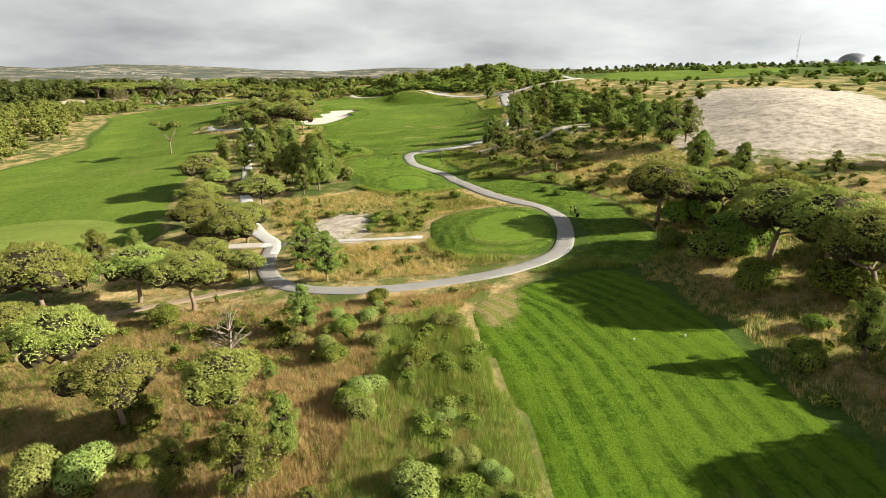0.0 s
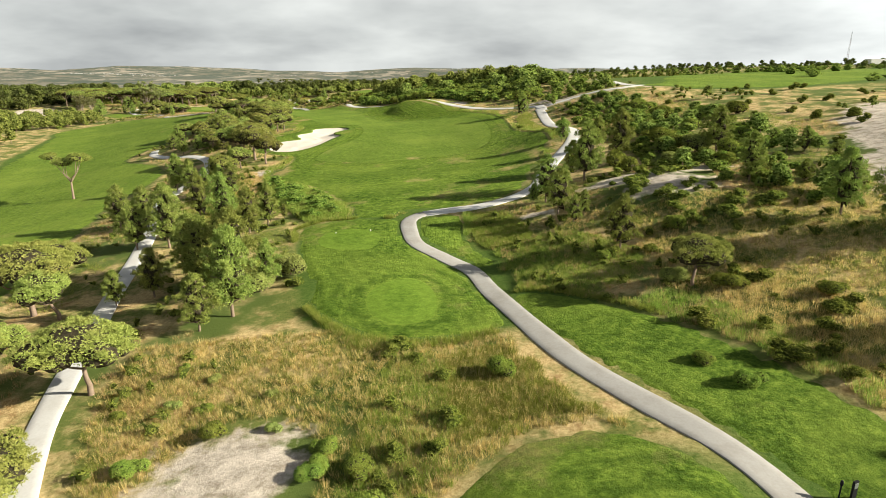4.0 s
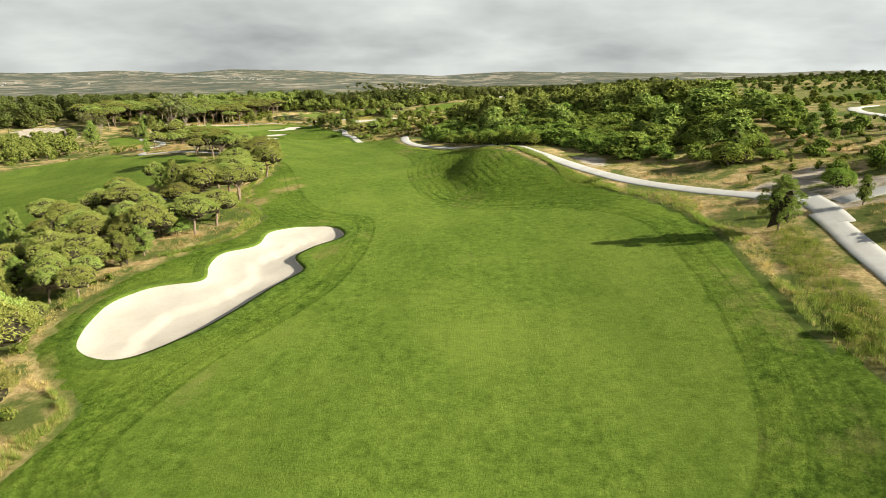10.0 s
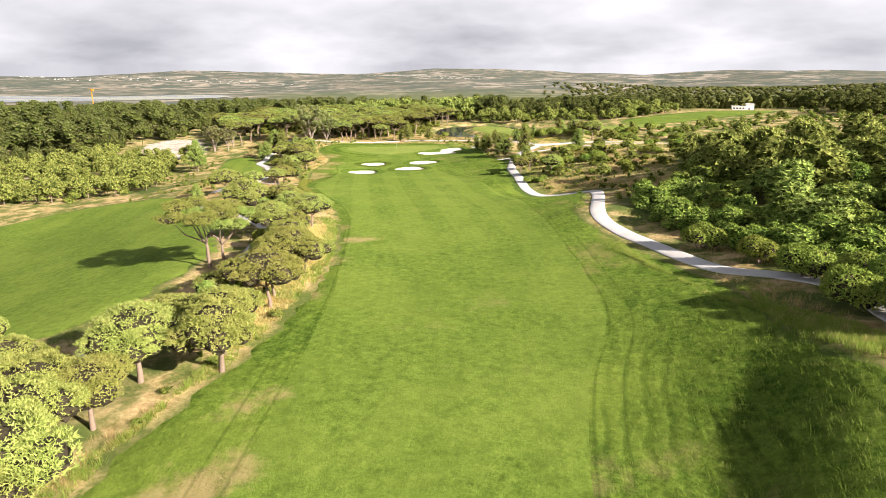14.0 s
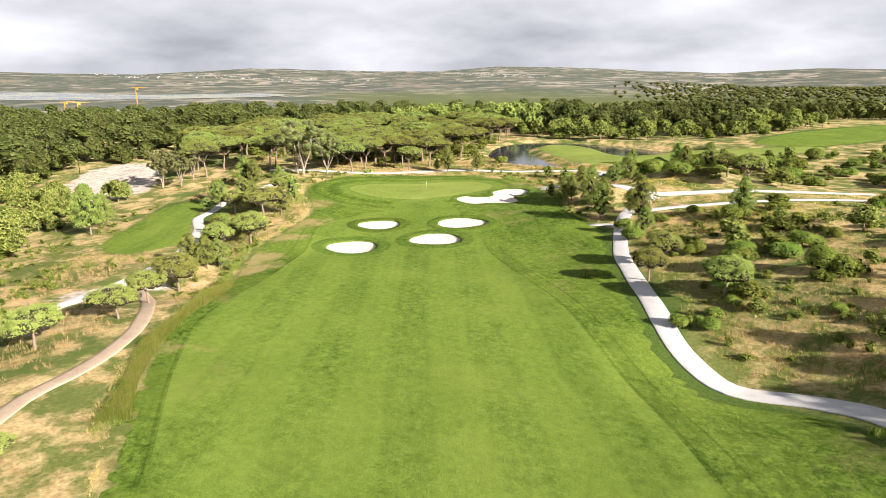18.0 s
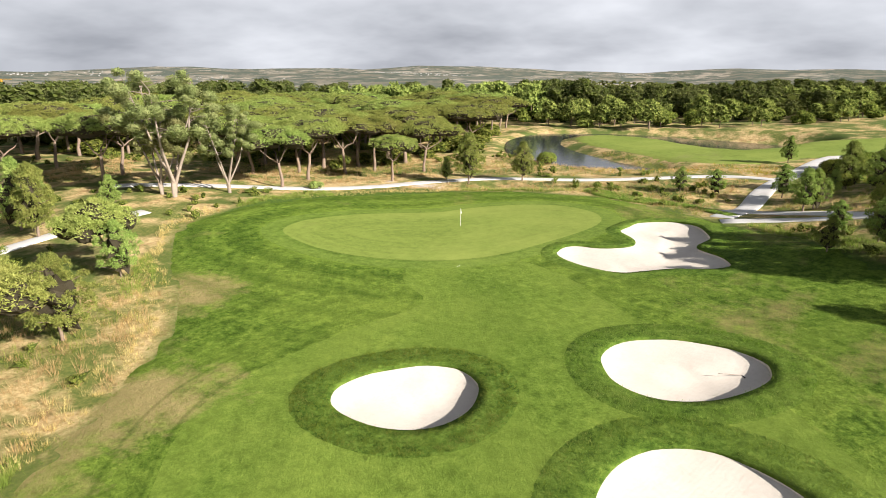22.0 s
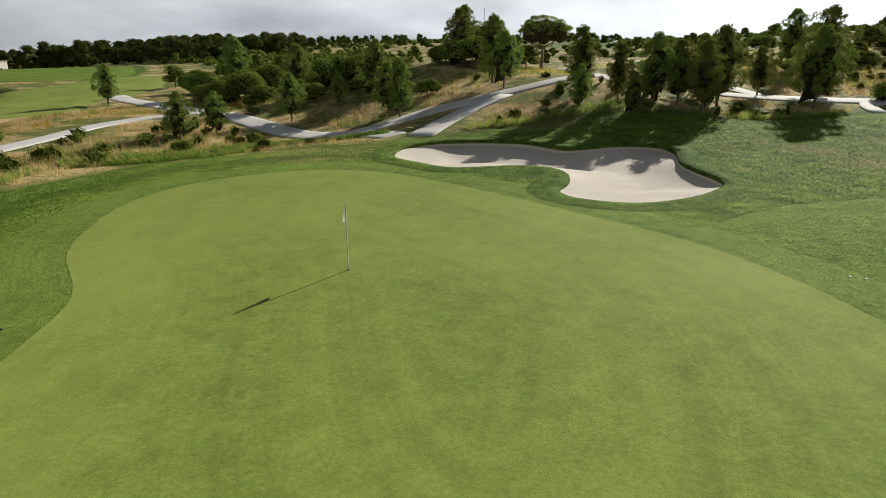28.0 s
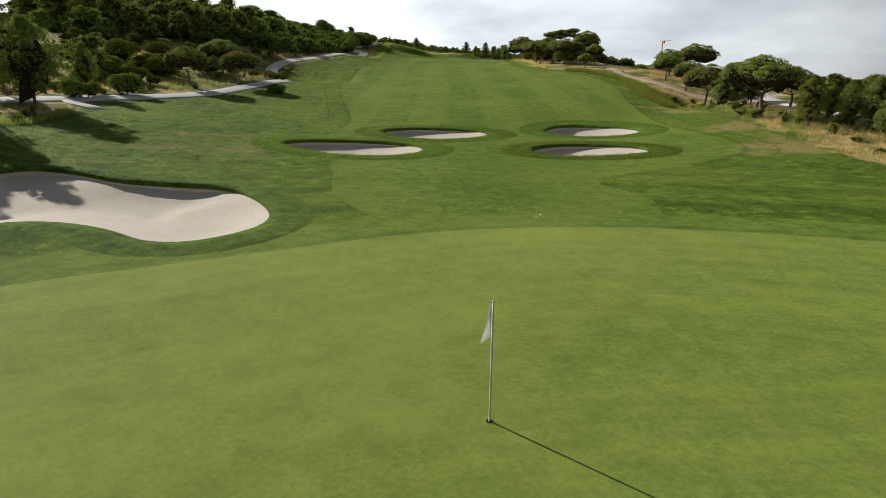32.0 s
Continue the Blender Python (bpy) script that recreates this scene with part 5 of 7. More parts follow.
STORE = {
    "U": [umbrella_pine(s, "rounded umbrella pine with pale green needles on dry ground", 1.0, w, 6400, 1.75) for s, w in ((1, 1.0), (2, 1.1), (3, 0.9), (4, 1.2))],
    "T": [umbrella_pine(s, "tall umbrella pine with flat pads of needles on bare stems", 1.5, w, 6400, 1.25, True, GROVE_LEAF) for s, w in ((11, 1.55), (12, 1.7))],
    "G": [umbrella_pine(s, "tall umbrella pine with a wide domed crown in a dense grove", 1.5, w, 7600, 1.45, False, GROVE_LEAF) for s, w in ((14, 1.5), (15, 1.75), (16, 1.35))],
    "P": [pine(s, "bushy green maritime pine with tufted upturned branches", 2600, w) for s, w in ((21, 1.0), (22, 1.15), (23, 0.85), (24, 1.3))],
    "B": [bush(s, "dense dark green bush of small leaves", BUSH_LEAF) for s in (31, 32, 33, 34)],
    "L": [bush(s, "rounded pale green shrub among dry grass", PALE_LEAF, 900, "shrub") for s in (41, 42)],
    "E": [tall_tree(s, "tall open gum tree with pale trunk and grey-green leaves") for s in (51, 52)],
    "D": [bare_tree(61)],
}
used = {k: 0 for k in STORE}
size_of = {"U": 5.0, "T": 7.9, "G": 7.9, "P": 7.2, "B": 1.6, "L": 1.6, "E": 12.5, "D": 3.0}
spin = random.Random(5)


def place(kind, x, y, h, wide=1.0):
    """One plant of that kind, h metres high, standing on the ground."""
    protos = STORE[kind]
    k = used[kind]
    used[kind] += 1
    s = h / size_of[kind]
    m = Matrix.Translation((x, y, float(sample(Z, x, y)) - 0.05)) @ Matrix.Rotation(spin.random() * 6.28, 4, "Z") @ Matrix.Diagonal((s * wide, s * wide, s, 1))
    if k < len(protos):
        protos[k].matrix_basis = m
        return protos[k]
    src = protos[spin.randrange(len(protos))]
    made = copy_thing(src, Matrix())
    made.matrix_basis = m
    return made

for x, y, h in [(-30.0, 46.9, 5.7), (-21.6, 38.9, 4.7), (-12.9, 38.4, 4.4), (-41.3, 63.0, 6.8), (-32.9, 67.0, 5.4), (-25.0, 62.4, 5.3), (-26.6, 89.3, 4.6), (-28.4, 77.0, 3.1), (-21.4, 71.6, 2.7), (-44.8, 126.0, 6.5), (-39.7, 111.4, 4.3), (-36.5, 99.6, 4.8), (-31.7, 87.9, 3.5), (-34.2, 78.5, 3.2), (32.3, 80.6, 6.6), (36.0, 79.0, 6.0), (39.7, 77.9, 5.6), (26.1, 118.9, 4.0), (-38.5, 53.2, 4.6)]:
    place("U", x, y, h, 1.25)
for x, y, h in [(-14.7, 30.7, 3.7), (-10.1, 29.6, 5.7), (-8.8, 33.3, 4.2), (-15.5, 75.4, 5.3), (-11.4, 68.0, 6.0), (-11.3, 52.9, 4.7), (-41.9, 75.7, 6.8), (-41.2, 84.9, 4.6), (-53.2, 77.6, 5.5), (-51.7, 160.4, 7.3), (-38.3, 147.5, 9.4), (-53.3, 187.9, 7.6), (-28.5, 132.8, 8.0), (-22.8, 128.1, 10.0), (-32.6, 129.2, 6.0), (-23.5, 118.8, 6.1), (-19.4, 129.4, 6.0), (47.9, 89.5, 7.7), (47.8, 103.7, 7.0), (48.2, 120.6, 10.0), (46.5, 128.8, 7.6), (52.9, 122.6, 8.3), (64.0, 92.2, 3.9), (31.3, 38.4, 5.4), (-41.9, 71.6, 5.8)]:
    place("P", x, y, h)
for x, y, h in [(-44.6, 70.2, 5.7)]:
    place("P", x, y, h)
for x, y, h in [(-16.7, 48.2, 4)]:
    place("D", x, y, h)
for x, y, h in [(-27.1, 59.1, 2.5), (30.6, 52.6, 2.8), (-7.6, 45.8, 1.8), (-0.5, 43.2, 1.7), (-5.3, 38.2, 1.8)]:
    place("B", x, y, h)
for x, y, h in [(-79.1, 194.4, 10.6)]:
    place("T", x, y, h)
for x, y, h in [(-24.4, 32.8, 2.9), (-21.5, 33.3, 2.5), (-24.1, 46.0, 2.1)]:
    place("L", x, y, h)
for x, y, h in [(38.0, 81.5, 4.6), (-26.5, 72.9, 4.3), (-27.7, 82.2, 5.5)]:
    place("U", x, y, h, 1.25)
for x, y, h in [(45.8, 100.5, 7.4), (42.8, 142.8, 6.7), (-42.9, 147.3, 7.2), (-36.1, 127.2, 4.4)]:
    place("P", x, y, h)
for x, y, h in [(36.1, 83.3, 2.1), (-3.5, 90.9, 2.0), (5.7, 105.5, 1.7), (-7.1, 95.5, 1.2), (40.3, 83.3, 2.6), (21.4, 104.7, 1.4), (23.5, 101.3, 1.6)]:
    place("B", x, y, h)
for x, y, h in [(-40.2, 108.7, 4.9), (-27.2, 92.9, 4.2), (-46.8, 134.9, 4.8), (-28.6, 84.6, 4.4), (-41.1, 124.6, 4.7), (-36.0, 94.2, 4.9), (-28.7, 107.9, 5.2)]:
    place("U", x, y, h, 1.25)
for x, y, h in [(-27.0, 130.0, 9.0), (-21.0, 121.7, 9.7), (-30.4, 135.8, 7.8), (-15.1, 78.0, 5.6)]:
    place("P", x, y, h)
for x, y, h in [(22.2, 130.5, 6.6), (48.3, 165.6, 7.8), (-46.1, 157.4, 7.3), (-32.4, 150.1, 3.6), (-27.5, 150.6, 7.1), (-25.6, 154.1, 6.8), (-50.2, 186.9, 6.3), (-47.0, 191.8, 5.7)]:
    place("P", x, y, h)
for x, y, h in [(61.1, 199.7, 3.7), (68.1, 200.6, 3.7), (43.6, 176.2, 3.8), (52.2, 185.9, 3.3), (52.4, 205.5, 3.9), (19.7, 128.9, 1.4), (24.8, 128.2, 1.2), (29.2, 133.1, 2.1)]:
    place("B", x, y, h)
for x, y, h in [(-17.1, 132.9, 3), (-19.7, 128.5, 3.0)]:
    place("L", x, y, h)
for x, y, h in [(-38.5, 177.7, 6.5), (-69.9, 233.6, 6.4), (-66.5, 235.4, 4.4)]:
    place("P", x, y, h)
for x, y, h in [(-46.6, 206.0, 3.4), (-47.2, 216.0, 6.8), (-47.0, 221.7, 3.8)]:
    place("U", x, y, h, 1.25)
for x, y, h in [(43.7, 196.5, 2.7)]:
    place("B", x, y, h)
for x, y, h in [(-44.0, 213.1, 7.1), (-62.7, 248.5, 4.8), (-54.1, 243.1, 2.7), (-53.5, 254.1, 3.5), (-69.3, 271.0, 3.7), (-59.4, 259.2, 3.1), (-60.0, 275.3, 3.5), (-49.6, 264.0, 3.4), (-58.4, 287.5, 4.2), (-58.6, 299.9, 4.8), (-74.5, 271.3, 3.1), (-39.9, 207.5, 5.4), (-44.8, 204.0, 4.1)]:
    place("U", x, y, h, 1.25)
for x, y, h in [(-64.1, 247.5, 6.6), (-81.1, 258.0, 5.8), (-77.2, 244.5, 4.8), (26.1, 246.2, 6.2), (36.1, 250.1, 3.4)]:
    place("P", x, y, h)
for x, y, h in [(22.8, 221.7, 1.3), (32.7, 216.5, 1.5), (30.1, 203.9, 2.4), (37.2, 258.5, 3.2)]:
    place("B", x, y, h)
for x, y, h in [(-51.5, 247.8, 5.1), (-48.6, 255.2, 4.3), (-47.8, 259.9, 4.2), (-53.7, 279.3, 5.7), (-59.9, 272.9, 2.9), (-71.1, 274.2, 3.1), (-61.6, 263.5, 3.5), (-73.2, 267.6, 3.7), (-60.9, 285.3, 4.7), (-62.1, 280.2, 3.0), (-63.8, 300.1, 3.2), (-74.8, 263.8, 3.2), (-81.6, 265.4, 4.2), (-68.0, 253.6, 2.8), (-80.5, 332.9, 4.8), (-67.4, 321.8, 3.8)]:
    place("U", x, y, h, 1.25)
for x, y, h in [(-71.1, 282.5, 5.6), (-122.5, 354.9, 5.0)]:
    place("P", x, y, h)
for x, y, h in [(-56.7, 272.6, 5.4), (-52.4, 276.8, 5.2), (-57.1, 282.3, 5.1), (-61.1, 293.4, 5.0), (-56.6, 297.6, 5.3), (-70.8, 289.1, 3.4), (-64.7, 313.1, 3.7), (-70.5, 322.7, 4.2), (-86.2, 346.7, 4.1), (-104.0, 361.7, 2.3), (-67.6, 308.1, 3.2), (-58.8, 268.5, 3.8), (-97.2, 340.7, 5.8)]:
    place("U", x, y, h, 1.25)
for x, y, h in [(-68.8, 283.2, 6.4)]:
    place("P", x, y, h)
for x, y, h in [(-52.6, 270.9, 1.2), (-55.6, 269.9, 1.4)]:
    place("B", x, y, h)
for x, y, h in [(-49.2, 262.4, 1.2)]:
    place("L", x, y, h)
for x, y, h in [(-79.7, 318.2, 8.5), (-78.6, 319.4, 7.6)]:
    place("T", x, y, h, 1.15)
for x, y, h in [(-66.4, 318.6, 5.2), (-63.0, 310.6, 5.0), (-75.3, 327.8, 3.8), (-85.7, 337.6, 3.7), (-83.9, 344.2, 4.4), (-94.2, 349.9, 4.4), (-98.1, 347.4, 3.1), (-95.4, 338.2, 3.6), (-125.0, 374.1, 3.6), (-128.4, 368.2, 4.7), (-65.9, 300.9, 3.2)]:
    place("U", x, y, h, 1.25)
for x, y, h in [(-65.7, 305.0, 4.2), (-72.6, 314.1, 2.6)]:
    place("P", x, y, h)
for x, y, h in [(-61.2, 304.8, 2.5)]:
    place("L", x, y, h)
for x, y, h in [(-67.6, 427.1, 4.2), (-79.1, 508.5, 4.6), (-74.2, 502.2, 5.9)]:
    place("U", x, y, h, 1.25)
for x, y, h in [(-189.5, 446.3, 4.9), (-193.4, 459.7, 8.0), (-215.7, 438.5, 5.2), (-186.7, 412.9, 10.7), (-191.6, 418.8, 7.3), (-102.3, 476.7, 7.0), (-99.7, 478.4, 5.8), (-107.5, 479.8, 5.4), (-85.6, 458.3, 5.0), (-92.3, 473.3, 4.9), (-74.9, 465.7, 2.1), (-97.0, 540.3, 8.1), (-89.2, 508.9, 6.5), (-84.0, 510.5, 7.1)]:
    place("P", x, y, h)
for x, y, h in [(-69.3, 439.4, 3.4), (-77.7, 445.6, 1.4), (-67.1, 545.0, 5), (-71.6, 467.3, 3.3), (-66.1, 424.3, 1.5), (-68.0, 421.1, 1.5), (-70.5, 417.8, 1.9), (-68.3, 417.9, 1.9)]:
    place("B", x, y, h)
for x, y, h in [(-189.1, 477.2, 17.2), (-191.2, 477.2, 12.9), (-185.6, 483.7, 11.6)]:
    place("E", x, y, h, 1.25)
for x, y, h in [(-188.8, 458.7, 7.9), (-170.0, 453.8, 5.1), (-191.0, 469.3, 4.2), (-161.4, 512.9, 8.4), (-154.0, 519.0, 6.7), (-165.9, 513.8, 3.9), (-123.8, 517.8, 3.8), (-112.3, 506.3, 5.0), (-109.5, 484.6, 4.8), (-106.8, 521.6, 6.4), (-104.5, 512.4, 5.7)]:
    place("P", x, y, h)
for x, y, h in [(-155.2, 539.6, 3.2), (-133.9, 511.0, 1.0), (-128.4, 511.1, 1.0), (-125.4, 511.6, 1.0)]:
    place("B", x, y, h)
for x, y, h in [(-179.0, 494.6, 1.5)]:
    place("L", x, y, h)
for x, y, h in [(-112.4, 547.4, 4.9)]:
    place("P", x, y, h, 0.9)
for x, y, h in [(-128.6, 517.1, 3.9), (-115.1, 516.2, 4.7), (-113.6, 504.3, 5.4), (-103.1, 497.6, 5.6), (-108.4, 488.2, 5.8), (-109.2, 481.6, 5.8), (-108.9, 477.6, 6.0), (-88.9, 467.3, 8.6), (-97.0, 468.4, 7.4), (-109.5, 514.1, 3.5)]:
    place("P", x, y, h)
for x, y, h in [(-106.8, 534.9, 3.8), (-103.3, 533.5, 4.3), (-95.3, 535.6, 4.6), (-72.9, 546.8, 4.9), (-99.2, 522.1, 4.5), (-99.4, 517.6, 4.0), (-94.2, 551.1, 3.8), (-63.3, 573.5, 4.6), (-107.2, 518.9, 2.5), (-104.3, 514.5, 2.2), (-105.3, 505.2, 1.8), (-79.8, 472.6, 2.0), (-71.8, 469.2, 1.8), (-113.5, 522.5, 0.9)]:
    place("B", x, y, h)
for x, y, h in [(-71.2, 469.5, 7.4), (-100.6, 499.8, 7.0), (-112.4, 487.2, 3.6), (-113.6, 482.6, 3.4)]:
    place("P", x, y, h)
for x, y, h in [(-90.3, 460.9, 2.4), (-86.2, 454.4, 2.9), (-86.3, 432.3, 2.0), (-56.6, 437.8, 3.9)]:
    place("B", x, y, h)
for x, y, h in [(-78.3, 440.6, 4.1), (-78.2, 432.6, 3.8)]:
    place("U", x, y, h, 1.25)


def scatter(kinds, line, n, low, high, seed, gap=1.5, wide=1.0):
    """Plants strewn over an area, apart from one another, off the mown grass and the paths."""
    rg = random.Random(seed)
    ring = even(spline(line), 2.0)
    lo, hi = ring.min(0), ring.max(0)
    made, tries = [], 0
    while len(made) < n and tries < n * 30:
        tries += 1
        x, y = rg.uniform(lo[0], hi[0]), rg.uniform(lo[1], hi[1])
        if not inside(np.array([x]), np.array([y]), ring)[0] or sample(KEEP_OFF, x, y) > 0.25:
            continue
        if any((x - a) ** 2 + (y - b) ** 2 < gap * gap for a, b in made):
            continue
        made.append((x, y))
        place(rg.choice(kinds), x, y, rg.uniform(low, high), wide * rg.uniform(0.9, 1.2))


def quads_to_tris(t):
    """Triangles alone; a third member, the number of faces of the dark inside, is carried on in triangles."""
    V, F = t[0], t[1]
    out = []
    for q in F:
        u = list(dict.fromkeys(q))
        out.append((u[0], u[1], u[2]))
        if len(u) == 4:
            out.append((u[0], u[2], u[3]))
    return (V, out, *t[2:])


def strewn(name, template, spots, scales, mat, label, category):
    """Many copies of a small plant in one mesh; its crown's inside is dark leaf with shade in the colour."""
    template = quads_to_tris(template)
    inside_faces = template[2] if len(template) > 2 else 0
    tv, tf = np.array(template[0], float), np.array(template[1], int)
    n, k = len(spots), len(tv)
    rg = np.random.default_rng(len(spots))
    a = rg.random(n) * 6.28
    c, s = np.cos(a), np.sin(a)
    V = np.empty((n, k, 3))
    V[..., 0] = (tv[:, 0] * c[:, None] - tv[:, 1] * s[:, None]) * scales[:, :1] + spots[:, :1]
    V[..., 1] = (tv[:, 0] * s[:, None] + tv[:, 1] * c[:, None]) * scales[:, :1] + spots[:, 1:2]
    V[..., 2] = tv[:, 2] * scales[:, 1:] + spots[:, 2:]
    F = (tf[None] + (np.arange(n) * k)[:, None, None]).reshape(-1, tf.shape[1])
    m = tf.shape[1]
    me = bpy.data.meshes.new(name)
    me.vertices.add(n * k)
    me.vertices.foreach_set("co", V.reshape(-1).astype(np.float32))
    me.loops.add(F.size)
    me.loops.foreach_set("vertex_index", F.reshape(-1).astype(np.int32))
    me.polygons.add(len(F))
    me.polygons.foreach_set("loop_start", np.arange(0, F.size, m, dtype=np.int32))
    me.polygons.foreach_set("use_smooth", np.zeros(len(F), bool))
    me.materials.append(mat)
    # inside faces take the leaf colour that has the shade painted in
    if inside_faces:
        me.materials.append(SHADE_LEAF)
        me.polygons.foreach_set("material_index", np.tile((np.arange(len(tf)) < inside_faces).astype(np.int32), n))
    me.update(calc_edges=True)
    return tagged(new(name, me), label, category, kind="stuff")


def lobed(seed, lobes, n, size, core, tall):
    """A light-weight crown, one unit high, for growth seen from afar."""
    rg = np.random.default_rng(seed)
    C, R = [], []
    for k in range(lobes):
        a, f = rg.random() * 6.28, (k + 0.5) / lobes
        d = 0.30 * (1 - f * 0.8) * rg.random() ** 0.5 * (2.2 - tall)
        C.append(np.array([d * math.cos(a), d * math.sin(a), (0.18 + 0.1 * tall) + (0.68 - 0.1 * tall) * f]))
        s = (0.13 + 0.10 * rg.random()) * (1.8 - 0.8 * tall)
        R.append((s, s, s * 0.85))
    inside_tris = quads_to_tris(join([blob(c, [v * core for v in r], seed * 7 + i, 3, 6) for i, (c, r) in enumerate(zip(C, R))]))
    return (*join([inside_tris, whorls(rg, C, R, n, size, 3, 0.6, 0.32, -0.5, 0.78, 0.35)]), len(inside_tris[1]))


LIGHT = {"P": lobed(1, 12, 430, 0.062, 0.70, 1.0), "B": lobed(2, 7, 520, 0.074, 0.80, 0.0)}
LIGHT_TRUNK = quads_to_tris(limb([(0, 0, -0.03), (0.01, 0, 0.3), (0, 0, 0.75)], (0.022, 0.018, 0.008), 5))


def thicket(kinds, line, n, low, high, seed, gap, wide=1.0):
    """Distant growth over an area, as joined crowns and joined trunks."""
    rg = random.Random(seed)
    ring = even(spline(line), 2.0)
    lo, hi = ring.min(0), ring.max(0)
    made, tries = [], 0
    while len(made) < n and tries < n * 30:
        tries += 1
        x, y = rg.uniform(lo[0], hi[0]), rg.uniform(lo[1], hi[1])
        if not inside(np.array([x]), np.array([y]), ring)[0] or sample(KEEP_OFF, x, y) > 0.25:
            continue
        if any((x - a) ** 2 + (y - b) ** 2 < gap * gap for a, b, *_ in made):
            continue
        k = rg.choice(kinds)
        h = rg.uniform(low, high) * (0.55 if k == "B" else 1.0)
        made.append((x, y, float(sample(Z, x, y)) - 0.05, h, h * wide * rg.uniform(0.85, 1.25), k))
    for k, mat, name, label in (("P", PINE_LEAF, "pine_thicket", "thicket of bushy green pines on the slope"), ("B", BUSH_LEAF, "bush_thicket", "thicket of dark green bushes over dry ground")):
        q = [m for m in made if m[5] == k]
        if q:
            a = np.array([m[:3] for m in q])
            sc = np.array([(m[4], m[3]) for m in q])
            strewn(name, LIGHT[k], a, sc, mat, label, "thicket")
            if k == "P":
                strewn("thicket_trunks", LIGHT_TRUNK, a, sc, BARK, "brown pine trunks in the thicket", "trunks")


# where no scattered plant stands: mown grass, paths, sand, water
KEEP_OFF = mask.astype(float)
for line in [*PATH_LINES]:
    lo, hi = line.min(0) - 4, line.max(0) + 4
    i0, i1 = np.searchsorted(XS, (lo[0], hi[0]))
    j0, j1 = np.searchsorted(YS, (lo[1], hi[1]))
    gx, gy = GX[j0:j1, i0:i1], GY[j0:j1, i0:i1]
    d = np.full(gx.shape, 99.0)
    for p in line[::2]:
        d = np.minimum(d, np.hypot(gx - p[0], gy - p[1]))
    KEEP_OFF[j0:j1, i0:i1] = np.maximum(KEEP_OFF[j0:j1, i0:i1], d < 3.0)
lo, hi = POND_LINE.min(0) - 4, POND_LINE.max(0) + 4
KEEP_OFF[CORE] = np.maximum(KEEP_OFF[CORE], inside(GX[CORE], GY[CORE], POND_LINE))
BARE = np.clip(dune, 0, 1.2)
KEEP_OFF = np.maximum(KEEP_OFF, BARE > 0.75)

# trees beside the first tee that shade it
for x, y, h in [(39, 24, 6.0), (42, 17, 6.0), (38, 46, 6.2), (38.5, 54, 6.8), (36.5, 60, 6.8), (40, 66, 6.6)]:
    place("U", x, y, h, 1.3)

# dense bushes on the hill beside the path
HILL = [(6, 314), (2, 340), (-22, 362), (-34, 384), (-30, 408), (6, 420), (44, 402), (58, 350), (44, 300), (34, 274), (24, 284)]
scatter("BBBBBP", [(6, 314), (1, 338), (-20, 356), (-30, 376), (-20, 388), (4, 366), (18, 330), (38, 290), (34, 276), (24, 286)], 46, 1.8, 3.8, 1, 2.3, 1.2)
thicket("BBBBB", [(9, 302), (2, 313), (-3, 328), (-10, 339), (-21, 350), (-31, 364), (-37, 380), (-30, 384), (-14, 358), (4, 338), (14, 312), (22, 290)], 130, 3.4, 6.5, 41, 1.7, 1.3)
thicket("BBBBBP", HILL, 260, 3.6, 7.6, 31, 2.6, 1.5)
scatter("BBLPB", [(-66, 418), (-80, 440), (-86, 458), (-84, 480), (-60, 490), (-20, 470), (0, 430), (-24, 412), (-50, 402)], 24, 1.0, 3.0, 2, 3.2, 1.2)
thicket("BBP", [(-60, 420), (-76, 446), (-80, 470), (-56, 490), (-20, 470), (0, 430), (-24, 412)], 60, 1.6, 5.0, 32, 3.2, 1.5)
scatter("BBP", [(-92, 506), (-104, 514), (-108, 530), (-96, 548), (-64, 548), (-40, 526), (-56, 510), (-78, 500)], 26, 1.8, 4.2, 3, 2.4, 1.2)
thicket("BBP", [(-92, 510), (-104, 518), (-106, 530), (-96, 546), (-64, 546), (-42, 526), (-56, 512), (-78, 504)], 34, 1.8, 4.6, 33, 2.6, 1.5)
# slopes beside the tees
for kind, x, y, h in [("P", 17.2, 152.5, 7.2), ("P", 15.4, 153.2, 3.0), ("P", 17.9, 146.2, 6.6), ("P", 24.5, 168.9, 5.6), ("P", 24.7, 160, 9.8), ("P", 32.8, 169.1, 9.2), ("P", 20.8, 143.1, 3.6), ("P", 19.1, 141.6, 3.8), ("B", 30.1, 160.2, 4.2), ("P", 27, 190.5, 5.0), ("P", 32.1, 181.3, 6.2), ("P", 20.6, 156.5, 4.2), ("B", 8, 147.5, 1.2), ("B", 9.5, 150.5, 1.0), ("P", -33.7, 157.5, 8.2), ("P", -39.8, 164, 7.4), ("P", -41.2, 178.8, 6.0), ("P", -49.1, 184.3, 5.5), ("P", -45, 181, 5.0), ("P", -33.9, 163.3, 4.2), ("U", -45, 193.4, 4.4), ("P", -24, 158, 2.4)]:
    place(kind, x, y, h, 1.25 if kind == "U" else 0.9)
scatter("BPPL", [(36, 160), (46, 134), (60, 150), (62, 200), (52, 240), (44, 250), (42, 210), (40, 184)], 34, 1.3, 4.0, 5, 3.0, 1.1)
scatter("BLL", [(22, 120), (34, 100), (54, 96), (60, 118), (40, 128), (24, 140)], 14, 0.8, 2.0, 6, 2.5, 1.2)
scatter("BBP", [(-36, 14), (0, 18), (1, 58), (-12, 60), (-34, 58), (-48, 40)], 14, 0.8, 2.0, 7, 2.2, 1.2)
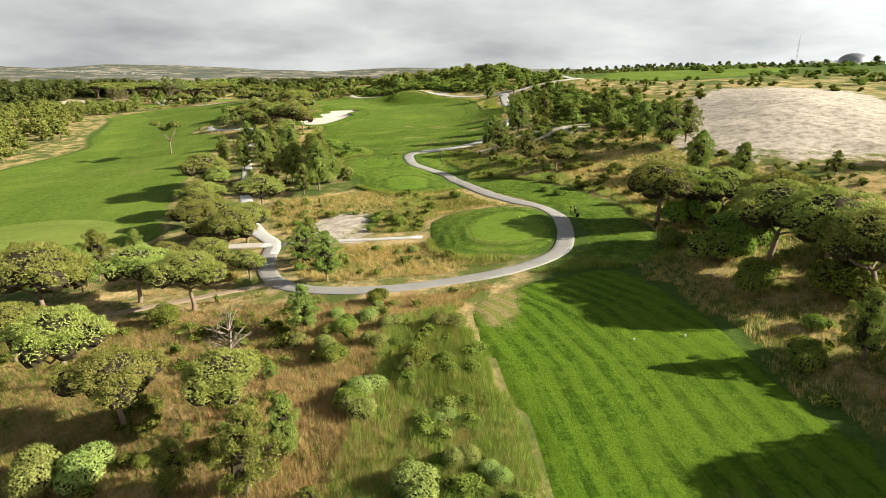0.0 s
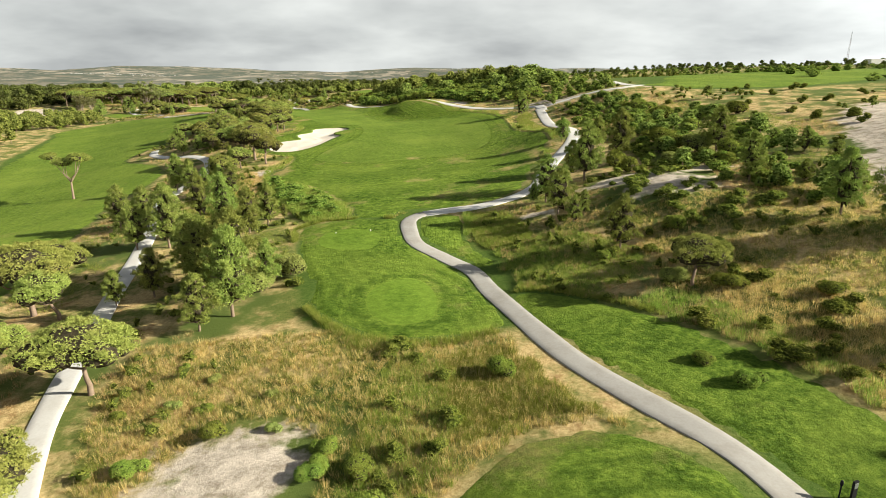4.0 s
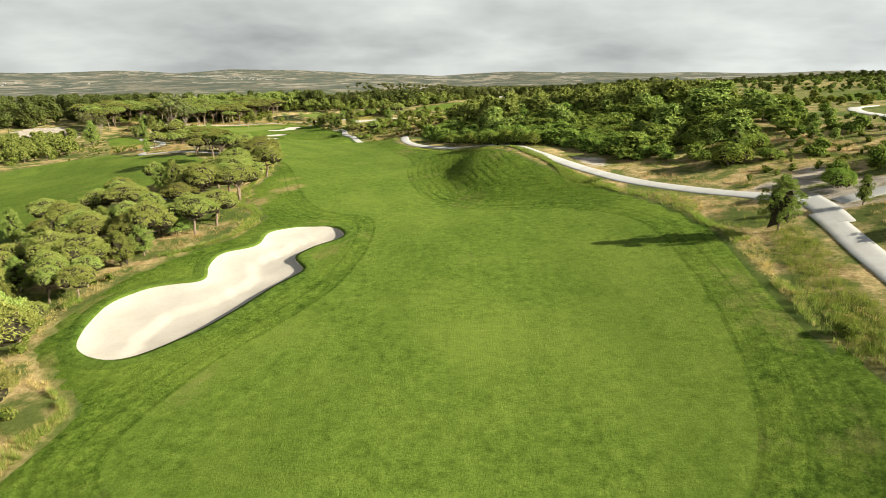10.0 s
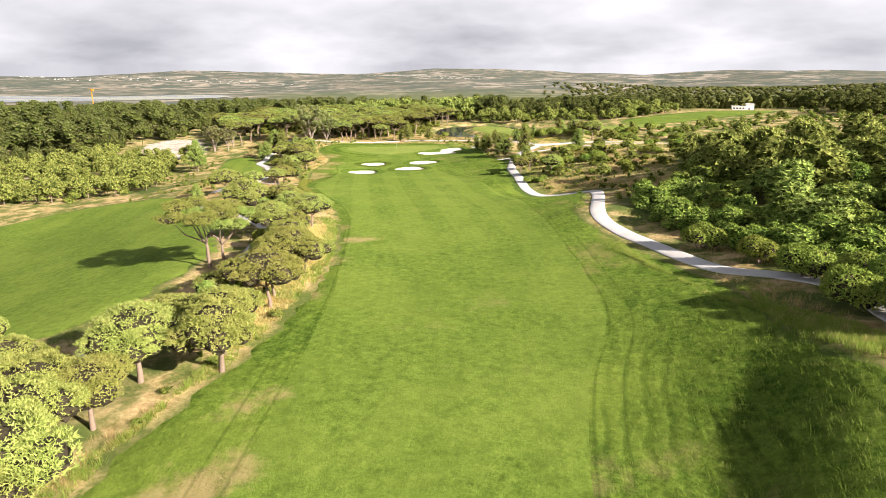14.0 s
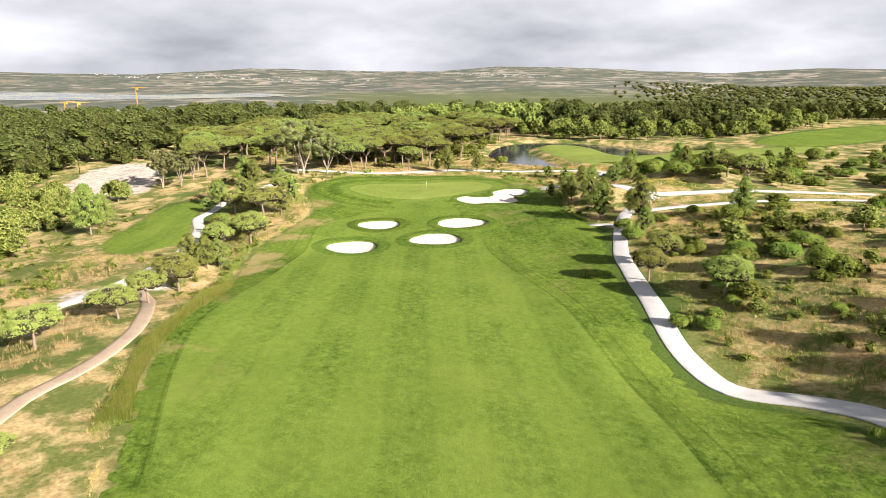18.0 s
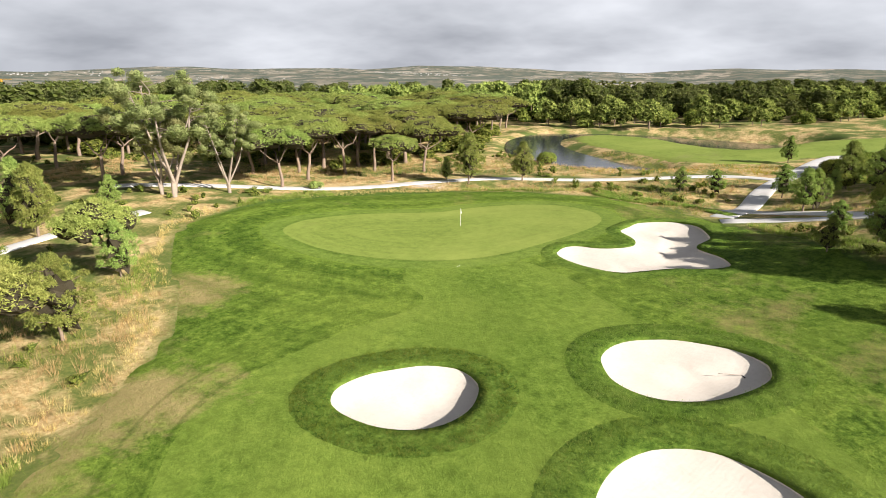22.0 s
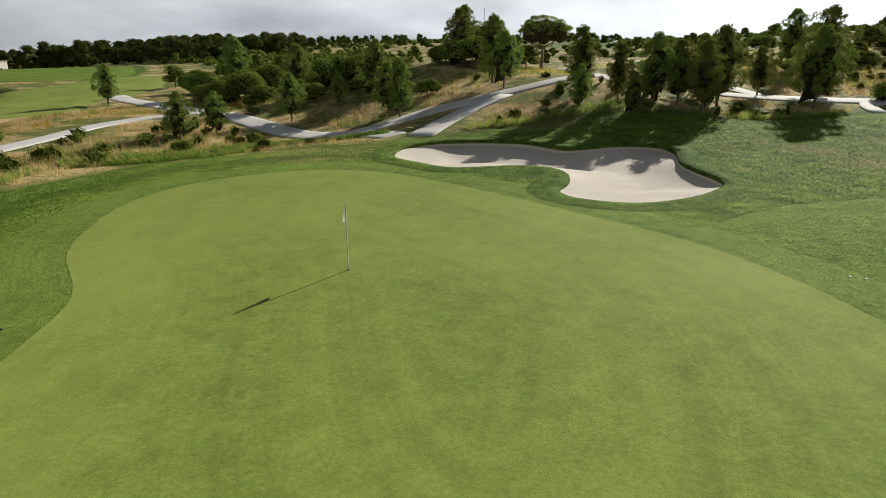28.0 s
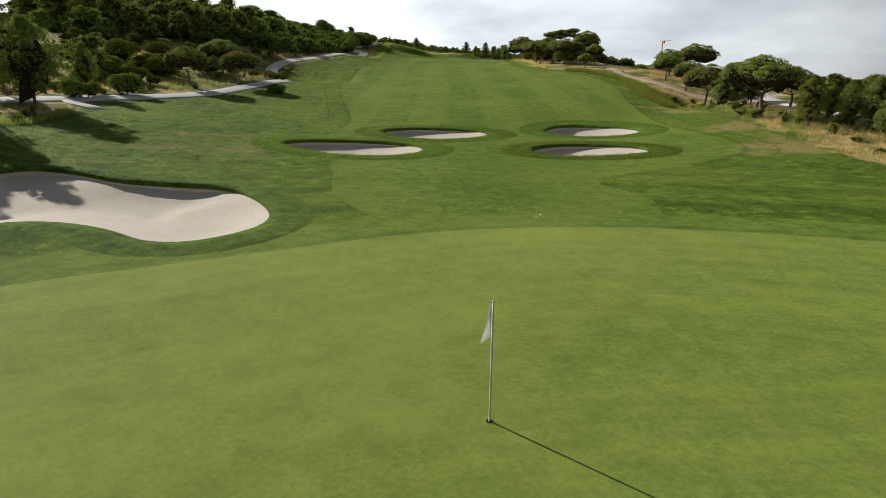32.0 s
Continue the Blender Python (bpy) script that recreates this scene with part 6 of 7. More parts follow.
scatter("BLB", [(-26, 70), (-4, 72), (0, 80), (0, 92), (-14, 108), (-26, 112), (-28, 100)], 26, 0.5, 1.3, 8, 2.2, 1.2)
scatter("BB", [(34, 24), (30, 60), (34, 80), (52, 78), (60, 50), (52, 24)], 32, 2.6, 4.6, 9, 2.8, 1.1)
scatter("BBL", [(27, 8), (26, 40), (28, 60), (33, 60), (34, 10)], 12, 1.0, 2.2, 10, 2.0, 1.1)
thicket("B", [(-36, 22), (-18, 24), (-12, 40), (-12, 56), (-30, 54), (-44, 36)], 26, 1.2, 3.0, 52, 1.8, 1.4)
thicket("BBP", [(36, 160), (46, 134), (60, 150), (62, 200), (52, 240), (44, 250), (42, 210), (40, 184)], 110, 1.6, 4.0, 53, 2.0, 1.4)
thicket("B", [(-5, 84), (-4, 98), (-3, 108), (-9, 116), (-14, 124), (-4, 126), (1, 110), (0.5, 86)], 14, 0.9, 2.2, 55, 1.3, 1.5)
thicket("B", [(20, 110), (26, 98), (29, 84), (42, 90), (36, 112), (28, 122)], 24, 1.0, 2.6, 56, 1.5, 1.5)
thicket("B", [(36, 240), (38, 225), (34, 205), (36, 190), (50, 200), (56, 230), (50, 244)], 60, 1.2, 3.6, 57, 2.0, 1.5)
thicket("B", [(24, 142), (40, 132), (54, 150), (52, 190), (42, 202), (34, 172)], 70, 1.2, 3.2, 58, 1.8, 1.5)
for x, y, h in [(-2, 312, 3.6), (-6.5, 321, 4.2), (-9, 326, 4.6), (-8, 331, 4.4), (-13, 335, 4.4), (-17, 341, 3.8), (-24, 349, 3.6), (-3, 318, 4.6), (-5, 327, 5.0)]:
    place("B", x, y, h, 1.0)
thicket("B", [(-15, 158), (-17, 165), (-22, 174), (-26, 179.5), (-33, 185), (-32, 178), (-26, 167), (-21, 158)], 34, 1.4, 3.0, 54, 1.6, 1.5)
scatter("LLBLP", [(-16, 22), (-14, 40), (-12, 56), (-4, 58), (2, 52), (3, 40), (4, 22)], 34, 0.8, 1.9, 25, 1.9, 1.15)
thicket("B", [(-2, 22), (-1, 34), (-1.5, 44), (0, 51), (3, 51), (4.6, 44), (5, 34), (5, 22)], 60, 0.9, 2.0, 51, 0.9, 1.4)
# tall trees on top of the hill
thicket("PPPB", [(-26, 386), (-30, 404), (-36, 420), (-20, 432), (10, 424), (40, 404), (50, 352), (30, 346), (4, 366)], 130, 5.5, 9.5, 59, 3.4, 1.15)
# young pines between the two fairways
scatter("UUUP", [(-56, 226), (-48, 240), (-52, 262), (-64, 286), (-74, 306), (-80, 300), (-78, 270), (-70, 244), (-62, 230)], 46, 2.6, 4.6, 11, 2.8, 1.15)
scatter("UUUB", [(-70, 306), (-80, 322), (-92, 338), (-104, 350), (-96, 352), (-82, 340), (-68, 316)], 20, 2.4, 4.4, 12, 3.4)
for kind, x, y, h in [("U", -172.1, 438, 4.4), ("U", -163.7, 439, 5.3), ("P", -163, 443.6, 6.2), ("U", -171.7, 455.1, 5.0), ("P", -182.6, 442.4, 6.6), ("P", -179.5, 447, 6.4), ("P", -174, 445, 6.0), ("P", -171.1, 442.4, 5.0), ("P", -180.4, 437, 3.6), ("B", -166, 429, 2.6), ("P", -161.5, 427.2, 3.2), ("P", -157.2, 430.3, 3.4), ("U", -146.5, 420.4, 4.8), ("U", -145, 412.7, 4.2), ("U", -148.5, 413.5, 3.6), ("P", -141.5, 407.1, 5.6), ("P", -140.8, 408.9, 4.7), ("P", -143.5, 405.8, 5.7), ("P", -151.3, 426, 4.7), ("P", -154.5, 424.6, 4.4), ("P", -156.4, 422.5, 4.6), ("B", -150.5, 415.6, 2.6), ("P", -152.6, 417.6, 3.2), ("U", -136.6, 398.4, 4.4), ("U", -132, 391, 3.6), ("U", -127, 384, 3.2)]:
    place(kind, x, y, h, 1.25 if kind == "U" else 1.05)
# woods west of the valley and beyond the green
thicket("PPPB", [(-178, 366), (-172, 386), (-190, 404), (-204, 422), (-214, 440), (-222, 436), (-262, 440), (-258, 380), (-222, 352)], 210, 3.2, 6.4, 14, 3.0, 1.1)
thicket("PPP", [(-128, 150), (-134, 210), (-152, 270), (-176, 320), (-250, 330), (-258, 180), (-200, 120)], 170, 5.0, 8.5, 15, 5.0, 1.1)
GROVE = [(-178, 516), (-190, 500), (-214, 494), (-260, 500), (-262, 600), (-214, 640), (-186, 610), (-178, 570), (-172, 540)]
for x, y, h in [(-183, 491.8, 8.5), (-184.4, 500, 9.4), (-201.9, 514.2, 7.8), (-173.8, 509, 7.2), (-183.9, 510.1, 9.6), (-181.8, 516.5, 9.4), (-174, 521.5, 9), (-190, 505, 9.2), (-194, 498, 8.8)]:
    place("G", x, y, h, 1.3)
scatter("GGGG", GROVE, 74, 8.4, 10.6, 16, 6.2, 1.45)
for x, y, h in [(-216.5, 464.4, 9.8), (-219.8, 473.5, 9.6), (-204.3, 478.6, 9.8), (-228, 470, 9.4), (-236, 478, 9.8), (-246, 484, 10.2), (-210, 486, 9.8), (-226, 486, 10.0)]:
    place("G", x, y, h, 1.2)
for x, y, h in [(-217.5, 450.5, 12.6), (-220.5, 452.6, 11.0), (-218.2, 461, 10.4), (-213.5, 453.5, 10.0)]:
    place("E", x, y, h, 0.95)
thicket("B", [(-182, 524), (-196, 510), (-214, 504), (-256, 510), (-256, 596), (-214, 630), (-190, 606), (-180, 570), (-176, 544)], 170, 3.0, 6.0, 34, 3.2, 1.5)
thicket("PPP", [(-196, 626), (-214, 644), (-250, 612), (-262, 620), (-262, 690), (-200, 694), (-180, 650)], 120, 8.0, 14.0, 61, 3.6, 0.9)
thicket("PBP", [(-166, 612), (-130, 614), (-96, 628), (-60, 690), (-110, 692), (-200, 690), (-200, 640)], 170, 5.0, 9.0, 17, 3.2, 1.1)
thicket("BPB", [(-92, 566), (-70, 580), (-40, 600), (-10, 640), (20, 690), (60, 690), (60, 600), (0, 560), (-50, 552)], 150, 2.0, 5.5, 18, 3.6, 1.2)
thicket("BBPB", [(64, 130), (60, 200), (66, 244), (120, 230), (128, 140), (100, 108)], 50, 1.2, 3.6, 19, 4.5, 1.2)
thicket("PBB", [(70, 360), (60, 400), (40, 430), (0, 470), (10, 540), (80, 560), (126, 480), (126, 380)], 190, 1.6, 5.0, 20, 3.8, 1.2)
thicket("BP", [(36, 268), (46, 300), (60, 330), (64, 310), (58, 262), (48, 260)], 26, 2.2, 5.0, 21, 3.0, 1.2)
thicket("PPP", [(60, 20), (70, 80), (120, 100), (126, -10), (70, -15)], 24, 4.0, 8.0, 22, 6.0)
scatter("UBB", [(-60, 20), (-50, 60), (-62, 80), (-80, 84), (-84, 20)], 34, 2.0, 5.0, 23, 3.5)


# ---- loose growth too fine to count ----
def blades(seed, n, spread, lean):
    rg = np.random.default_rng(seed)
    V, F = [], []
    for _ in range(n):
        a, d = rg.random() * 6.28, spread * rg.random()
        p = np.array([d * math.cos(a), d * math.sin(a), -0.05])
        w = np.array([-math.sin(a), math.cos(a), 0]) * 0.022
        tip = p + np.array([math.cos(a) * lean, math.sin(a) * lean, 0.6 + 0.4 * rg.random()])
        i = len(V)
        V += [p - w, p + w, tip]
        F.append((i, i + 1, i + 2))
    return V, F


def strew_points(n, seed, low, high, far=75.0):
    """Spots in the scrub near the flight line; denser in patches."""
    rg = np.random.default_rng(seed)
    out = []
    field = blur(rg.normal(0, 1, Z.shape), 5)
    field = field / field[CORE].std()
    while sum(len(o) for o in out) < n:
        y = rg.uniform(8, 560, 40000)
        x = centre_x(y) + rg.uniform(-far, far, 40000)
        ok = (sample(KEEP_OFF, x, y) < 0.2) & (sample(BARE, x, y) < 0.45) & (sample(field, x, y) > low) & (sample(field, x, y) < high)
        out.append(np.stack([x[ok], y[ok]], 1))
    p = np.concatenate(out)[:n]
    return np.column_stack([p, sample(Z, p[:, 0], p[:, 1])])


rg = np.random.default_rng(99)
p = strew_points(20000, 1, -0.1, 9)
strewn("dry_grass", blades(1, 16, 0.7, 0.35), p, rg.uniform(0.4, 0.8, (len(p), 2)), STRAW_LEAF, "tall straw-coloured dry grass in the scrub", "grass")
p = strew_points(20000, 2, 0.0, 9)
strewn("green_grass", blades(2, 16, 0.7, 0.35), p, rg.uniform(0.35, 0.75, (len(p), 2)), REED_LEAF, "rank green grass and weeds in the scrub", "grass")
p = strew_points(1700, 3, 0.3, 9, 95)
low_inside = quads_to_tris(blob((0, 0, 0.25), (0.40, 0.40, 0.30), 3, 3, 5, 0.3))
low_bush = (*join([low_inside, whorls(np.random.default_rng(8), [(0, 0, 0.27), (0.2, 0.1, 0.2), (-0.2, 0.1, 0.22)], [(0.5, 0.5, 0.4), (0.4, 0.4, 0.3), (0.4, 0.4, 0.3)], 120, 0.075, 3, 0.5, 0.34, -0.3, 0.75, 0.25)]), len(low_inside[1]))
strewn("low_scrub", low_bush, p, rg.uniform(0.6, 1.7, (len(p), 2)), BUSH_LEAF, "low green heath shrubs dotted over the sand", "shrub")

q = np.random.default_rng(123).normal(0, 1, (2400, 2)) * (5.0, 6.0) + (-3.5, 32)
q = q[sample(KEEP_OFF, q[:, 0], q[:, 1]) < 0.2]
p = np.column_stack([q, sample(Z, q[:, 0], q[:, 1])])
strewn("dry_grass", blades(31, 16, 0.5, 0.25), p, np.column_stack([rg.uniform(0.4, 0.7, len(p)), rg.uniform(0.5, 0.9, len(p))]), STRAW_LEAF, "dense tall rust-coloured dry grass in the meadow", "grass")


def meadow(line, n, seed, low, high, mat, label):
    """Rank grass strewn inside an outline, off the paths and the mown grass."""
    rg = np.random.default_rng(seed)
    ring = even(spline(line), 2.0)
    q = rg.uniform(ring.min(0), ring.max(0), (n * 3, 2))
    q = q[inside(q[:, 0], q[:, 1], ring) & (sample(KEEP_OFF, q[:, 0], q[:, 1]) < 0.2)][:n]
    p = np.column_stack([q, sample(Z, q[:, 0], q[:, 1])])
    strewn("green_grass" if mat is REED_LEAF else "dry_grass", blades(seed, 16, 0.6, 0.3), p, np.column_stack([rg.uniform(0.4, 0.8, len(p)), rg.uniform(low, high, len(p))]), mat, label, "grass")


meadow([(14, 180), (22, 215), (24, 240), (30, 252), (33, 240), (30, 210), (25, 185)], 2600, 61, 0.4, 0.8, REED_LEAF, "rank green grass between the rough and the path")
meadow([(18, 112), (26, 98), (28, 82), (33, 84), (31, 102), (24, 118)], 1500, 62, 0.4, 0.8, REED_LEAF, "lush green weeds beside the cart path")
meadow([(-6, 84), (-5, 98), (-4, 108), (1, 108), (0.5, 86)], 900, 63, 0.4, 0.8, REED_LEAF, "lush green weeds beside the tee")
meadow([(2, 97), (6, 99.5), (11, 99.5), (14.5, 98.5), (10, 106), (6, 111), (1, 108)], 2600, 66, 0.3, 0.6, REED_LEAF, "bright lush grass between tee and path")
meadow([(-5, 22), (-4, 40), (-3, 52), (4, 54), (5, 36), (6, 22)], 5200, 64, 0.5, 1.2, REED_LEAF, "tall lush grass beside the striped turf")
meadow([(26, 112), (30, 96), (36, 92), (38, 108), (32, 120)], 900, 65, 0.4, 0.8, STRAW_LEAF, "pale dry grass on the slope by the path")

meadow([(-13.5, 157), (-16, 165), (-21, 174), (-25.5, 180.5), (-34, 187), (-33, 179), (-27, 167), (-22, 158), (-18, 153.8)], 3600, 67, 0.5, 1.35, REED_LEAF, "dense stand of tall green reeds beside the rough")
meadow([(-30, 160), (-36, 178), (-38, 190), (-46, 188), (-44, 170), (-38, 158)], 2600, 68, 0.35, 0.7, REED_LEAF, "pale green weeds under the young pines")
meadow([(-36, 176), (-37, 192), (-42, 200), (-47, 196), (-44, 178)], 1200, 69, 0.35, 0.7, STRAW_LEAF, "dry straw under the young pines")
meadow([(5.5, 152.6), (5.6, 146), (7, 139), (13, 140), (13, 146), (10, 152.5)], 2400, 72, 0.35, 0.75, REED_LEAF, "weeds inside the bend of the path")
meadow([(-57.5, 302), (-62, 314), (-68.5, 329), (-79, 345), (-85, 346), (-78, 334), (-71, 320), (-63, 303)], 4200, 73, 0.25, 0.55, STRAW_LEAF, "pale dry grass between fairway and young pines")

meadow([(-14, 38), (-13, 52), (-8, 59), (2, 60), (3.5, 54), (-1, 50), (-3, 42)], 2400, 74, 0.35, 0.75, STRAW_LEAF, "sunlit dry grass below the first tee")
meadow([(-2, 40), (-1.5, 50), (2.5, 51.5), (5, 43), (5, 36)], 1500, 75, 0.7, 1.3, REED_LEAF, "tall green reeds at the edge of the striped turf")

meadow([(8.4, 126), (7, 133), (9, 139), (18, 139), (24, 128), (19, 121), (12, 122)], 2600, 76, 0.3, 0.65, REED_LEAF, "rank green verge beside the path")

# longer grass of the rough, in tufts
def turf_points(n, seed):
    rg = np.random.default_rng(seed)
    out = []
    hard = [even(q, 1.5) for q in (FAIRWAY_LINE, FRINGE_LINE, *BUNKERS)]
    while sum(len(o) for o in out) < n:
        y = rg.uniform(195, 512, 30000)
        x = centre_x(y) + rg.uniform(-45, 50, 30000)
        ok = inside(x, y, ROUGH_EDGE)
        for q in hard:
            ok &= ~inside(x, y, q)
        out.append(np.stack([x[ok], y[ok]], 1))
    p = np.concatenate(out)[:n]
    return np.column_stack([p, H(p[:, 0], p[:, 1]) + 0.07])


ROUGH_EDGE = even(ROUGH_LINE, 2.0)
TURF_LEAF = leaf_material("rough_blades", (0.105, 0.178, 0.021), (0.225, 0.310, 0.048), (0.32, 0.31, 0.10), 0.65, 0.5)
p = turf_points(80000, 11)
strewn("rough_grass", blades(5, 6, 0.6, 0.35), p, np.column_stack([rg.uniform(0.16, 0.40, len(p)), rg.uniform(0.06, 0.17, len(p))]), TURF_LEAF, "tufts of longer green grass in the mown rough", "grass")

# rings of longer grass round the pot bunkers
for k in range(2, 6):
    ring, outer = BUNKERS[k], COLLARS[k]
    q = rg.uniform(outer.min(0), outer.max(0), (5200, 2))
    q = q[inside(q[:, 0], q[:, 1], outer) & ~inside(q[:, 0], q[:, 1], widened(ring, 0.15))]
    q = np.column_stack([q, H(q[:, 0], q[:, 1]) + 0.10])
    strewn("collar_grass", blades(70 + k, 7, 0.5, 0.4), q, np.column_stack([rg.uniform(0.18, 0.40, len(q)), rg.uniform(0.12, 0.26, len(q))]), TURF_LEAF, "ring of longer dark grass round a pot bunker", "grass")

# the uncut flank of the mound beside the fairway
a = turf_points(60000, 12)
MOUND_SIDE = spline([(12, 268), (-8, 272), (-19, 282), (-25, 300), (-27, 322), (-20, 328), (-10, 314), (2, 294), (12, 278)])
a = a[inside(a[:, 0], a[:, 1], MOUND_SIDE)]
a = a[rg.random(len(a)) < np.clip(edge_distance(a[:, 0], a[:, 1], MOUND_SIDE) / 7, 0.05, 0.8)]
strewn("mound_grass", blades(15, 8, 0.5, 0.5), a, np.column_stack([rg.uniform(0.35, 0.75, len(a)), rg.uniform(0.22, 0.62, len(a))]), TURF_LEAF, "tufted uncut grass on the flank of the mound", "grass")


# tall fringe of grass and reeds along the edge of the rough and beside the path
def edge_points(line, n, seed, inner, outer, closed=True):
    rg = np.random.default_rng(seed)
    q = even(line, 0.5, closed)
    k = rg.integers(1, len(q) - 1, n)
    t = q[k] - q[k - 1]
    t /= np.hypot(t[:, 0], t[:, 1])[:, None] + 1e-9
    off = rg.uniform(inner, outer, n) * (0.5 + 0.5 * np.sin(k * 0.11) * np.sin(k * 0.037 + 1))
    area = np.sum(q[:, 0] * np.roll(q[:, 1], -1) - q[:, 1] * np.roll(q[:, 0], -1))
    s = 1 if area > 0 or not closed else -1
    p = q[k] + np.stack([t[:, 1], -t[:, 0]], 1) * (off * s)[:, None]
    keep = (sample(KEEP_OFF, p[:, 0], p[:, 1]) < 0.6) | (not closed)
    p = p[keep]
    wild = blur(rg.normal(0, 1, Z.shape), 3)
    if closed:
        p = p[sample(wild, p[:, 0], p[:, 1]) > -0.02]
    return np.column_stack([p, sample(Z, p[:, 0], p[:, 1])])


p = edge_points(ROUGH_LINE, 16000, 21, -0.6, 3.4)
strewn("edge_grass", blades(6, 14, 0.55, 0.35), p, rg.uniform(0.35, 0.9, (len(p), 2)), REED_LEAF, "fringe of long green grass at the edge of the rough", "grass")
p = edge_points(ROUGH_LINE, 9000, 22, -0.3, 5.0)
strewn("edge_straw", blades(7, 14, 0.55, 0.35), p, rg.uniform(0.25, 0.6, (len(p), 2)), STRAW_LEAF, "fringe of dry straw grass at the edge of the rough", "grass")
p = edge_points(np.array([(-134, 405), (-125, 394), (-121, 388), (-116, 381), (-104, 370)], float), 5000, 23, -1.6, 1.6, False)
strewn("reeds", blades(8, 16, 0.5, 0.2), p, np.column_stack([rg.uniform(0.5, 0.9, len(p)), rg.uniform(0.6, 1.15, len(p))]), REED_LEAF, "strip of tall green reeds beside the rough", "reeds")
p = edge_points(np.array([(12, 275), (7, 280), (5, 286), (1, 296), (-5, 308), (-14, 322), (-22, 329), (-26, 335), (-30, 342), (-36, 351)], float), 12000, 24, -2.0, 1.8, False)
strewn("long_grass", blades(9, 14, 0.5, 0.35), p, rg.uniform(0.25, 0.55, (len(p), 2)), REED_LEAF, "strip of long uncut grass beside the path", "grass")
p = edge_points(np.array([(-142, 513), (-134, 509), (-126, 507), (-121, 501)], float), 3500, 25, -1.8, 1.8, False)
strewn("reeds", blades(10, 16, 0.5, 0.2), p, np.column_stack([rg.uniform(0.5, 0.9, len(p)), rg.uniform(0.22, 0.48, len(p))]), BUSH_LEAF, "band of low green weeds behind the putting green", "reeds")
for tee, n, sd in ((FIRST_TEE, 9000, 26), (TEE2_GROUND, 4500, 27), (TEE_GROUND, 2500, 28), (PATH_SIDE, 2000, 29), (FIRST_SIDE, 2500, 30)):
    p = edge_points(tee, n, sd, -0.3, 4.0 if n > 6000 else 2.2)
    p = p[(p[:, 1] > 64) | ((p[:, 0] < 8) & (p[:, 1] < 54))]
    strewn("edge_grass", blades(sd, 14, 0.55, 0.35), p, rg.uniform(0.35, 0.95, (len(p), 2)), REED_LEAF, "ragged fringe of long grass round a tee", "grass")


def field_points(x0, x1, y0, y1, n, seed):
    rg = np.random.default_rng(seed)
    x, y = rg.uniform(x0, x1, n), rg.uniform(y0, y1, n)
    ok = (sample(KEEP_OFF, x, y) < 0.2) & (sample(BARE, x, y) < 0.5)
    return np.column_stack([x, y, sample(Z, x, y)])[ok]


# the meadow of straw and weeds below the first tee, and the dry slopes beside the paths
for x0, x1, y0, y1, n, sd in ((-45, 7, 8, 62, 15000, 41), (-28, 14, 64, 116, 11000, 42), (24, 56, 20, 140, 12000, 43), (-100, -30, 400, 500, 9000, 44)):
    p = field_points(x0, x1, y0, y1, n, sd)
    low = 0.55 if sd == 44 else 1.0
    strewn("dry_grass", blades(sd, 17, 0.7, 0.4), p, rg.uniform(0.3, 0.75, (len(p), 2)) * low, STRAW_LEAF, "tall straw-coloured meadow grass on the slope", "grass")
    p = field_points(x0, x1, y0, y1, n * 2 // 3, sd + 10)
    strewn("green_grass", blades(sd + 1, 17, 0.7, 0.4), p, rg.uniform(0.3, 0.7, (len(p), 2)) * low, REED_LEAF, "rank green weeds among dry meadow grass", "grass")
# yellow broom in flower
for cx, cy, rx, ry, n in ((-38.5, 177, 2.5, 5, 150), (-5, 78, 7, 5, 260), (-118, 534, 26, 7, 900), (-70, 470, 16, 18, 500), (-10, 86, 6, 4, 160), (-92, 500, 10, 6, 260)):
    a = np.column_stack([rg.normal(cx, rx * 0.6, n), rg.normal(cy, ry * 0.6, n)])
    a = a[sample(KEEP_OFF, a[:, 0], a[:, 1]) < 0.3]
    a = np.column_stack([a, sample(Z, a[:, 0], a[:, 1])])
    strewn("yellow_flowers", blades(12, 9, 0.5, 0.3), a, rg.uniform(0.4, 0.75, (len(a), 2)), FLOWER, "yellow flowering weeds in the dry grass", "flowers")



# ---- woods and distance ----
def cone_tree(seed):
    V, F = [], []
    rg = np.random.default_rng(seed)
    for z, r in ((0.30, 0.22), (0.48, 0.40), (0.72, 0.42), (0.92, 0.22)):
        for j in range(5):
            a = j * 1.2566 + z * 3
            k = r * (1 + rg.normal() * 0.28)
            V.append((k * math.cos(a), k * math.sin(a), z + rg.normal() * 0.05))
    for i in range(3):
        for j in range(5):
            a, b = i * 5 + j, i * 5 + (j + 1) % 5
            F.append((a, b, b + 5, a + 5))
    V += [(0.05, 0, 1.0), (0, 0, 0.0)]
    for j in range(5):
        F += [(15 + j, 15 + (j + 1) % 5, 20, 20), (j, 21, 21, (j + 1) % 5)]
    return V, [q if len(set(q)) == 4 else q for q in F]


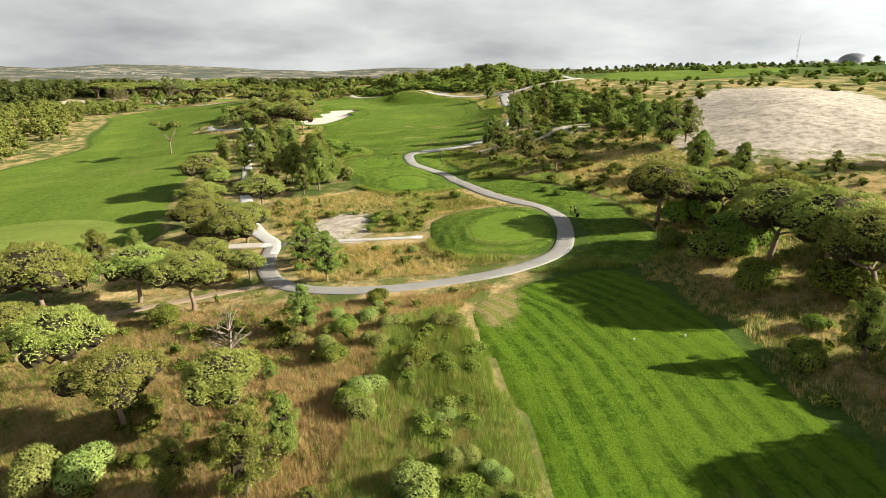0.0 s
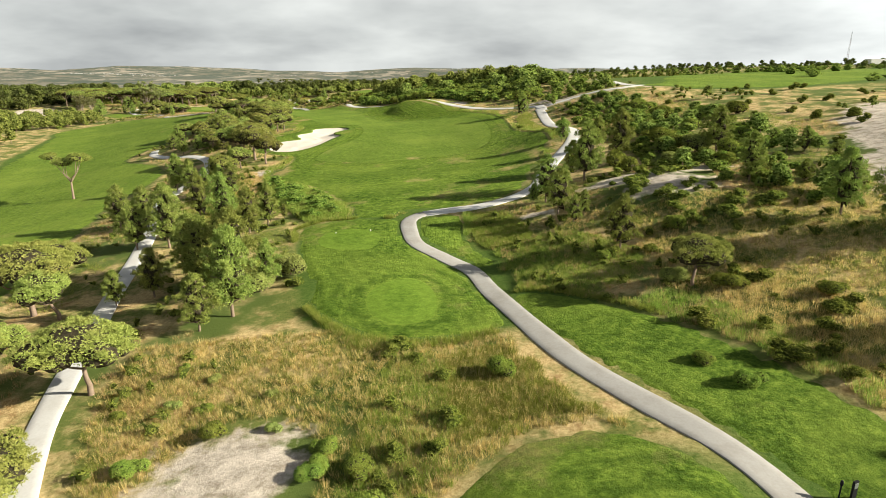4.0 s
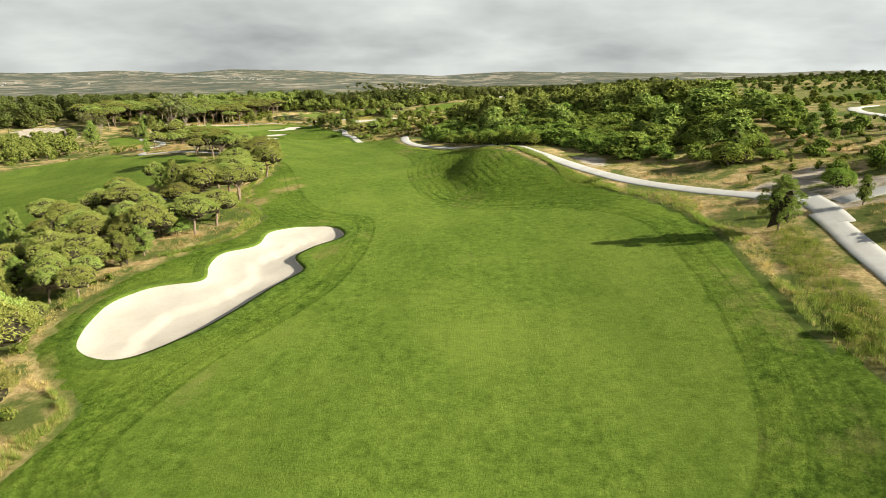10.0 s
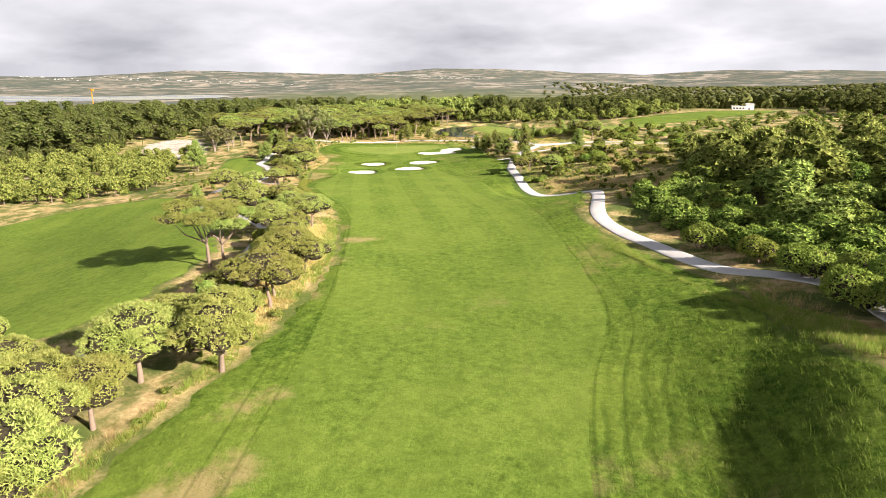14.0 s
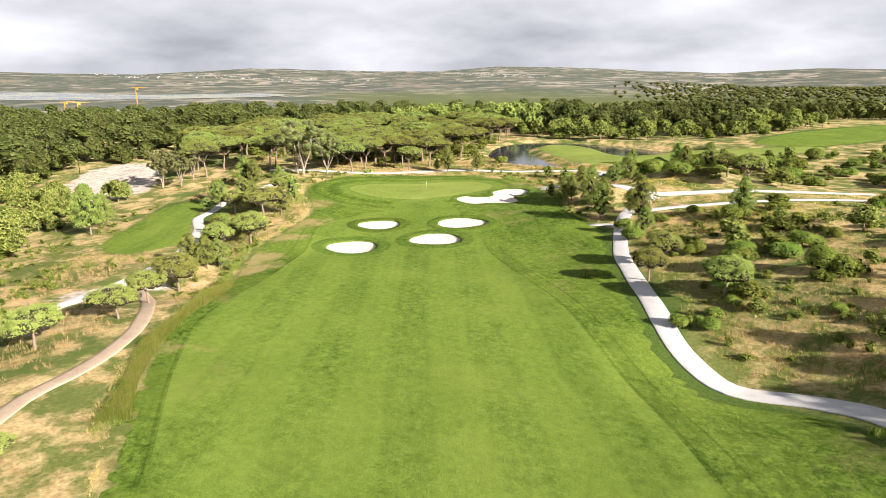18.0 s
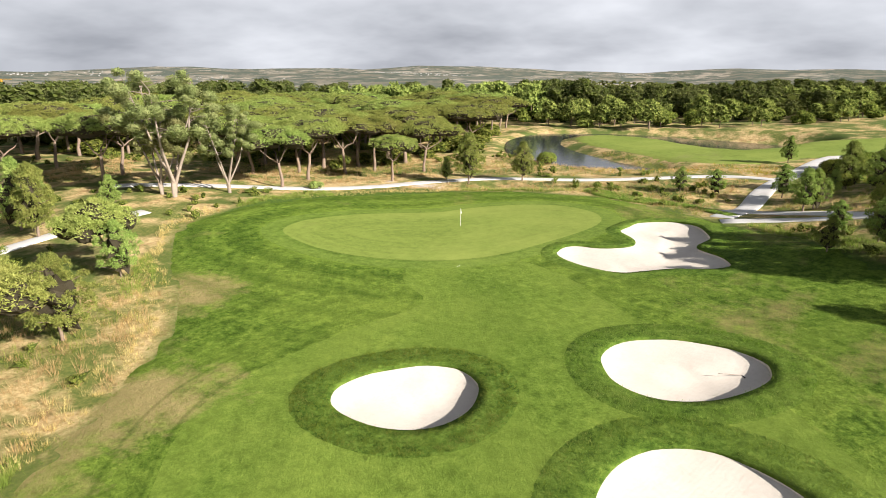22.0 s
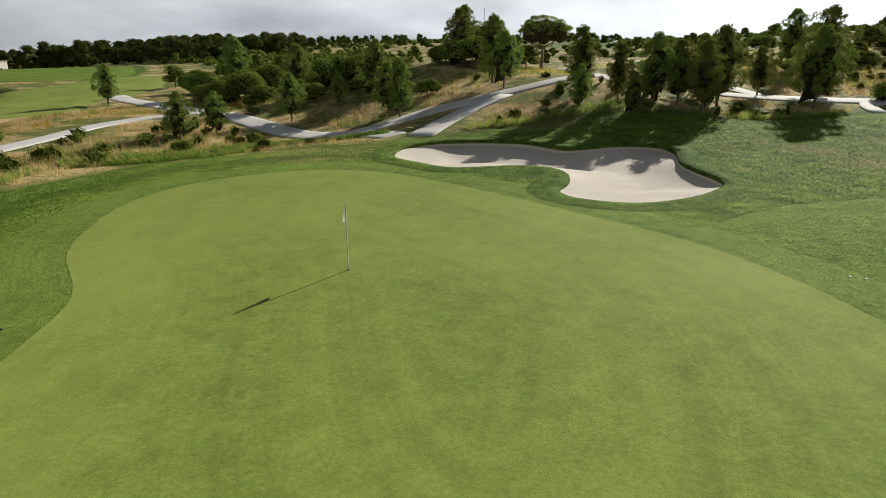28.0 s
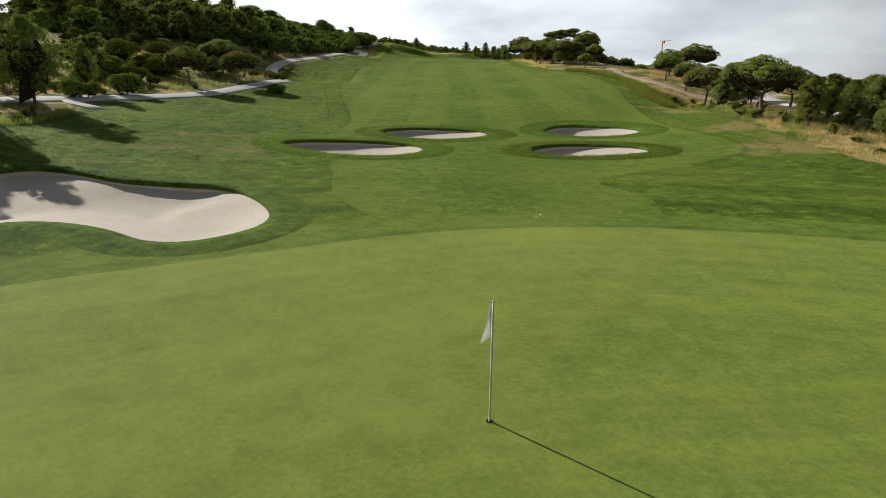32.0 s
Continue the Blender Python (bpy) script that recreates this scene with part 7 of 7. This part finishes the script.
def wood_points(n, r0, r1, yaw0, yaw1, seed, patch=-9.0):
    rg = np.random.default_rng(seed)
    f = blur(rg.normal(0, 1, Z.shape), 3)
    f /= f.std()
    out = []
    while sum(len(o) for o in out) < n:
        r = np.sqrt(rg.uniform(r0 ** 2, r1 ** 2, 20000))
        a = np.radians(rg.uniform(yaw0, yaw1, 20000))
        x, y = -80 - r * np.sin(a), 330 + r * np.cos(a)
        far = ((x < -262) | (x > 132) | (y > 704)) & (np.hypot(x - 440, y - 650) > 60) & ~((x > 150) & (np.abs(x - 150 - (y - 560) * 3.1) < 40))
        ok = ~((r > 470) & (np.abs(np.degrees(a) - 58.5) < 5)) & ~((r > 640) & (np.degrees(a) > 27)) & ~((r > 1150) & (np.degrees(a) > 17 - 9 * rg.random(20000))) & (far | (y > 640)) & (np.hypot(x + 27, y - 727) > 34) & ~((np.abs(x + 40) < 60) & (y < 720) & (x > -90)) & (sample(f, x, y) > patch)
        out.append(np.stack([x[ok], y[ok]], 1))
    p = np.concatenate(out)[:n]
    return np.column_stack([p, sample(Z, p[:, 0], p[:, 1])])


tree_shape = quads_to_tris(cone_tree(4))
near_tree = lobed(9, 7, 170, 0.080, 0.75, 0.9)
round_tree = lobed(10, 9, 190, 0.085, 0.8, 0.45)


def parasol(seed):
    """A distant tall pine: bare stem under a ragged crown in its upper half."""
    V, F, m = lobed(seed, 7, 170, 0.075, 0.75, 0.7)
    V = [(v[0] * 0.95, v[1] * 0.95, 0.46 + 0.56 * v[2]) for v in V]
    stem = quads_to_tris(limb([(0, 0, -0.03), (0.012, 0.01, 0.3), (0, 0, 0.7)], (0.017, 0.014, 0.008), 5))
    V, F = join([stem, (V, F)])
    return V, F, m + len(stem[1])


parasol_tree = parasol(12)
for shape, n, r0, r1, a0, a1, seed, lo_h, hi_h, wide in ((parasol_tree, 420, 150, 420, 14, 80, 81, 9, 14.5, 0.85), (round_tree, 700, 170, 430, -24, 110, 82, 4, 8, 1.25), (parasol_tree, 260, 260, 460, -24, 14, 83, 7, 11, 0.85)):
    p = wood_points(n, r0, r1, a0, a1, seed)
    h = rg.uniform(lo_h, hi_h, len(p))
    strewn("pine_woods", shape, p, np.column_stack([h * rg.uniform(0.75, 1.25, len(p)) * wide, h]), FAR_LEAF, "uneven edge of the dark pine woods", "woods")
for n, r0, r1, a0, a1, lo_h, hi_h, wide, shape in ((1400, 190, 430, -24, 110, 4.5, 10, 1.0, near_tree), (2600, 430, 700, -24, 100, 6, 11, 0.8, tree_shape), (3600, 680, 1250, -30, 40, 7, 11, 0.85, tree_shape), (2400, 1250, 2300, -36, 24, 6, 10, 1.8, tree_shape)):
    p = wood_points(n, r0, r1, a0, a1, 70 + int(r0) % 97)
    h = rg.uniform(lo_h, hi_h, len(p))
    strewn("pine_woods", shape, p, np.column_stack([h * rg.uniform(0.75, 1.25, len(p)) * wide, h]), FAR_LEAF, "dark pine woods stretching over the plain", "woods")
p = wood_points(900, 320, 900, -125, -24, 75, 0.3)
h = rg.uniform(2.5, 7, len(p))
strewn("pine_woods", near_tree, p, np.column_stack([h * 1.1, h]), FAR_LEAF, "scattered pines on the eastern hill", "woods")
p = wood_points(1300, 180, 700, 110, 236, 76, 0.0)
h = rg.uniform(4, 9, len(p))
strewn("pine_woods", tree_shape, p, np.column_stack([h * 1.2, h]), FAR_LEAF, "pine woods south of the course", "woods")

p = wood_points(2600, 190, 640, -130, -18, 77, -0.8)
h = rg.uniform(1.2, 4.2, len(p))
strewn("hill_scrub", low_bush, p, np.column_stack([h * 1.3, h]), BUSH_LEAF, "green bushes covering the eastern hill", "scrub")


def box(lo, hi):
    (a, b, c), (d, e, f) = lo, hi
    V = [(a, b, c), (d, b, c), (d, e, c), (a, e, c), (a, b, f), (d, b, f), (d, e, f), (a, e, f)]
    return V, [(0, 3, 2, 1), (4, 5, 6, 7), (0, 1, 5, 4), (1, 2, 6, 5), (2, 3, 7, 6), (3, 0, 4, 7)]


# towns on the far slopes
house_shape = quads_to_tris(join([box((-0.5, -0.5, -0.3), (0.5, 0.5, 0.7)), ([(-0.5, -0.5, 0.7), (0.5, -0.5, 0.7), (0.5, 0.5, 0.7), (-0.5, 0.5, 0.7), (-0.5, 0, 1.0), (0.5, 0, 1.0)], [(0, 1, 5, 4), (2, 3, 4, 5)])]))
q = []
for cx, cy, sx, sy, n in ((-1750, 3300, 260, 60, 90), (-700, 3700, 160, 40, 24), (-2600, 2500, 400, 60, 60), (-1250, 2900, 120, 40, 12), (300, 3900, 200, 40, 10), (-3300, 2200, 300, 60, 40)):
    q.append(np.column_stack([cx + rg.normal(0, sx, n), cy + rg.normal(0, sy, n)]))
q = np.concatenate(q)
q = np.column_stack([q, sample(Z, q[:, 0], q[:, 1])])
strewn("far_town", house_shape, q, np.column_stack([rg.uniform(3.5, 8, len(q)), rg.uniform(2, 3.6, len(q))]), OLD_PLASTER, "white houses of towns on the far hills", "town")
lag = even(LAGOON, 30)
me = mesh_from("lagoon", [(x, y, LAGOON_LEVEL) for x, y in lag], [tuple(range(len(lag)))], SHALLOWS)
tagged(new("lagoon", me), "pale wide lagoon in the western plain", "water", kind="structure")


# ---- flag, markers and other small things ----
def tube(x, y, z0, z1, r0, r1, seg=10):
    return limb([(x, y, z0), (x, y, (z0 + z1) / 2), (x, y, z1)], (r0, (r0 + r1) / 2, r1), seg)


def flagstick(x, y):
    z = float(H(x, y)) + 0.10
    root = tagged(new("flagstick", None), "white golf flagstick with a limp white flag in the hole", "flag")
    root.matrix_basis = Matrix.Translation((x, y, z))
    part("pole", mesh_from("pole", *tube(0, 0, -0.12, 2.13, 0.020, 0.016), WHITE, True), root)
    part("knob", mesh_from("knob", *blob((0, 0, 2.14), (0.022, 0.022, 0.022), 1, 6, 8, 0), WHITE, True), root)
    V, F = [], []
    for i in range(9):
        for j in range(7):
            u, v = i / 8, j / 6
            w = 0.01 + 0.20 * u * (0.20 + 0.80 * v)
            V.append((0.006 + w * 0.45 + 0.015 * math.sin(u * 9 + v * 4), 0.010 + w * 0.9 + 0.015 * math.sin(u * 12 + v * 2), 2.10 - 0.56 * v - 0.10 * u * (1 - 0.3 * v)))
    for i in range(8):
        for j in range(6):
            a = i * 7 + j
            F.append((a, a + 7, a + 8, a + 1))
    flag = part("flag", mesh_from("flag", V, F, CLOTH, True), root, "limp white cloth flag")
    s = flag.modifiers.new("thick", "SOLIDIFY")
    s.thickness = 0.006
    ringv = [(0.054 * math.cos(a) * k, 0.054 * math.sin(a) * k, 0.008 - (0.0 if k > 1 else 0.006)) for k in (1.15, 1.0) for a in np.linspace(0, 2 * np.pi, 17)[:-1]]
    ringf = [(j, (j + 1) % 16, 16 + (j + 1) % 16, 16 + j) for j in range(16)] + [tuple(range(16, 32))]
    part("cup", mesh_from("cup", ringv, ringf, BLACK), root, "dark hole cup")
    return root


flagstick(-151.0, 485.2)


def tee_marker(x, y, mat):
    z = float(H(x, y)) + 0.12
    ob = new("tee_marker", mesh_from("tee_marker", *join([blob((0, 0, 0.12), (0.09, 0.09, 0.09), 2, 8, 12, 0), tube(0, 0, -0.05, 0.05, 0.03, 0.03)]), mat, True))
    ob.matrix_basis = Matrix.Translation((x, y, z))
    return tagged(ob, ("white" if mat is WHITE else "yellow") + " ball-shaped tee marker on short grass", "tee marker", "tee markers")


for x, y, mat in ((9.2, 86.2, YELLOW_PAINT), (13.9, 85.6, YELLOW_PAINT), (17.2, 45.2, WHITE), (21.4, 45.1, WHITE), (-9, 147.3, WHITE), (-14, 147.3, WHITE)):
    tee_marker(x, y, mat)


def ball_washer(x, y):
    """A slim post with a washing cup on its head."""
    root = tagged(new("ball_washer", None), "slim black ball washer on a post beside the path", "ball washer")
    root.matrix_basis = Matrix.Translation((x, y, float(H(x, y)) + 0.05))
    part("post", mesh_from("post", *tube(0, 0, -0.2, 0.80, 0.04, 0.04), BLACK, True), root)
    part("washer", mesh_from("washer", *join([tube(0, 0, 0.78, 1.02, 0.09, 0.08), blob((0, 0, 1.03), (0.08, 0.08, 0.06), 3, 5, 10, 0)]), BLACK, True), root, "black round washer")
    return root


def tee_sign(x, y):
    root = tagged(new("tee_sign", None), "upright dark slab sign beside the tee", "sign")
    root.matrix_basis = pose(x, y, float(H(x, y)) + 0.05, 0, 0, 20)
    part("slab", mesh_from("slab", *box((-0.17, -0.06, -0.2), (0.17, 0.06, 1.15)), BLACK), root)
    part("plate", mesh_from("plate", *box((-0.13, -0.075, 0.72), (0.13, -0.06, 1.05)), STEEL), root, "small grey plate")
    return root


def litter_bin(x, y):
    root = tagged(new("litter_bin", None), "low black litter bin on the grass", "bin")
    root.matrix_basis = Matrix.Translation((x, y, float(H(x, y)) + 0.05))
    part("body", mesh_from("body", *tube(0, 0, -0.1, 0.52, 0.22, 0.26, 14), BLACK, True), root)
    part("rim", mesh_from("rim", *tube(0, 0, 0.50, 0.56, 0.29, 0.28, 14), BLACK, True), root)
    return root


ball_washer(22.3, 89.4)
tee_sign(22.9, 89.2)
litter_bin(22.7, 86.9)


def rake(x, y, turn):
    root = tagged(new("bunker_rake", None), "wooden bunker rake lying on the sand", "rake", "rakes")
    z = float(H(x, y)) - 0.62
    root.matrix_basis = pose(x, y, z, 0, 0, turn)
    part("handle", mesh_from("handle", *limb([(0, 0, 0.05), (0.8, 0, 0.18), (1.7, 0, 0.33)], (0.018, 0.017, 0.016), 6), PALE_BARK, True), root)
    part("head", mesh_from("head", *box((-0.04, -0.35, 0.0), (0.04, 0.35, 0.06)), BLACK), root)
    return root


rake(-120.4, 459.6, 215)
rake(-132.6, 491.5, 200)
rake(-127.5, 430.0, 120)


def sprinkler(x, y, mat):
    ob = new("sprinkler_head", mesh_from("sprinkler_head", *tube(0, 0, -0.06, 0.012, 0.052, 0.045, 12), mat, True))
    ob.matrix_basis = Matrix.Translation((x, y, float(H(x, y)) + 0.10))
    return tagged(ob, "round sprinkler lid set in the turf", "sprinkler", "sprinklers")


for x, y in ((-145.1, 470.7), (-145.1, 471.1), (-7.0, 196.3)):
    sprinkler(x, y, WHITE)
for x, y in ((-158.4, 490.3), (-158.8, 489.9), (11.0, 235.4), (-47.6, 313.2), (-140, 467), (-124.5, 470), (-110, 440)):
    sprinkler(x, y, BLACK)


def white_house(x, y, turn):
    """The flat-roofed white building among the trees."""
    root = tagged(new("house", None), "low white flat-roofed building among the trees", "house")
    root.matrix_basis = pose(x, y, float(sample(Z, x, y)), 0, 0, turn) @ Matrix.Scale(0.7, 4)
    part("wall", mesh_from("wall", *join([box((-9, -4, -1), (3, 4, 3.2)), box((3, -3, -1), (10, 4, 5.4))]), WHITE), root)
    part("roof", mesh_from("roof", *join([box((-9.3, -4.3, 3.2), (3, 4.3, 3.5)), box((2.7, -3.3, 5.4), (10.3, 4.3, 5.7))]), WHITE), root)
    for k in range(4):
        part("window", mesh_from("window", *box((-8 + 2.7 * k, -4.06, 0.9), (-6.4 + 2.7 * k, -3.9, 2.3)), GLASSY), root)
    part("door", mesh_from("door", *box((5.4, -3.06, -0.5), (6.6, -2.9, 1.8)), GLASSY), root)
    return root


white_house(-27, 727, 8)


def lattice_mast(x, y, h):
    root = tagged(new("radio_mast", None), "slender red and white lattice mast on the hill", "mast")
    root.matrix_basis = Matrix.Translation((x, y, float(sample(Z, x, y)) - 1))
    legs = [(1.1 * math.cos(a), 1.1 * math.sin(a)) for a in (0.5, 2.6, 4.7)]
    for lx, ly in legs:
        part("leg", mesh_from("leg", *limb([(lx, ly, 0), (lx * 0.6, ly * 0.6, h * 0.5), (lx * 0.25, ly * 0.25, h)], (0.16, 0.13, 0.10), 5), STEEL), root)
    n = int(h / 2.2)
    for k in range(n):
        z0, z1 = k * 2.2, (k + 1) * 2.2
        s0, s1 = 1 - 0.75 * z0 / h, 1 - 0.75 * z1 / h
        braces = [limb([(*(np.array(legs[i]) * s0), z0), (*(np.array(legs[(i + 1) % 3]) * (s0 + s1) / 2), (z0 + z1) / 2), (*(np.array(legs[(i + 1) % 3]) * s1), z1)], (0.06, 0.06, 0.06), 4) for i in range(3)]
        part("brace", mesh_from("brace", *join(braces), RED if (k // 3) % 2 else WHITE), root)
    return root


lattice_mast(423, 710, 34)


def dome_hall(x, y):
    root = tagged(new("dome_hall", None), "pale domed hall on the skyline of the hill", "building")
    root.matrix_basis = Matrix.Translation((x, y, float(sample(Z, x, y)) + 1.5))
    V, F = [], []
    for i in range(9):
        th = i / 8 * math.pi / 2
        for j in range(24):
            a = j / 24 * 2 * math.pi
            V.append((15 * math.cos(th) * math.cos(a), 15 * math.cos(th) * math.sin(a), 2 + 10 * math.sin(th)))
    for i in range(8):
        for j in range(24):
            a, b = i * 24 + j, i * 24 + (j + 1) % 24
            F.append((a, b, b + 24, a + 24))
    part("dome", mesh_from("dome", V, F, STEEL, True), root)
    part("wall", mesh_from("wall", *tube(0, 0, -1, 2.05, 15.2, 15.2, 24), WHITE, True), root)
    part("annexe", mesh_from("annexe", *box((-44, -4, -1), (-20, 5, 4)), WHITE), root)
    return root


dome_hall(452, 656)


def crane(x, y, h, turn):
    root = tagged(new("tower_crane", None), "distant yellow tower crane over a building site", "crane", "cranes")
    root.matrix_basis = pose(x, y, float(sample(Z, x, y)), 0, 0, turn)
    part("tower", mesh_from("tower", *box((-0.55, -0.55, 0), (0.55, 0.55, h)), YELLOW), root)
    part("jib", mesh_from("jib", *box((-6, -0.35, h), (17, 0.35, h + 0.7)), YELLOW), root)
    part("cab", mesh_from("cab", *box((1.2, -1.4, h - 3), (4, 1.4, h)), YELLOW), root)
    return root


crane(-943, 896, 44, 20)
crane(-992, 816, 26, 100)
crane(-984, 830, 25, 60)
crane(131, -569, 38, 150)
crane(74, -583, 30, 60)


def long_block(x, y, l, h, turn):
    root = tagged(new("building", None), "low pale new building at the edge of the woods", "building", "new buildings")
    root.matrix_basis = pose(x, y, float(sample(Z, x, y)), 0, 0, turn)
    part("wall", mesh_from("wall", *box((-l / 2, -6, -1), (l / 2, 6, h)), WHITE), root)
    part("roof", mesh_from("roof", *box((-l / 2 - 0.5, -6.5, h), (l / 2 + 0.5, 6.5, h + 0.5)), STEEL), root)
    for k in range(int(l / 6)):
        part("window", mesh_from("window", *box((-l / 2 + 2 + 6 * k, -6.08, 1.0), (-l / 2 + 5 + 6 * k, -5.9, h - 1.0)), GLASSY), root)
    return root


long_block(-880, 830, 70, 6, 50)
long_block(-930, 860, 56, 8, 40)
long_block(-850, 780, 40, 5, 60)
